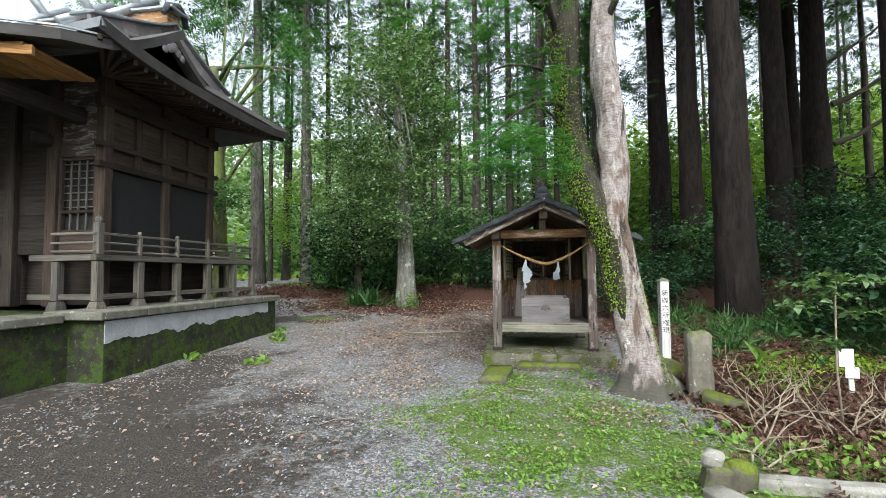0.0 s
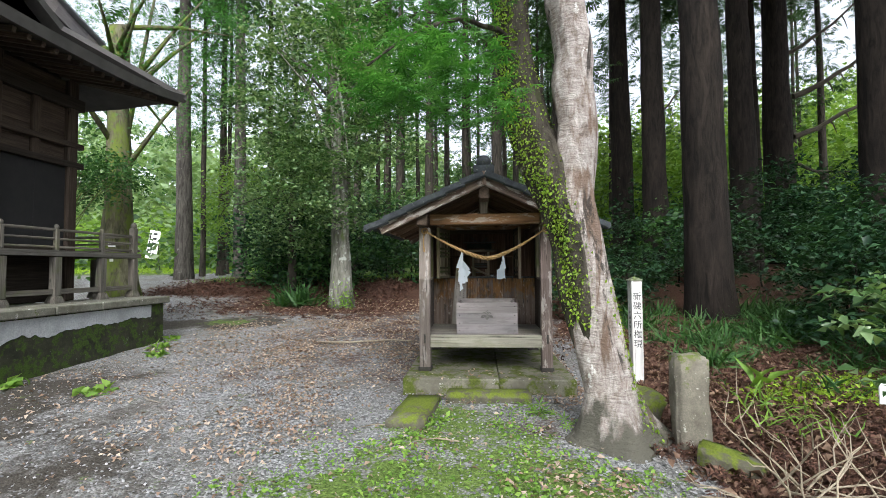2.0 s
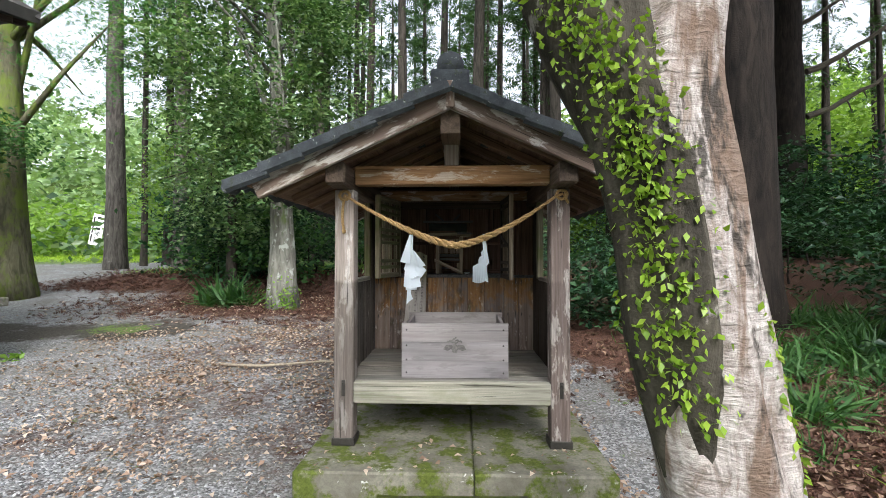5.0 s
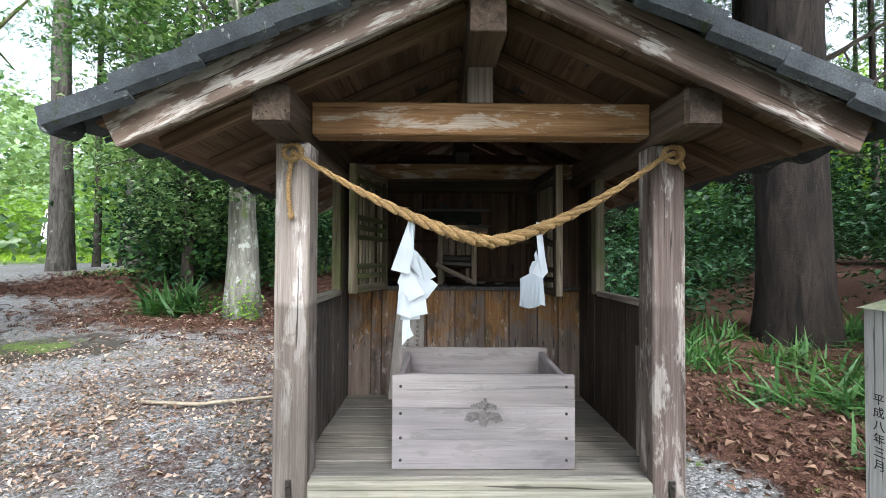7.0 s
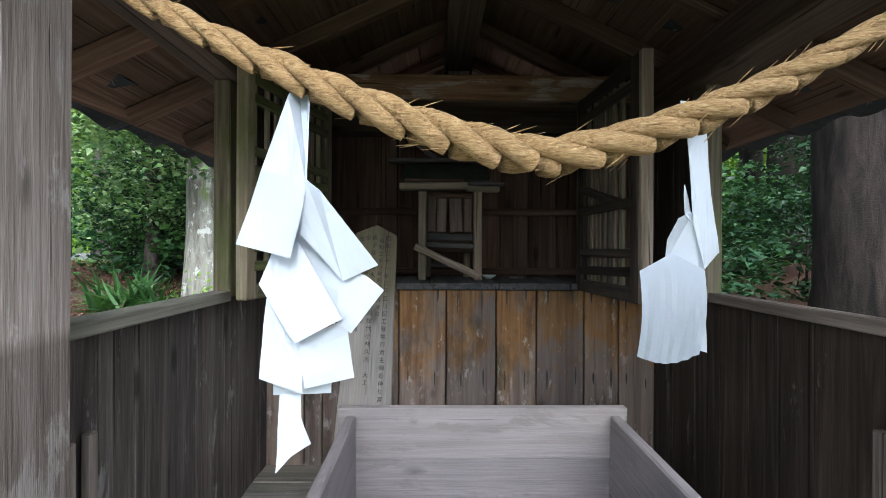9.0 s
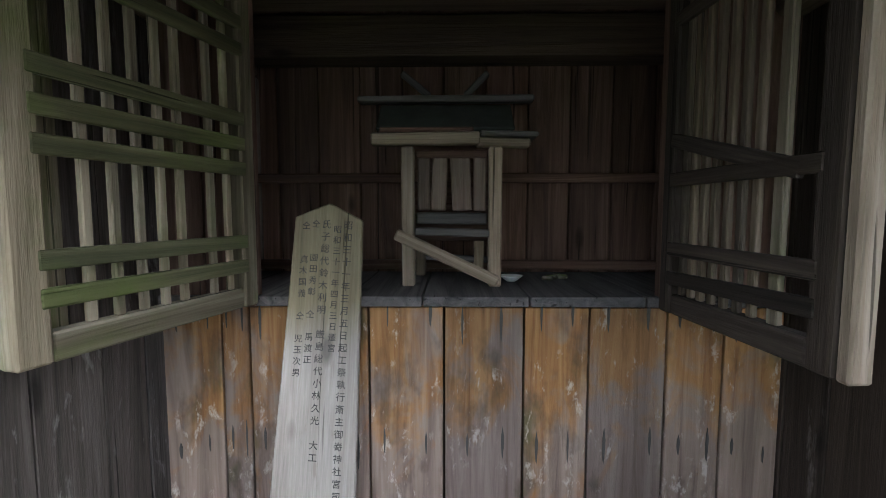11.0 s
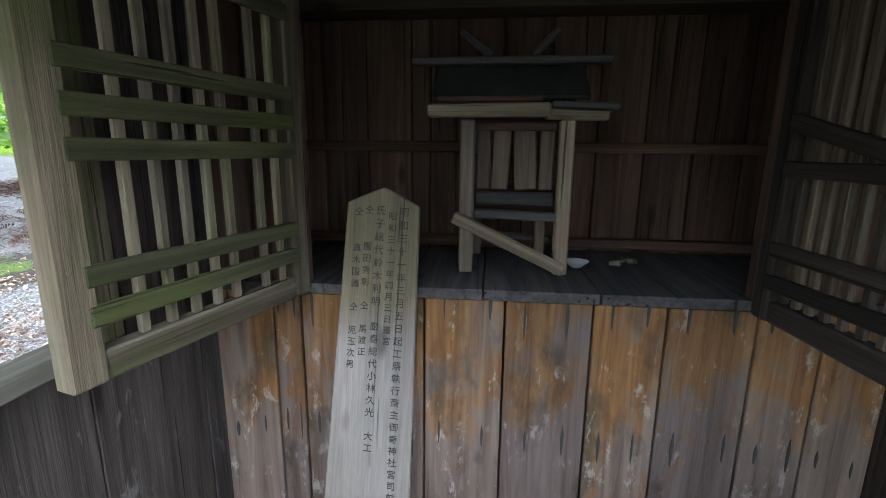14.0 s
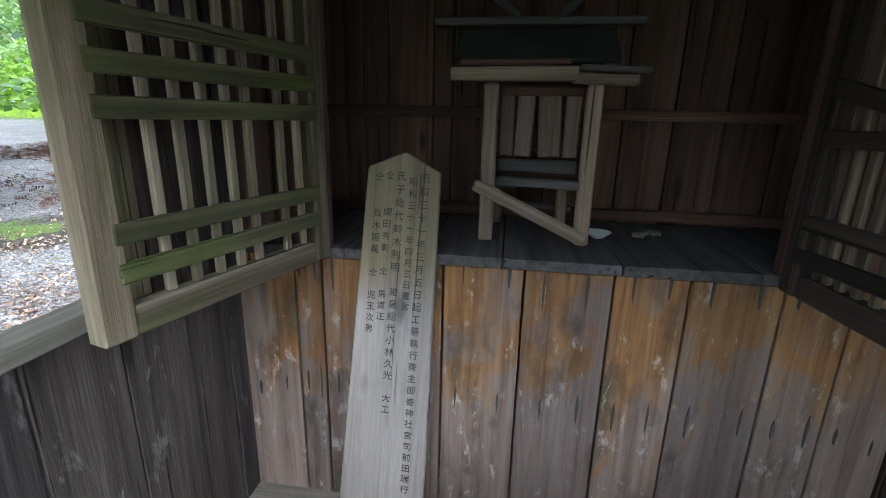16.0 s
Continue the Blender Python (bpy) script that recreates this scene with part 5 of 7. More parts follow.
# railing
for z, r in ((2.17, 0.022), (2.03, 0.018), (1.9, 0.018)):
    beam("railing_bar", (DX, 5.95, z), (DX, 10.3, z), 2 * r, 2 * r, W_DECK, hall, bevel=0.01)
    beam("railing_bar", (-7.12, 6.03, z), (DX, 6.03, z), 2 * r, 2 * r, W_DECK, hall, side=(0, 1, 0), bevel=0.01)
    beam("railing_bar", (-9.5, 10.2, z), (DX, 10.2, z), 2 * r, 2 * r, W_DECK, hall, side=(0, 1, 0), bevel=0.01)
for k, y in enumerate(ys):
    main = k in (0, 5)
    beam("rail_post", (DX, y, DZ + 0.045), (DX, y, 2.33 if main else 2.19), 0.11 if main else 0.07, 0.11 if main else 0.07, W_DECK, hall, bevel=0.012)
    bm = bmesh.new()
    bmesh.ops.create_uvsphere(bm, u_segments=12, v_segments=8, radius=0.055 if main else 0.035)
    bmesh.ops.scale(bm, vec=(1, 1, 1.3), verts=bm.verts)
    part("post_finial", bm, W_DECK, hall, m=pose(DX, y, 2.37 if main else 2.215), smooth=True)

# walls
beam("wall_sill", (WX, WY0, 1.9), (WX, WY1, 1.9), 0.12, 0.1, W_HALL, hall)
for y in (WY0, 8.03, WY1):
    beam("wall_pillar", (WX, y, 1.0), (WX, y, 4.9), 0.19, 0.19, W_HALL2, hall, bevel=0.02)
for y in (7.36, 8.7):
    beam("wall_pillar", (WX + 0.0, y, 3.36), (WX, y, 4.5), 0.13, 0.13, W_HALL2, hall, bevel=0.01)
# flat black panels fill the bays between the pillars
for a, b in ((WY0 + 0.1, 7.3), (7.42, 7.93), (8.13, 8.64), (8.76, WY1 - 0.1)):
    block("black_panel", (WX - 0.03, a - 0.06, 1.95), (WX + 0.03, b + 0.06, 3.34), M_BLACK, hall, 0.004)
for z, h, mat in ((3.4, 0.1, W_HALL), (3.75, 0.09, W_HALL2), (4.5, 0.2, W_HALL)):
    beam("wall_beam", (WX + 0.05, WY0 - 0.2, z), (WX + 0.05, WY1 + 0.2, z), 0.12, h, mat, hall)
for k in range(6):
    z = 3.46 + k * 0.24
    beam("upper_wall_board", (WX - 0.02, WY0 + 0.09, z + 0.1), (WX - 0.02, WY1 - 0.09, z + 0.1), 0.03, 0.236, W_HALL2, hall)
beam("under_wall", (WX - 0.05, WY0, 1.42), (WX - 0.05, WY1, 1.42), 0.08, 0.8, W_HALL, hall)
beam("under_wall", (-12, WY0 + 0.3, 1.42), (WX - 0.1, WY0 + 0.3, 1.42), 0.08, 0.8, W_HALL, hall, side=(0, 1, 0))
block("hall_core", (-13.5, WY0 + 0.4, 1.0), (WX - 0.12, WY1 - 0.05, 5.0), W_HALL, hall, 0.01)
# front wall with a latticed window
# pillars further in under the porch take W_HALL, shade painted into the wood
for x in (-7.86, -8.7, -9.9):
    beam("wall_pillar", (x, WY0, 1.0), (x, WY0, 4.9), 0.2, 0.2, W_HALL2 if x > -8 else W_HALL, hall, bevel=0.02)
win = new("lattice_window")
attach(win, hall, Matrix.Translation((-7.38, WY0, 2.9)))
for x in (-7.72, -7.03):
    beam("window_frame", (x, WY0, 2.25), (x, WY0, 3.55), 0.06, 0.08, W_HALL2, win)
for z in (2.28, 2.72 - 0.1, 3.53):
    beam("window_frame", (-7.69, WY0, z), (-7.06, WY0, z), 0.07, 0.05, W_HALL2, win, side=(0, 1, 0))
for k in range(3):
    x = -7.69 + 0.63 * (k + 1) / 4
    beam("window_bar", (x, WY0 - 0.01, 2.3), (x, WY0 - 0.01, 3.5), 0.025, 0.025, W_DECK, win, bevel=0.002)
for k in range(7):
    z = 2.64 + 0.87 * (k + 0.5) / 7
    beam("window_bar", (-7.69, WY0 + 0.012, z), (-7.06, WY0 + 0.012, z), 0.02, 0.02, W_DECK, win, side=(0, 1, 0), bevel=0.002)
# black sheet added behind the bars in place of the dark inside
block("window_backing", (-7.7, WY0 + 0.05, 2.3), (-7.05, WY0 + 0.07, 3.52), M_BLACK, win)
for z0, z1, x0, x1 in ((1.9, 2.25, -7.76, -7.0), (3.58, 4.9, -7.76, -7.0), (1.9, 4.9, -8.6, -7.96), (1.9, 4.9, -9.8, -8.8)):
    # boards beyond x = -8 carry the porch's shade in their colour
    skin = W_PEEL if z0 > 3 else W_HALL if x0 < -8 else W_HALL2
    n = max(2, round((z1 - z0) / 0.24))
    for k in range(n):
        beam("front_wall_board", (x0, WY0 + 0.02, z0 + (z1 - z0) * (k + 0.5) / n), (x1, WY0 + 0.02, z0 + (z1 - z0) * (k + 0.5) / n), 0.03, (z1 - z0) / n - 0.003, skin, hall, side=(0, 1, 0))
beam("beam_nose", (-7.9, WY0 - 0.45, 3.85), (-7.9, WY0 + 0.1, 3.85), 0.14, 0.2, W_HALL, hall, bevel=0.03)
beam("porch_pillar", (-7.35, 4.9, 0.98), (-7.35, 4.9, 4.6), 0.26, 0.26, W_HALL, hall, bevel=0.03)
beam("porch_beam", (-12, 4.9, 4.2), (-7.2, 4.9, 4.2), 0.2, 0.3, W_HALL, hall, side=(0, 1, 0), bevel=0.02)
beam("porch_beam", (-7.35, 5.0, 4.25), (-7.35, 6.7, 4.25), 0.2, 0.26, W_HALL, hall, bevel=0.02)

# roof: hipped lower skirt with upswept corners, under a gable facing the yard
EX, EY0, EY1, EZ = -5.62, 5.34, 10.7, 4.92
GXX, GZ0 = -7.0, 5.75
GY0, GY1 = 6.35, 9.7
def skirt():
    bm = bmesh.new()
    n = 24
    lo_t, lo_b, mid_t, hi_t = [], [], [], []
    for k in range(n + 1):
        t = k / n
        up = 0.20 * abs(2 * t - 1) ** 3
        y = EY0 + (EY1 - EY0) * t
        yi = GY0 + (GY1 - GY0) * t
        lo_t.append(bm.verts.new((EX, y, EZ + up + 0.0)))
        lo_b.append(bm.verts.new((EX - 0.03, y, EZ + up - 0.16)))
        mid_t.append(bm.verts.new(((EX + GXX) / 2, (y + yi) / 2, (EZ + GZ0) / 2 - 0.1 + up * 0.4)))
        hi_t.append(bm.verts.new((GXX - 0.1, yi, GZ0)))
    wall_b = [bm.verts.new((WX, EY0 + 1.3 + (EY1 - EY0 - 2.6) * k / n, 5.0)) for k in range(n + 1)]
    for k in range(n):
        bm.faces.new((lo_t[k], lo_t[k + 1], mid_t[k + 1], mid_t[k]))
        bm.faces.new((mid_t[k], mid_t[k + 1], hi_t[k + 1], hi_t[k]))
        bm.faces.new((lo_b[k], lo_b[k + 1], lo_t[k + 1], lo_t[k]))
        bm.faces.new((wall_b[k], wall_b[k + 1], lo_b[k + 1], lo_b[k]))
    return bm


part("side_roof", skirt(), M_ROOF, hall, "dark curved roof skirt", smooth=False)
for k in range(26):
    t = (k + 0.5) / 26
    y = EY0 + (EY1 - EY0) * t
    up = 0.20 * abs(2 * t - 1) ** 3
    yw = min(max(y, WY0 - 0.05), WY1 + 0.05)
    beam("eave_rafter", (EX - 0.12, y, EZ - 0.2 + up), (WX, yw, 4.95), 0.06, 0.08, W_HALL2, hall, side=(0, 1, 0))


def slope_face(y_e, y_g, sgn):
    bm = bmesh.new()
    prof = []
    for k in range(9):
        t = k / 8
        prof.append((y_e + (8.03 - y_e) * t, EZ + (6.47 - EZ) * (t ** 1.35)))
    rows = []
    for x in (-14.0, -12, -10, -8.5, -7.0, None):
        row = []
        for y, z in prof:
            if x is None:
                f = np.clip((z - EZ) / (GZ0 - EZ), 0, 1)
                xe = EX + (GXX + 0.25 - EX) * f
                up = 0.20 * (1 - f)
                row.append(bm.verts.new((float(xe), y, z + float(up))))
            else:
                row.append(bm.verts.new((x, y, z + (0.06 if x == -7.0 and z < EZ + 0.1 else 0))))
        rows.append(row)
    for a, b in zip(rows, rows[1:]):
        for k in range(8):
            bm.faces.new((a[k], b[k], b[k + 1], a[k + 1]))
    bmesh.ops.recalc_face_normals(bm, faces=bm.faces[:])
    bmesh.ops.solidify(bm, geom=bm.faces[:], thickness=0.12)
    return bm


part("front_roof", slope_face(EY0, GY0, -1), M_SHEET, hall, "dark curved roof slope")
part("rear_roof", slope_face(EY1, GY1, 1), M_ROOF, hall, "dark curved roof slope")
# gable
bm = bmesh.new()
bm.faces.new([bm.verts.new(p) for p in ((GXX, GY0 + 0.1, GZ0 - 0.1), (GXX, GY1 - 0.1, GZ0 - 0.1), (GXX, 8.03, 6.33))])
bmesh.ops.solidify(bm, geom=bm.faces[:], thickness=0.06)
part("gable_wall", bm, W_HALL, hall)
for s in (-1, 1):
    for k in range(6):
        f0, f1 = k / 6, (k + 1) / 6
        c = lambda f: (GXX + 0.2, 8.03 + s * 1.75 * f, 6.45 - 0.78 * (f ** 0.8))
        beam("gable_barge", c(f0), c(f1 + 0.01), 0.08, 0.24, W_BOX, hall, bevel=0.006)
        c2 = lambda f: (GXX + 0.08, 8.03 + s * 1.8 * f, 6.6 - 0.78 * (f ** 0.8))
        beam("gable_capping", c2(f0), c2(f1 + 0.01), 0.5, 0.05, M_SHEET, hall, bevel=0.01)
bm = bmesh.new()
for k, (y, z, r) in enumerate(((7.8, 5.97, 0.08), (7.92, 6.04, 0.09), (8.03, 6.1, 0.11), (8.14, 6.04, 0.09), (8.26, 5.97, 0.08))):
    bmesh.ops.create_uvsphere(bm, u_segments=10, v_segments=8, radius=r, matrix=pose(GXX + 0.27, y, z) @ Matrix.Diagonal((0.3, 1, 1, 1)))
part("gable_pendant", bm, W_BOX, hall, "pale carved gable pendant", smooth=True)
beam("ridge_box", (-14, 8.03, 6.67), (-6.75, 8.03, 6.67), 0.34, 0.26, W_TIE, hall, side=(0, 1, 0))
beam("ridge_cap", (-14, 8.03, 6.83), (-6.6, 8.03, 6.83), 0.5, 0.05, M_SHEET, hall, side=(0, 1, 0))
bm = tube([(-6.72, 7.72, 6.64), (-6.7, 7.8, 6.84), (-6.68, 8.03, 6.92), (-6.7, 8.26, 6.84), (-6.72, 8.34, 6.64)], [0.05, 0.07, 0.1, 0.07, 0.05], 10)
part("ridge_end_ornament", bm, M_TILE, hall, "dark scrolled ridge end tile", smooth=True)
for x in (-7.6, -8.7, -9.8):
    for s in (-1, 1):
        bm = bmesh.new()
        bmesh.ops.create_cone(bm, cap_ends=True, segments=14, radius1=0.085, radius2=0.085, depth=1.5)
        part("ridge_log", bm, M_SHEET, hall, "grey metal-clad ridge log", pose(x, 8.03 + s * 0.1, 6.97, 50 * s, 0, 0), True)

# porch roof in front, its ochre boards seen from below
bm = bmesh.new()
rows = []
for k in range(7):
    t = k / 6
    row = []
    for x, y, z in ((-5.7, 5.6, 4.92), (-6.0, 5.1, 4.80 + 0.05), (-6.5, 4.75, 4.80), (-7.4, 4.3, 4.85), (-9.5, 3.8, 5.0), (-14, 3.6, 5.0)):
        row.append(bm.verts.new((x - 1.2 * t * (x < -5.9), y + (7.0 - y) * t, z + 0.9 * t ** 1.2)))
    rows.append(row)
for a, b in zip(rows, rows[1:]):
    for k in range(5):
        bm.faces.new((a[k], a[k + 1], b[k + 1], b[k]))
bmesh.ops.recalc_face_normals(bm, faces=bm.faces[:])
bmesh.ops.solidify(bm, geom=bm.faces[:], thickness=0.14)
part("porch_roof", bm, M_ROOF, hall, "dark porch roof with pale metal edge")
edge = [(-5.7, 5.58, 4.95), (-6.0, 5.08, 4.88), (-6.5, 4.73, 4.83), (-7.4, 4.28, 4.88), (-9.5, 3.78, 5.03)]
for a, b in zip(edge, edge[1:]):
    beam("porch_edge_strip", a, b, 0.03, 0.03, M_SHEET, hall, bevel=0.004)
for k in range(7):
    a = Vector((-6.55 - 0.26 * k, 4.95 - 0.09 * k, 4.62))
    beam("porch_board", a, a + Vector((-0.3, 1.35, 0.08)), 0.24, 0.05, W_GOLD, hall, bevel=0.004)
beam("porch_fascia", (-6.35, 5.05, 4.55), (-8.6, 4.2, 4.55), 0.06, 0.14, W_GOLD, hall, side=(0, 1, 0))

# ---- the big leaning tree beside the shrine ----
big = thing("leaning_tree", (1.5, 5.95, 0.0), "old pale-barked leaning tree with ivy on a forked trunk", "tree")
pale = [(1.52, 5.97, -0.1), (1.52, 5.96, 0.06), (1.50, 5.95, 0.22), (1.46, 5.95, 0.5), (1.36, 5.95, 0.97), (1.28, 5.95, 1.39), (1.235, 5.95, 1.72), (1.20, 5.95, 1.98), (1.19, 5.95, 2.2), (1.22, 5.94, 2.5), (1.24, 5.93, 2.8), (1.20, 5.92, 3.15), (1.22, 5.92, 3.4), (1.18, 5.92, 3.7), (1.14, 5.92, 3.95), (1.13, 5.95, 4.5), (1.18, 6.0, 5.2), (1.3, 6.1, 6.2)]
prad = [0.42, 0.36, 0.27, 0.215, 0.215, 0.21, 0.20, 0.195, 0.19, 0.185, 0.175, 0.185, 0.17, 0.165, 0.175, 0.145, 0.13, 0.11]


def refined(p, r, n=4):
    """Smooth the line through p by Catmull-Rom."""
    P = [Vector(q) for q in p]
    out, rr = [], []
    for i in range(len(P) - 1):
        a, b, c, d = P[max(i - 1, 0)], P[i], P[i + 1], P[min(i + 2, len(P) - 1)]
        for k in range(n):
            t = k / n
            out.append(0.5 * ((2 * b) + (c - a) * t + (2 * a - 5 * b + 4 * c - d) * t * t + (3 * b - a - 3 * c + d) * t ** 3))
            rr.append(r[i] + (r[i + 1] - r[i]) * t)
    return out + [P[-1]], rr + [r[-1]]


pp, rr = refined(pale, prad, 5)
bm = tube(pp, rr, 40, 0.16, 3)
for v in bm.verts:
    if v.co.z < 0.45:
        a = math.atan2(v.co.y - 5.95, v.co.x - 1.5)
        k = 1 + (0.45 - v.co.z) * (0.35 + 0.4 * math.sin(4 * a + 1))
        v.co.x, v.co.y = 1.5 + (v.co.x - 1.5) * k, 5.95 + (v.co.y - 5.95) * k
part("trunk", bm, B_PALE, big, "pale peeling trunk", smooth=True)
dark = [(1.32, 5.92, 0.8), (1.22, 5.9, 1.3), (1.165, 5.9, 1.7), (1.10, 5.92, 2.0), (0.97, 5.97, 2.35), (0.83, 6.02, 2.75), (0.74, 6.05, 3.2), (0.68, 6.05, 3.7), (0.66, 6.05, 4.2), (0.65, 6.05, 5.0), (0.55, 6.1, 6.2), (0.5, 6.1, 7.5)]
drad = [0.13, 0.165, 0.16, 0.17, 0.20, 0.195, 0.185, 0.16, 0.17, 0.23, 0.17, 0.12]
dp, dr = refined(dark, drad, 5)
part("trunk", tube(dp, dr, 28, 0.2, 8), B_IVY, big, "dark mossy stem with ivy", smooth=True)
limbs = []
for a, b, r in (((0.62, 6.05, 4.9), (-1.8, 5.2, 5.6), 0.09), ((0.6, 6.05, 4.5), (0.1, 4.6, 4.7), 0.05), ((0.62, 6.05, 5.3), (0.5, 3.6, 5.7), 0.07), ((1.13, 5.95, 4.6), (1.9, 5.2, 5.4), 0.05), ((0.62, 6.05, 3.4), (-0.3, 5.5, 3.6), 0.025), ((0.66, 6.05, 4.0), (-0.6, 5.9, 4.0), 0.03), ((0.68, 6.0, 3.6), (-0.3, 4.5, 2.75), 0.025), ((0.65, 6.05, 5.1), (1.8, 6.6, 6.3), 0.08)):
    a, b = Vector(a), Vector(b)
    pts = [a.lerp(b, k / 7) + Vector((0, 0, 0.25 * math.sin(math.pi * k / 7) + 0.05 * noise.noise(Vector((k, b.x, b.y))))) for k in range(8)]
    part("limb", tube(pts, [r * (1 - 0.75 * k / 7) for k in range(8)], 9, 0.1, 2), B_IVY, big, smooth=True)
    limbs.append(pts)
rng = np.random.default_rng(11)
# ivy clings to the side of the dark stem and the lower edge of the pale one
ip, ih = [], []
for i in range(2600):
    k = rng.integers(3, 44)
    p, r = dp[k], dr[k]
    a = rng.normal(-2.15, 0.42)
    jit = rng.uniform(-0.06, 0.06)
    ip.append((p.x + math.cos(a) * r * 1.1, p.y + math.sin(a) * r * 1.1, p.z + jit))
for i in range(700):
    k = rng.integers(18, 50)
    p, r = dp[k], dr[k]
    a = rng.uniform(-3.0, -0.3)
    ip.append((p.x + math.cos(a) * r * 1.08, p.y + math.sin(a) * r * 1.08, p.z + rng.uniform(-0.06, 0.06)))
for i in range(420):
    k = rng.integers(6, 26)
    p, r = pp[k], rr[k]
    a = rng.normal(-0.35, 0.28)
    ip.append((p.x + math.cos(a) * r * 1.06, p.y + math.sin(a) * r * 1.06, p.z + rng.uniform(-0.05, 0.05)))
ip = np.array(ip)
part("ivy", leaf_mesh("ivy", rng, ip, rng.uniform(0.018, 0.042, len(ip)), t_oval(0.05), L_IVY, tilt=1.2, heading=np.tile([-0.1, -0.6, -0.5], (len(ip), 1))), L_IVY, big, "small round yellow-green ivy leaves")
# foliage in flat tiers over the yard
cs = []
for x, y, z, r, n in ((0.05, 4.75, 2.88, 0.34, 17), (-0.22, 4.6, 2.62, 0.3, 13), (0.3, 4.9, 2.68, 0.24, 8), (-0.1, 5.1, 3.14, 0.42, 16), (0.2, 5.5, 3.0, 0.3, 8), (-0.25, 5.3, 3.5, 0.4, 9), (0.25, 5.4, 3.75, 0.4, 10), (-0.2, 4.7, 4.35, 0.7, 12), (-1.4, 5.0, 4.9, 0.7, 8), (-2.3, 5.2, 5.5, 0.7, 6), (0.5, 4.6, 4.9, 0.8, 16), (0.4, 3.9, 5.5, 0.9, 14), (1.6, 5.4, 5.5, 0.6, 7), (0.0, 6.2, 5.8, 1.5, 22), (0.8, 6.6, 6.6, 1.6, 20), (-1.0, 6.6, 6.2, 1.3, 14)):
    for k in range(n):
        dx, dy = rng.normal() * r * 0.6, rng.normal() * r * 0.6
        # each tier hangs down towards its rim
        cs.append((x + dx, y + dy, z + rng.normal() * 0.035 - 0.3 * math.hypot(dx, dy)))
mp = clumps(rng, cs, 15, 0.15, 0.13)
part("crown", leaf_mesh("crown", rng, mp, rng.uniform(0.10, 0.165, len(mp)), t_star(), L_MAPLE, tilt=0.28, droop=0.3), L_MAPLE, big, "layered bright green star-shaped leaves")

# ---- forest ----
def trunk_bm(dia, height, seed, lean=(0.0, 0.0), flare=1.22):
    n = 26
    pts, r = [], []
    for k in range(n):
        t = (k / (n - 1)) ** 1.6
        z = height * t - 0.3
        pts.append((lean[0] * z + 0.05 * noise.noise(Vector((seed, z * 0.2, 0))), lean[1] * z, z))
        r.append(dia / 2 * ((1 - 0.72 * t) + (flare - 1) * math.exp(-max(z, 0) / 0.45)))
    return tube(pts, r, 22, 0.13, seed)


def cedar_crown(seed, height, z0, reach, n_limb, per, size):
    r = np.random.default_rng(seed)
    pts, heads = [], []
    for i in range(n_limb):
        t = r.uniform(0, 1) ** 0.9
        z = z0 + (height - z0) * t
        L = reach * (1 - 0.75 * t) * r.uniform(0.55, 1.1)
        a = r.uniform(0, 2 * np.pi)
        d = np.array([np.cos(a), np.sin(a), 0])
        u = r.uniform(0.25, 1.0, per)
        p = np.array([0, 0, z]) + d * (u * L)[:, None] + np.array([0, 0, -1]) * (0.35 * L * u ** 2)[:, None]
        p += r.normal(size=p.shape) * np.array([0.28, 0.28, 0.2]) * (0.4 + u)[:, None]
        pts.append(p)
        heads.append(np.tile(d, (per, 1)))
    pts, heads = np.concatenate(pts), np.concatenate(heads)
    return leaf_mesh("crown", r, pts, r.uniform(0.6, 1.2, len(pts)) * size, t_spray(), L_CEDAR, tilt=0.5, heading=heads, droop=0.5)


CROWNS = [cedar_crown(20 + k, 23, 9.0 if k < 2 else 6.5, 2.6 + 0.3 * k, 44, 20, 0.55) for k in range(3)]
# high crowns, mostly out of view, made wide and dense to shade the right
HIGH = [cedar_crown(40 + k, 27, 14.5, 5.6, 110, 34, 0.8) for k in range(2)]


def dead_limb(a, b, r, sag=0.3, sub=5):
    a, b = Vector(a), Vector(b)
    pts = [a.lerp(b, k / 9) + Vector((0, 0.1 * noise.noise(Vector((k * 0.7, a.z, 1))), -sag * math.sin(math.pi * k / 9) + 0.12 * noise.noise(Vector((k * 0.6, a.z, 5))))) for k in range(10)]
    out = [tube(pts, [r * (1 - 0.8 * k / 9) for k in range(10)], 7)]
    for k in range(3, 9, max(1, 9 // sub)):
        p = pts[k]
        q = p + Vector((0.5 * (b - a).normalized().x, 0.2, -0.5 + 0.25 * (k % 3)))
        out.append(tube([p, p.lerp(q, 0.5) + Vector((0, 0, 0.1)), q], [r * 0.35, r * 0.25, r * 0.08], 5))
    return join_bm(out)


def cedar(x, y, dia, height=26, seed=0, lean=(0, 0), crown=None, bark=None, label="tall straight cedar, fibrous bark darkened as in shade", limbs=()):
    z = gzf(x, y)
    e = thing("cedar_tree", (x, y, z), label, "tree", "cedars round the shrine yard")
    m = Matrix.Translation((x, y, z))
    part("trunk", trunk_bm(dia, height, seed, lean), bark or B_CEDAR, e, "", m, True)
    if crown:
        part("crown", crown, L_CEDAR, e, "dark green drooping needle sprays", m @ Matrix.Rotation(seed * 1.7, 4, "Z") @ Matrix.Scale(height / 26, 4))
    for a, b, r in limbs:
        part("limb", dead_limb(Vector(a), Vector(b), r), B_BRANCH, e, "bare dark limb", m)
    return e


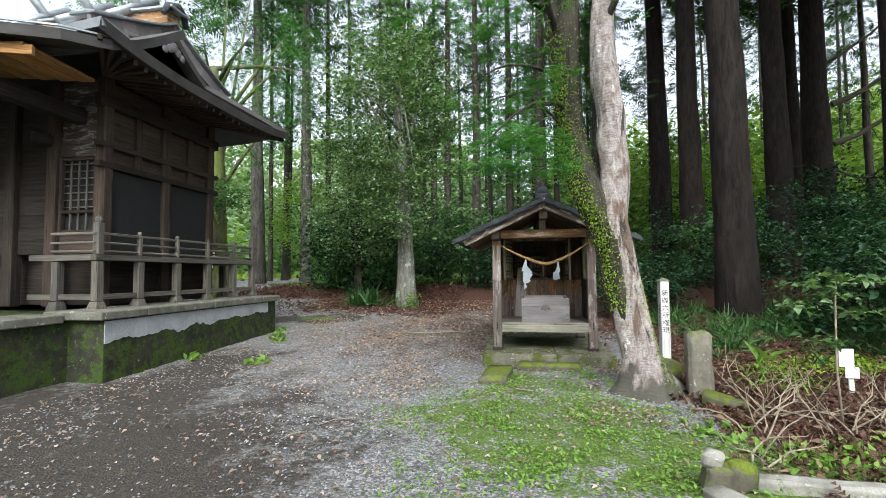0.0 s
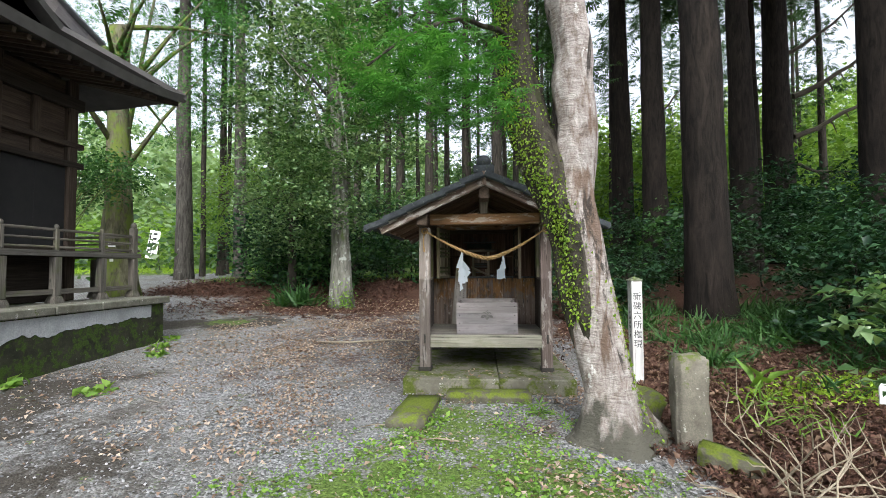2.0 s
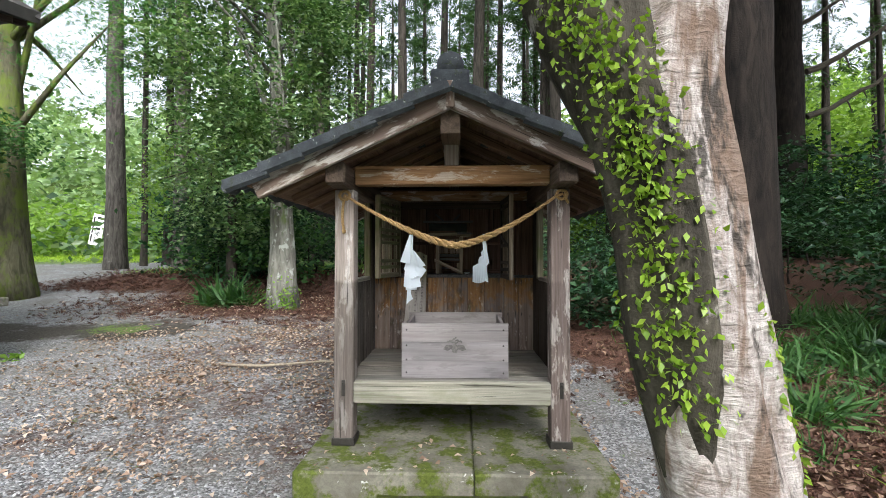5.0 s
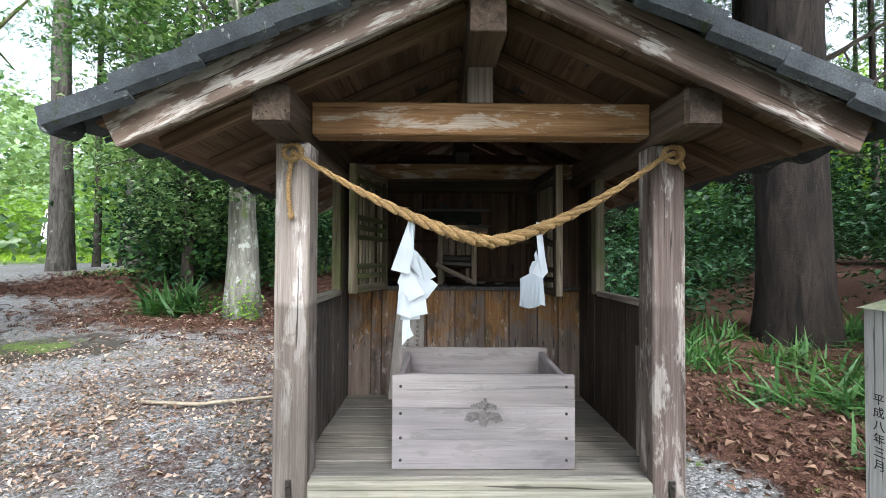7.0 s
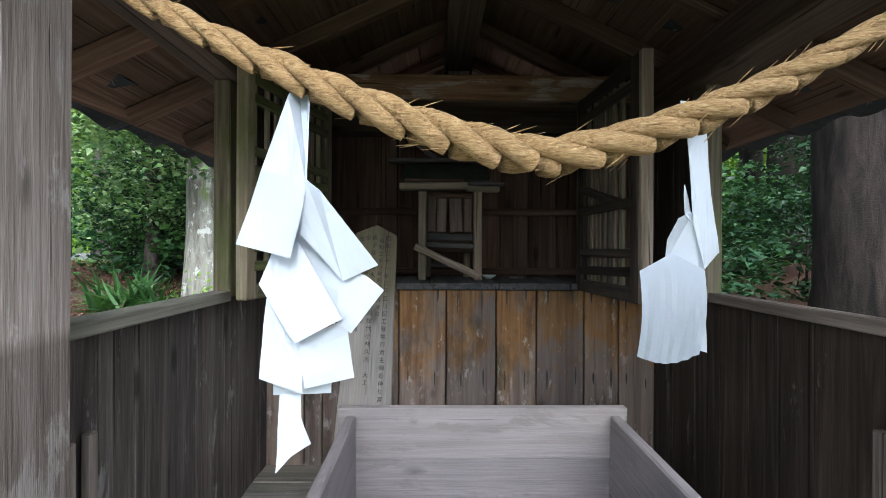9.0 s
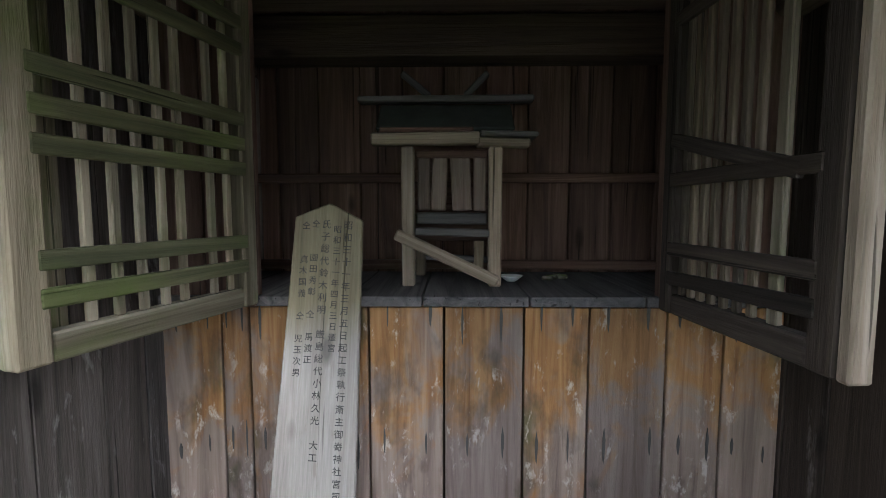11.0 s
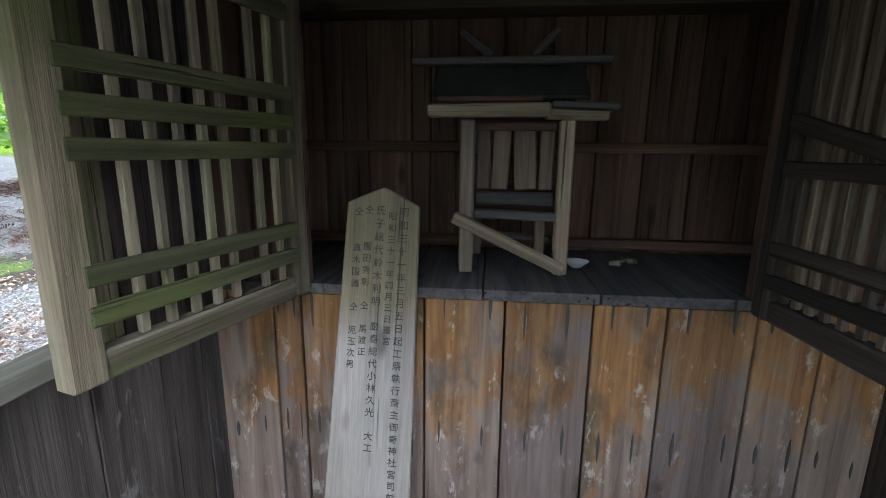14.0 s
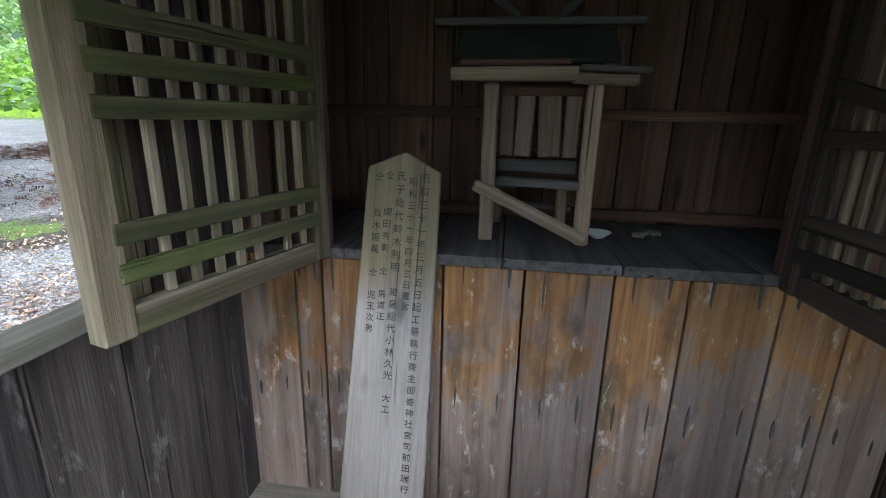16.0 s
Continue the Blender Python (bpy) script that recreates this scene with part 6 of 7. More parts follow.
cedar(5.3, 12.13, 0.93, 28, 1, (-0.012, 0), HIGH[0])
cedar(6.98, 19.6, 0.95, 28, 2, (0.0, 0), HIGH[1], limbs=[((0, 0, 6), (1.6, -0.4, 8.2), 0.05)])
cedar(7.2, 24.0, 1.1, 28, 3, (-0.01, 0), HIGH[0])
cedar(10.3, 19.7, 1.0, 28, 4, (-0.01, 0), HIGH[1])
cedar(13.9, 23.5, 1.35, 28, 5, (0, 0), HIGH[0], limbs=[((0.5, -0.3, 7.4), (4.2, -1.2, 10.0), 0.14), ((0.5, -0.3, 5.6), (4.6, -1.0, 8.3), 0.13), ((0.5, 0, 4.6), (3.0, -1, 4.0), 0.08), ((0.4, 0, 9.5), (3.5, -1, 12), 0.1)])
cedar(10.35, 14.0, 0.95, 28, 6, (0.01, 0), HIGH[1], limbs=[((0.3, 0, 5), (2.5, -1, 6), 0.06)])
cedar(11.8, 27.5, 0.9, 28, 7, (0, 0), HIGH[0])
cedar(16.5, 30.0, 1.0, 28, 8, (0, 0), HIGH[1])
cedar(19.0, 24.0, 1.0, 28, 9, (0, 0), HIGH[0])
# cedars out of view on the right, added to block light from the sky
for k, (x, y) in enumerate(((11.5, 5.5), (13.5, 8.5), (15.5, 14.0), (17.5, 4.0), (19.0, 11.0))):
    cedar(x, y, 0.9, 27, 15 + k, (0, 0), HIGH[k % 2])
cedar(-10.65, 22.2, 0.62, 24, 10, (-0.01, 0), CROWNS[0], B_GREY, "straight conifer with peeling reddish grey bark")
cedar(-13.6, 22.5, 0.78, 25, 11, (-0.012, 0), HIGH[1], B_GREY, "tall straight conifer with grey lichened bark")
rf = random.Random(77)
n_far = 0
spots = [(-8.2, 27.5), (-7.8, 30), (-5.0, 28), (-3.9, 26), (-0.3, 25.5), (2.4, 28), (4.6, 27), (-1.9, 22.5), (1.1, 21.5), (3.9, 20.5), (-5.9, 24.8), (-12.2, 28.5), (-15.8, 30)]
while len(spots) < 56:
    x, y = rf.uniform(-15, 30), rf.uniform(25, 52)
    if x < -9 and y > 32 - 0.4 * (x + 9):
        continue
    if x > 8 and rf.random() < 0.6:
        continue
    if min((x - a) ** 2 + (y - b) ** 2 for a, b in spots) > 2.2:
        spots.append((x, y))
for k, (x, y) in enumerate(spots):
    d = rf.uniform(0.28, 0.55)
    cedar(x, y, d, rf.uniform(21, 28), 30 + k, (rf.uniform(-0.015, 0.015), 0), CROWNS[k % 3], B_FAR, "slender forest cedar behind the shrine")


def broadleaf(name, x, y, dia, trunk_h, centre, radii, n_cl, per, size, mat, bark, label, seed, template=None, spread=0.34, flat=0.55, hollow=0.45, group="broadleaf trees", tilt=0.8):
    r = np.random.default_rng(seed)
    z = gzf(x, y)
    e = thing(name, (x, y, z), label, "tree" if trunk_h > 1.5 else "shrub", group)
    if dia:
        n = 12
        pts = [(x + (centre[0] - x) * (k / (n - 1)) ** 2 * 0.7 + 0.05 * noise.noise(Vector((seed, k * 0.5, 0))), y + (centre[1] - y) * (k / (n - 1)) ** 2 * 0.5, z - 0.15 + (trunk_h + 0.15) * k / (n - 1)) for k in range(n)]
        part("trunk", tube(pts, [dia / 2 * (1.0 - 0.6 * k / (n - 1) + 0.45 * math.exp(-k * 0.9)) for k in range(n)], 18, 0.14, seed), bark, e, smooth=True)
    d = r.normal(size=(n_cl, 3))
    d /= np.linalg.norm(d, axis=1)[:, None]
    rad = r.uniform(hollow, 1, n_cl) ** 0.7
    c = np.array(centre) + d * rad[:, None] * np.array(radii)
    c[:, 2] = np.maximum(c[:, 2], gz(c[:, 0], c[:, 1]) + 0.15)
    if dia:
        for i in r.choice(n_cl, 16 if trunk_h > 1.5 else 4, replace=False):
            k = int(r.integers(5, 12))
            a, b = Vector(pts[k]), Vector(c[i])
            part("limb", tube([a, a.lerp(b, 0.5) + Vector((0, 0, 0.15)), b], [dia * 0.1, dia * 0.06, 0.012], 6), bark, e, smooth=True)
    p = clumps(r, c, per, spread, flat)
    part("crown", leaf_mesh("crown", r, p, r.uniform(0.6, 1.15, len(p)) * size, template or t_oval(), mat, tilt=tilt), mat, e)
    return e


broadleaf("broadleaf_tree", -3.55, 14.6, 0.55, 8.0, (-4.0, 14.2, 6.0), (2.5, 2.0, 4.0), 210, 90, 0.15, L_DARK, B_LICHEN, "tall glossy evergreen with a pale lichened trunk", 3, None, 0.36, 0.28, 0.3, tilt=0.5)
broadleaf("broadleaf_tree", -6.2, 17.5, 0.3, 5.5, (-6.3, 17.2, 4.4), (2.0, 1.8, 2.6), 120, 60, 0.14, L_DARK, B_FAR, "leafy evergreen among the cedars", 4)
broadleaf("mossy_tree", -11.15, 15.6, 1.0, 9.0, (-11.6, 15.8, 10.0), (4.5, 4.0, 4.5), 240, 60, 0.16, L_MAPLE, B_MOSSY, "large old tree with a green mossy trunk", 5, t_star())
broadleaf("broadleaf_tree", -13.0, 26.5, 0.35, 5.0, (-12.5, 26, 5.0), (2.4, 2, 2.6), 90, 60, 0.18, L_BRIGHT, B_CEDAR, "bright leafy tree at the wood's edge", 6)
broadleaf("broadleaf_tree", -11.0, 13.2, 0.12, 3.0, (-10.8, 14.0, 4.2), (1.4, 1.2, 0.7), 40, 70, 0.13, L_FERN, B_MOSSY, "light layered foliage beside the hall", 16)
rb = random.Random(9)
# dark undergrowth beyond the right edge of the yard and behind the shrine
for x, y, rx, h in ((6.0, 9.2, 0.8, 2.1), (6.9, 10.4, 1.1, 2.4), (3.9, 13.2, 0.9, 1.6), (2.8, 12.6, 1.0, 1.4), (7.6, 12.2, 1.2, 2.8), (6.6, 14.5, 1.4, 2.4), (8.6, 16.0, 1.5, 3.2), (4.3, 15.8, 1.4, 2.3), (1.9, 14.4, 1.2, 1.8), (8.3, 8.4, 1.1, 2.4), (5.7, 7.4, 0.8, 1.7), (7.0, 6.6, 0.9, 2.1), (9.7, 11, 1.4, 3.0), (11.5, 13.0, 1.6, 3.4), (9.2, 13.6, 1.4, 2.6)):
    broadleaf("forest_shrub", x, y, 0.05, 1.2, (x, y, gzf(x, y) + h * 0.5), (rx, rx, h * 0.58), 40, 34, 0.16, L_UNDER, B_CEDAR, "dark green tiered shrub at the edge of the wood", rb.randint(0, 9999), t_oval(), 0.26, 0.22, 0.25, "undergrowth shrubs", 0.35)
for k in range(60):
    x, y = rb.uniform(-9, 22), rb.uniform(17, 32)
    h = rb.uniform(2.0, 4.5)
    if x < -6 and y > 26:
        continue
    broadleaf("forest_shrub", x, y, 0.06, 1.4, (x, y, gzf(x, y) + h * 0.5), (rb.uniform(1.0, 1.9), 1.2, h * 0.55), 34, 34, 0.2, rb.choice((L_SHADE, L_UNDER, L_DARK, L_FERN)), B_CEDAR, "leafy shrub between forest trunks", rb.randint(0, 9999), t_diamond(), 0.4, 0.5, 0.3, "undergrowth shrubs")

# leafy hillside beyond the trunks
def far_wood(name, n, xr, yr, hr, size, mat, label, seed):
    r = np.random.default_rng(seed)
    c = np.stack([r.uniform(*xr, n // 40), r.uniform(*yr, n // 40)], 1)
    z = gz(c[:, 0], c[:, 1]) + r.uniform(0, 1, len(c)) ** 1.3 * hr
    p = clumps(r, np.column_stack([c, z]), 40, 1.3, 0.7)
    ob = new(name, leaf_mesh(name, r, p, r.uniform(0.6, 1.2, len(p)) * size, t_diamond(), mat, tilt=0.9))
    tagged(ob, label, "forest", kind="stuff")


far_wood("hillside_foliage", 40000, (4, 60), (40, 75), 10.0, 0.6, L_BRIGHT, "bright green foliage on the hillside behind the wood", 51)
far_wood("hillside_foliage", 26000, (9, 42), (33, 50), 8.0, 0.5, L_BRIGHT, "green young trees between the cedars and the hillside", 57)
far_wood("hillside_foliage", 20000, (12, 60), (42, 75), 13.0, 0.6, L_BRIGHT, "bright foliage high on the hillside", 58)
far_wood("hillside_foliage", 40000, (-30, 40), (40, 80), 7.0, 0.7, L_DARK, "dark wooded hillside in the distance", 52)
far_wood("far_thicket", 30000, (-75, -22), (46, 75), 5.0, 0.7, L_BRIGHT, "sunlit thicket beyond the far lane", 53)
far_wood("far_thicket", 14000, (-60, -16), (-6, 30), 9.0, 0.5, L_DARK, "dark trees behind the worship hall", 54)
far_wood("far_hills", 36000, (-190, -10), (95, 165), 24.0, 1.8, L_HAZE, "wooded hills in the distance, pale green with painted haze", 56)
far_wood("rear_trees", 16000, (-25, 25), (-45, -16), 14.0, 0.8, L_DARK, "woodland behind the walker", 55)

# ---- signs, stones and plants in the yard ----
sg = thing("name_post", (2.27, 7.69, gzf(2.27, 7.69)), "white painted square post with black vertical lettering", "sign post")
sx, sy, sw = 2.27, 7.69, 0.13
sm = pose(sx, sy, 0, 0, 0, 4)
b0 = gzf(sx, sy) - 0.05
part("post_body", box_bm(sw, sw, 1.36 - b0, 0.004), M_WPOST, sg, "", sm @ Matrix.Translation((0, 0, (1.36 + b0) / 2)))
bm = bmesh.new()
bmesh.ops.create_cone(bm, cap_ends=True, segments=4, radius1=0.115, radius2=0.004, depth=0.05)
part("post_cap", bm, M_CAP, sg, "low green metal cap", sm @ pose(0, 0, 1.385, 0, 0, 45))
for k, ch in enumerate("新磯六所権現"):
    lettering("letter", ch, 0.105, M_INK, sg, sm @ Matrix.Translation((0.0, -sw / 2 - 0.001, 1.16 - 0.115 * k)) @ pose(0, 0, 0, 90, 0, 0))
for k, ch in enumerate("平成八年三月"):
    lettering("letter", ch, 0.052, M_FADED, sg, sm @ Matrix.Translation((-sw / 2 - 0.001, 0.0, 0.96 - 0.058 * k)) @ pose(0, 0, 0, 90, 0, -90))

pil = rough_block("stone_pillar", (0.25, 0.23, 0.86), pose(2.09, 5.85, 0.36, 0, 0, -6), M_PILLAR, None, "", 4, 0.03, 2, 0.09)
tagged(pil, "squat square stone pillar with mossy top", "stone pillar")
bl = rough_block("mossy_boulder", (0.3, 0.5, 0.34), pose(1.82, 6.45, 0.2, 8, 14, 25), M_MOSSY, None, "", 3, 0.06, 6)
tagged(bl, "moss-covered boulder behind the leaning tree", "boulder")
bl = rough_block("mossy_boulder", (0.42, 0.2, 0.16), pose(2.2, 5.45, 0.06, 0, 10, -30), M_MOSSY, None, "", 3, 0.04, 8)
tagged(bl, "low mossy stone beside the pillar", "boulder")

# old granite edging with a broken post
ks = thing("kerb_post", (1.3, 3.42, 0.0), "broken granite kerb post with pale top and mossy foot", "kerb stone")
rough_block("post_foot", (0.17, 0.2, 0.22), pose(1.32, 3.44, 0.09, 0, 4, -12), M_MOSSY, ks, "mossy dark foot", 3, 0.03, 12, 0.08)
rough_block("broken_top", (0.12, 0.12, 0.09), pose(1.29, 3.42, 0.235, 6, 12, -20), M_GRANITE, ks, "pale broken granite top", 3, 0.025, 5, 0.12)
rough_block("mossy_lump", (0.17, 0.16, 0.2), pose(1.47, 3.5, 0.1, 8, -6, 20), M_MOSSY, ks, "moss-grown stone lump", 3, 0.04, 15, 0.14)
for x, y, a, L, t in ((1.42, 3.05, 60, 0.7, 0.17), (2.05, 3.5, 4, 0.92, 0.13), (2.98, 3.52, 2, 0.9, 0.13)):
    kb = rough_block("kerb_stone", (L, t, 0.12), pose(x, y, 0.03, 0, 0, -a), M_GRANITE, None, "", 4, 0.022, x, 0.1)
    tagged(kb, "long weathered granite kerb stone in weeds", "kerb stone", "kerb stones")

ws = thing("white_stake_sign", (3.63, 5.8, gzf(3.63, 5.8)), "small white board on a white stake", "sign")
block("board", (3.53, 5.795, 0.42), (3.68, 5.81, 0.62), M_WHITE, ws, 0.003)
block("board", (3.58, 5.785, 0.3), (3.72, 5.794, 0.42), M_WHITE, ws, 0.003)
block("stake", (3.63, 5.812, 0.0), (3.68, 5.832, 0.42), M_WHITE, ws, 0.003)

bn = thing("cloth_banner", (-24.0, 34.0, gzf(-24, 34)), "tilted white vertical banner on a pole by the lane", "banner")
bmx = pose(-23.8, 34, 3.4, 0, 11, 0)
part("cloth", box_bm(0.85, 0.02, 2.1, 0.002), M_WHITE, bn, "", bmx)
for k, ch in enumerate("神社"):
    lettering("letter", ch, 0.42, M_INK, bn, bmx @ Matrix.Translation((0.05, -0.016, -0.3 - 0.42 * k)) @ pose(0, 0, 0, 90, 0, 0))
for k in range(3):
    part("letter_bar", box_bm(0.3, 0.006, 0.16, 0.002), M_INK, bn, "", bmx @ Matrix.Translation((0.05, -0.016, 0.8 - 0.36 * k)))
    part("letter_bar", box_bm(0.1, 0.006, 0.5, 0.002), M_FADED, bn, "", bmx @ Matrix.Translation((-0.3, -0.016, 0.6 - 0.6 * k)))
beam("pole", (-23.28, 34.03, gzf(-23.3, 34)), (-23.45, 34.03, 4.6), 0.04, 0.04, M_IRON, bn)

rg = np.random.default_rng(404)


def scatter_points(n, xr, yr, keep):
    x, y = rg.uniform(*xr, n), rg.uniform(*yr, n)
    k = rg.uniform(0, 1, n) < keep(x, y)
    inside = (x > -0.53) & (x < 1.42) & (y > 7.06) & (y < 9.6) | (x < -5.72) & (y < 10.25)
    k &= ~inside
    return x[k], y[k]


def strew(name, n, xr, yr, keep, size, template, mat, label, category, lift=0.004, tilt=0.25, **kw):
    x, y = scatter_points(n, xr, yr, keep)
    p = np.column_stack([x, y, gz(x, y) + lift + rg.uniform(0, 0.012, len(x))])
    ob = new(name, leaf_mesh(name, rg, p, rg.uniform(size[0], size[1], len(p)), template, mat, tilt=tilt, **kw))
    return tagged(ob, label, category, kind="stuff")


def patchy(x, y, f, seed, lo=-0.05, hi=0.35):
    v = np.array([noise.noise(Vector((a * f, b * f, seed))) for a, b in zip(x, y)])
    return np.clip((v - lo) / (hi - lo), 0, 1)


Z = lambda k: (lambda x, y: zones(x, y)[k])
strew("fallen_leaves", 46000, (-5.6, 1.6), (2.0, 12.5), lambda x, y: np.clip(0.03 + 0.03 * np.clip((y - 3) / 3, 0, 1) + 0.3 * np.clip((y - 6.5) / 3, 0, 1) * np.clip((x + 5) / 2, 0, 1) + 0.8 * patchy(x, y, 0.9, 3) * np.clip((y - 2) / 5, 0.2, 1) * np.clip((x + 4.2 + 0.4 * (y - 6)) / 2.4, 0.18, 1), 0, 1), (0.028, 0.068), t_oval(0.18), L_DEAD, "scattered dry brown leaves on the gravel", "leaves", 0.006, 0.3)
strew("fallen_leaves", 7000, (-9, 2), (9, 16), lambda x, y: Z(0)(x, y), (0.05, 0.1), t_oval(0.18), L_DEAD, "drifts of dry brown leaves", "leaves", 0.006, 0.35)
strew("cedar_litter", 26000, (1.7, 8), (3.2, 13), lambda x, y: Z(0)(x, y) * np.clip((11 - np.hypot(x, y - 2)) / 8, 0.2, 1), (0.06, 0.15), t_spray(), L_RED, "thick red-brown cedar litter", "leaf litter", 0.006, 0.5)
strew("cedar_litter", 16000, (-13, -2), (12.5, 22), lambda x, y: Z(0)(x, y), (0.1, 0.22), t_spray(), L_RED, "red-brown cedar litter along the lane", "leaf litter", 0.006, 0.5)

strew("fallen_leaves", 15000, (1.5, 6.5), (3.6, 11.5), lambda x, y: Z(0)(x, y) * np.clip((10 - np.hypot(x, y - 3)) / 6, 0.15, 1), (0.04, 0.1), t_oval(0.3), L_CURL, "curled dark brown leaves on the wood floor", "leaves", 0.008, 0.75)


def t_stone():
    v = np.array([(0.5, 0, 0), (-0.5, 0.05, 0), (0, 0.42, 0), (0.05, -0.42, 0), (0.05, 0, 0.3)])
    return v, np.array([(0, 2, 4), (2, 1, 4), (1, 3, 4), (3, 0, 4)])


strew("gravel", 60000, (-5.5, 2.0), (1.4, 9.5), lambda x, y: np.clip(1 - Z(2)(x, y) * 0.8, 0, 1) * np.clip(1 - 0.8 * Z(1)(x, y), 0, 1) * np.clip(1.25 - y / 9, 0.1, 1) * (0.25 + 0.75 * patchy(x, y, 0.7, 8, -0.3, 0.2)), (0.012, 0.034), t_stone(), M_GRAVEL, "loose grey crushed gravel", "gravel", -0.004, 0.35)
strew("ground_weeds", 52000, (-2.4, 3.9), (1.6, 7.0), lambda x, y: Z(1)(x, y) * (0.1 + patchy(x, y, 2.2, 5, -0.1, 0.25)), (0.02, 0.055), t_oval(0.1), L_WEED, "low bright green weeds and moss", "weeds", 0.008, 0.6)
strew("ground_weeds", 9000, (-2.0, 3.4), (1.8, 6.6), lambda x, y: Z(1)(x, y) * patchy(x, y, 3.0, 15, 0.0, 0.3), (0.03, 0.09), t_blade(), L_WEED, "short grass tufts in the gravel", "grass", 0.0, 0.5, droop=-1.6)
strew("verge_grass", 9000, (-14, -2), (20.5, 27), lambda x, y: Z(1)(x, y), (0.12, 0.3), t_blade(), L_WEED, "green grassy bank along the lane", "grass", 0.0, 0.5, droop=-1.6)
strew("verge_grass", 9000, (-45, -12), (30, 48), lambda x, y: 0 * x + 0.8, (0.25, 0.6), t_blade(), L_LIME, "sunlit grass beyond the wood", "grass", 0.0, 0.5, droop=-1.6)


def tuft(name, x, y, n, length, mat, label, seed, spread=0.12, template=None, droop=-0.7, category="plant", width=1.0):
    r = np.random.default_rng(seed)
    p = np.column_stack([x + r.normal(size=n) * spread, y + r.normal(size=n) * spread, np.full(n, gzf(x, y))])
    h = r.normal(size=(n, 3))
    h[:, 2] = 0.9
    tv, tf = template or t_blade()
    tv = tv * np.array([width, 1, 1])
    ob = new(name, leaf_mesh(name, r, p, r.uniform(0.6, 1.1, n) * length, (tv, tf), mat, tilt=0.7, heading=h, droop=droop))
    return tagged(ob, label, category, kind="stuff")


tuft("sedge_clump", -5.0, 15.0, 260, 0.9, L_FERN, "dark arching sedge clump beneath the evergreen", 1, 0.28)
for k in range(16):
    a = rb.uniform(0, 1)
    tuft("fern_clump", rb.uniform(3.2, 6.4), rb.uniform(7.2, 10.5), 80, rb.uniform(0.22, 0.42), L_FERN, "green fern and grass clump on the wood floor", 100 + k, 0.15, None, -0.6)
for k in range(22):
    tuft("fern_clump", rb.uniform(3.3, 7.2), rb.uniform(9.6, 13.0), 110, rb.uniform(0.35, 0.6), L_FERN, "dark arching grass clump at the foot of the cedars", 200 + k, 0.22, None, -0.7)
for k in range(9):
    tuft("grass_tuft", rb.uniform(3.0, 5.6), rb.uniform(7.0, 9.6), 46, rb.uniform(0.25, 0.45), L_FERN, "arching green grass tuft at the wood's edge", 150 + k, 0.12)
for x, y in ((3.5, 7.0), (3.9, 7.2), (4.4, 7.4), (4.2, 6.9), (4.8, 7.3), (4.6, 7.0)):
    tuft("lime_shrub", x, y, 260, 0.07, L_LIME, "low yellow-green ground shrub in leaf litter", int(x * 100), 0.2, t_oval(), -0.4, "shrub")
tuft("bamboo_grass", 3.45, 7.2, 8, 0.42, L_WEED, "broad-leaved bamboo grass sprout", 61, 0.06, t_oval(), -0.2, "plant", 0.3)
tuft("maple_seedling", 0.98, 6.45, 14, 0.2, L_WEED, "bright maple seedling at the tree's foot", 62, 0.06, t_star(), 0.0, "plant")
tuft("maple_seedling", 1.1, 6.2, 10, 0.16, L_WEED, "bright maple seedling at the tree's foot", 63, 0.06, t_star(), 0.0, "plant")
tuft("young_plant", -0.0, 6.3, 12, 0.1, L_WEED, "small green weed between the stones", 64, 0.05, t_oval(), -0.1, "plant")


def dead_bush(x, y, h, seed, n=16, label="leafless pale twiggy bush in leaf litter"):
    r = random.Random(seed)
    bms = []
    z = gzf(x, y)
    for k in range(n):
        p = Vector((x + r.uniform(-0.12, 0.12), y + r.uniform(-0.12, 0.12), z))
        d = Vector((r.uniform(-1, 1), r.uniform(-1, 1), r.uniform(0.2, 1.0))).normalized()
        pts = [p]
        for j in range(5):
            d = (d + Vector((r.uniform(-0.5, 0.5), r.uniform(-0.5, 0.5), r.uniform(-0.45, 0.35)))).normalized()
            q = pts[-1] + d * h * 0.28
            q.z = max(q.z, z + 0.01)
            pts.append(q)
            if j > 0:
                e = (d + Vector((r.uniform(-1, 1), r.uniform(-1, 1), r.uniform(-0.3, 0.6)))).normalized()
                bms.append(tube([pts[-1], pts[-1] + e * h * 0.2, pts[-1] + e * h * 0.3 + Vector((0, 0, 0.03))], [0.004, 0.003, 0.001], 4))
        bms.append(tube(pts, [0.009, 0.008, 0.006, 0.005, 0.004, 0.002], 5))
    ob = part("dead_bush", join_bm(bms), B_TWIG, None)
    return tagged(ob, label, "bush", "dead bushes")


dead_bush(2.4, 5.05, 0.55, 1, 8)
dead_bush(2.05, 4.5, 0.5, 2, 6)
dead_bush(2.8, 4.6, 0.5, 3, 7)
dead_bush(3.4, 5.0, 0.5, 4, 7)
dead_bush(1.8, 3.8, 0.4, 5, 5)
dead_bush(3.0, 4.0, 0.4, 6, 6)
tuft("pale_sedge", 3.3, 6.6, 80, 0.32, L_WEED, "pale green arching sedge among dead twigs", 171, 0.26)
tuft("pale_sedge", 3.0, 6.2, 50, 0.26, L_WEED, "pale green arching sedge among dead twigs", 172, 0.2)
for x, y, n, k in ((2.2, 4.05, 90, 181), (2.75, 4.15, 70, 182), (1.75, 4.6, 60, 183), (3.2, 4.4, 60, 184)):
    tuft("leafy_weed", x, y, n, 0.11, L_WEED, "bright green broad-leaved weeds by the kerb", k, 0.16, t_oval(), -0.5)
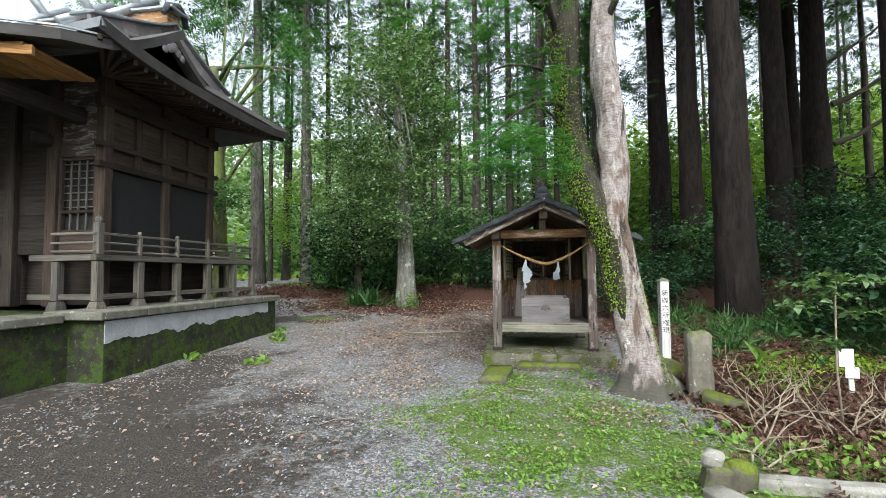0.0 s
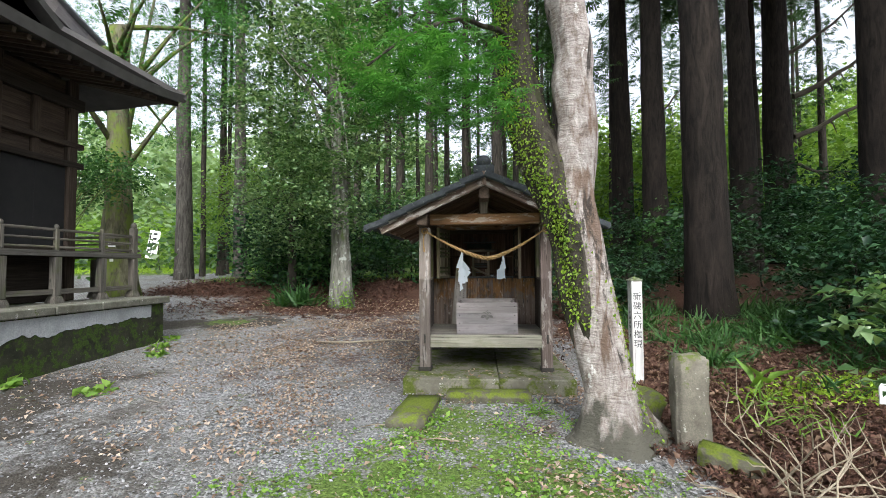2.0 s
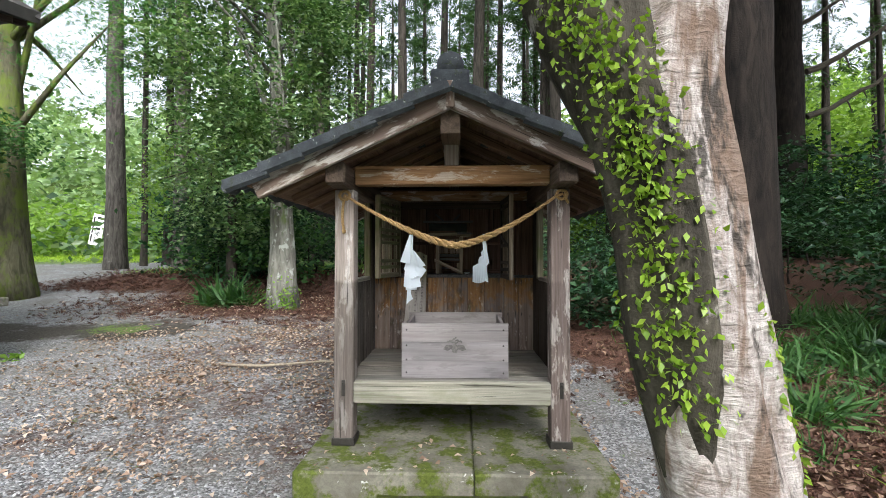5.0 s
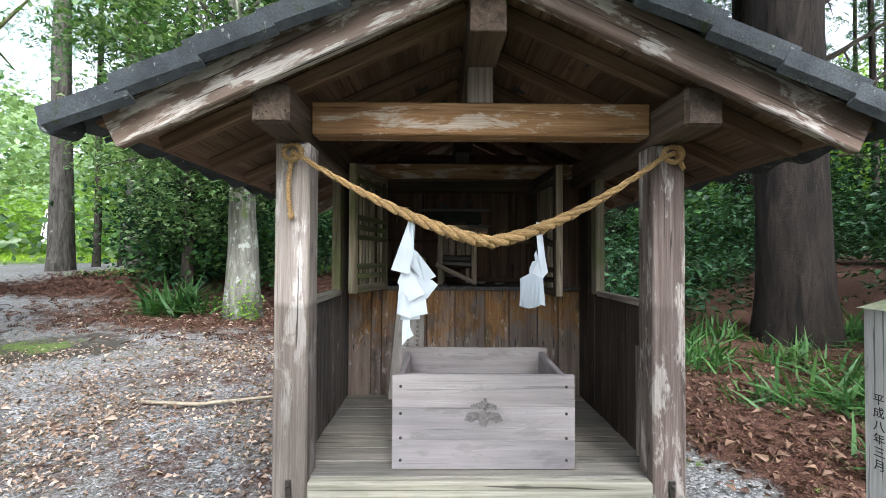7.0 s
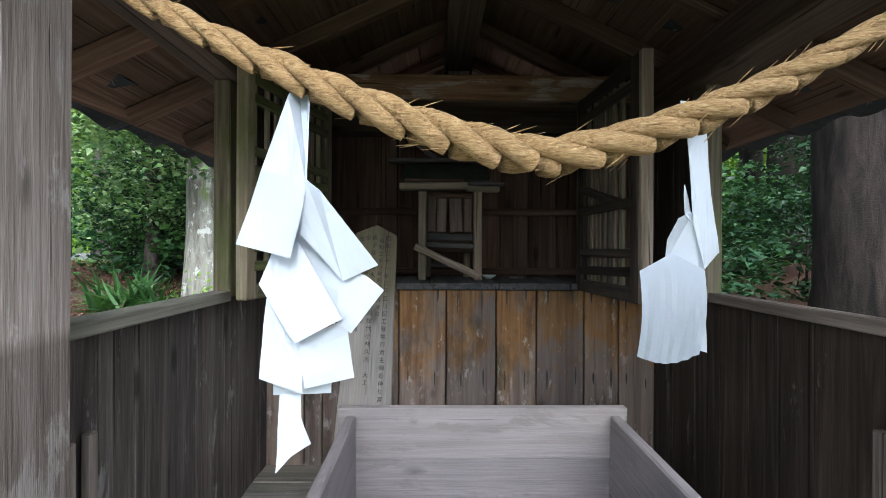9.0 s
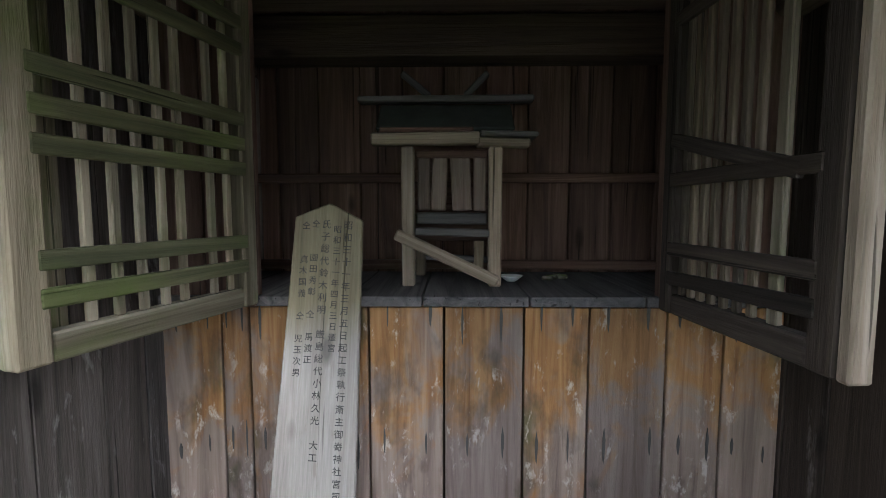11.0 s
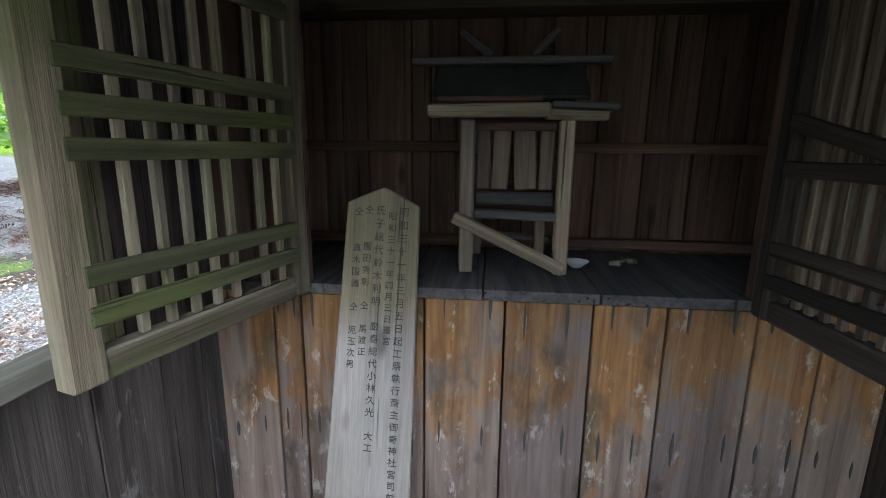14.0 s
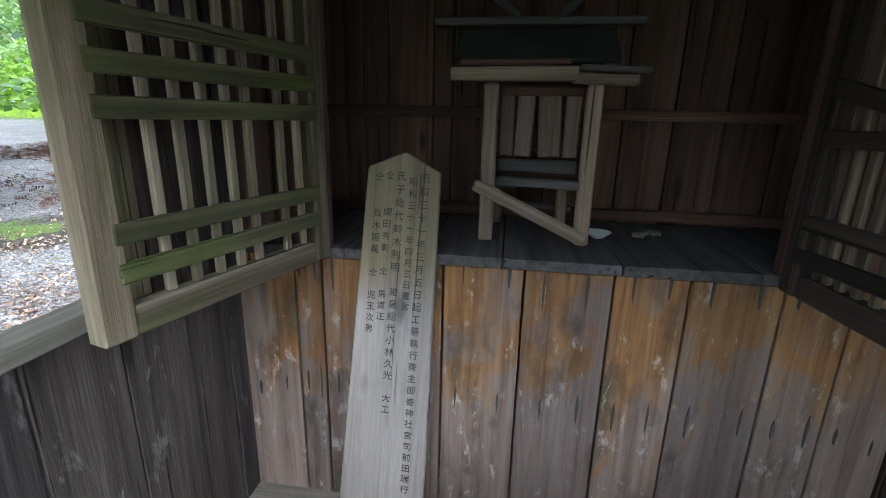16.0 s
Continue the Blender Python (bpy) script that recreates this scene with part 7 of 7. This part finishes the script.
sp = thing("sapling", (2.9, 4.8, gzf(2.9, 4.8)), "thin sapling with whorls of pale green leaves", "sapling")
part("stem", tube([(2.93, 4.8, 0.0), (2.9, 4.8, 0.6), (2.93, 4.82, 1.2), (2.95, 4.82, 1.5)], [0.012, 0.01, 0.008, 0.004], 7), B_TWIG, sp, smooth=True)
rs = np.random.default_rng(5)
cp = clumps(rs, [(2.93, 4.8, 1.45), (2.66, 4.75, 1.36), (3.2, 4.85, 1.4), (2.92, 4.8, 1.25), (2.8, 4.75, 0.85), (3.12, 4.85, 1.1), (2.55, 4.7, 1.18)], 40, 0.11, 0.22)
part("foliage", leaf_mesh("foliage", rs, cp, rs.uniform(0.06, 0.12, len(cp)), t_oval(), L_DARK, tilt=0.4), L_DARK, sp)
stk = part("fallen_branch", tube([(-2.6, 10.1, 0.19), (-2.0, 10.0, 0.2), (-1.3, 10.25, 0.21), (-0.7, 10.15, 0.2)], [0.02, 0.018, 0.014, 0.006], 7), B_TWIG, None, smooth=True)
tagged(stk, "long dry fallen branch on the leaf litter", "branch")

# small things on and round the shrine
for x in (-0.318, 1.165):
    block("hasp", (x - 0.012, 7.441, 0.61), (x + 0.012, 7.4495, 0.72), M_IRON, hut, 0.002, "rusty iron hasp")
    bm = bmesh.new()
    bmesh.ops.create_uvsphere(bm, u_segments=8, v_segments=6, radius=0.009)
    part("hasp_stud", bm, M_IRON, hut, "", pose(x, 7.44, 0.7), True)
mt = [o for o in scene.objects if o.name.startswith("mossy_tree")][0]
for z, w in ((2.3, 0.2), (1.85, 0.1)):
    part("paper_tag", box_bm(w, 0.01, 0.11, 0.003), M_WHITE, mt, "white paper tag", pose(-10.9, 15.04, z, 0, 0, 20))
for x, y, n, s2 in ((-3.3, 14.2, 160, 0.09), (-3.7, 14.25, 60, 0.08)):
    r9 = np.random.default_rng(int(n))
    p9 = np.column_stack([x + r9.normal(size=n) * 0.13, y + r9.normal(size=n) * 0.08, gzf(x, y) + np.abs(r9.normal(size=n)) * 0.28])
    tagged(new("base_ivy", leaf_mesh("base_ivy", r9, p9, r9.uniform(0.6, 1.1, n) * s2, t_oval(), L_WEED, tilt=1.0)), "bright green ivy at the foot of the evergreen", "ivy", kind="stuff")
for x, y, k in ((-5.6, 10.3, 70), (-5.3, 9.6, 71), (-4.9, 9.0, 72), (-5.5, 7.2, 73), (-4.2, 7.0, 74)):
    tuft("wall_weed", x, y, 26, 0.16, L_WEED, "small green weed at the foot of the plinth", k, 0.09, t_oval(), -0.4)
# leaves blown onto the slab and steps
x9, y9 = rg.uniform(-0.5, 1.38, 60), rg.uniform(7.08, 7.5, 60)
p9 = np.column_stack([x9, y9, np.full(60, SLABTOP + 0.004)])
tagged(new("slab_leaves", leaf_mesh("slab_leaves", rg, p9, rg.uniform(0.025, 0.06, 60), t_oval(0.15), L_DEAD, tilt=0.25)), "few dry leaves blown onto the slab", "leaves", kind="stuff")
for k in range(14):
    a = rb.uniform(0, 6.28)
    x, y = rb.uniform(-4.5, 0.8), rb.uniform(3.5, 10.5)
    L = rb.uniform(0.15, 0.5)
    z = gzf(x, y) + 0.012
    tw = part("fallen_twig", tube([(x, y, z), (x + L * 0.5 * math.cos(a), y + L * 0.5 * math.sin(a), z + 0.012), (x + L * math.cos(a + 0.2), y + L * math.sin(a + 0.2), z)], [0.006, 0.005, 0.002], 6), B_TWIG, None, smooth=True)
    tagged(tw, "thin dry twig lying on the gravel", "twig", "fallen twigs")
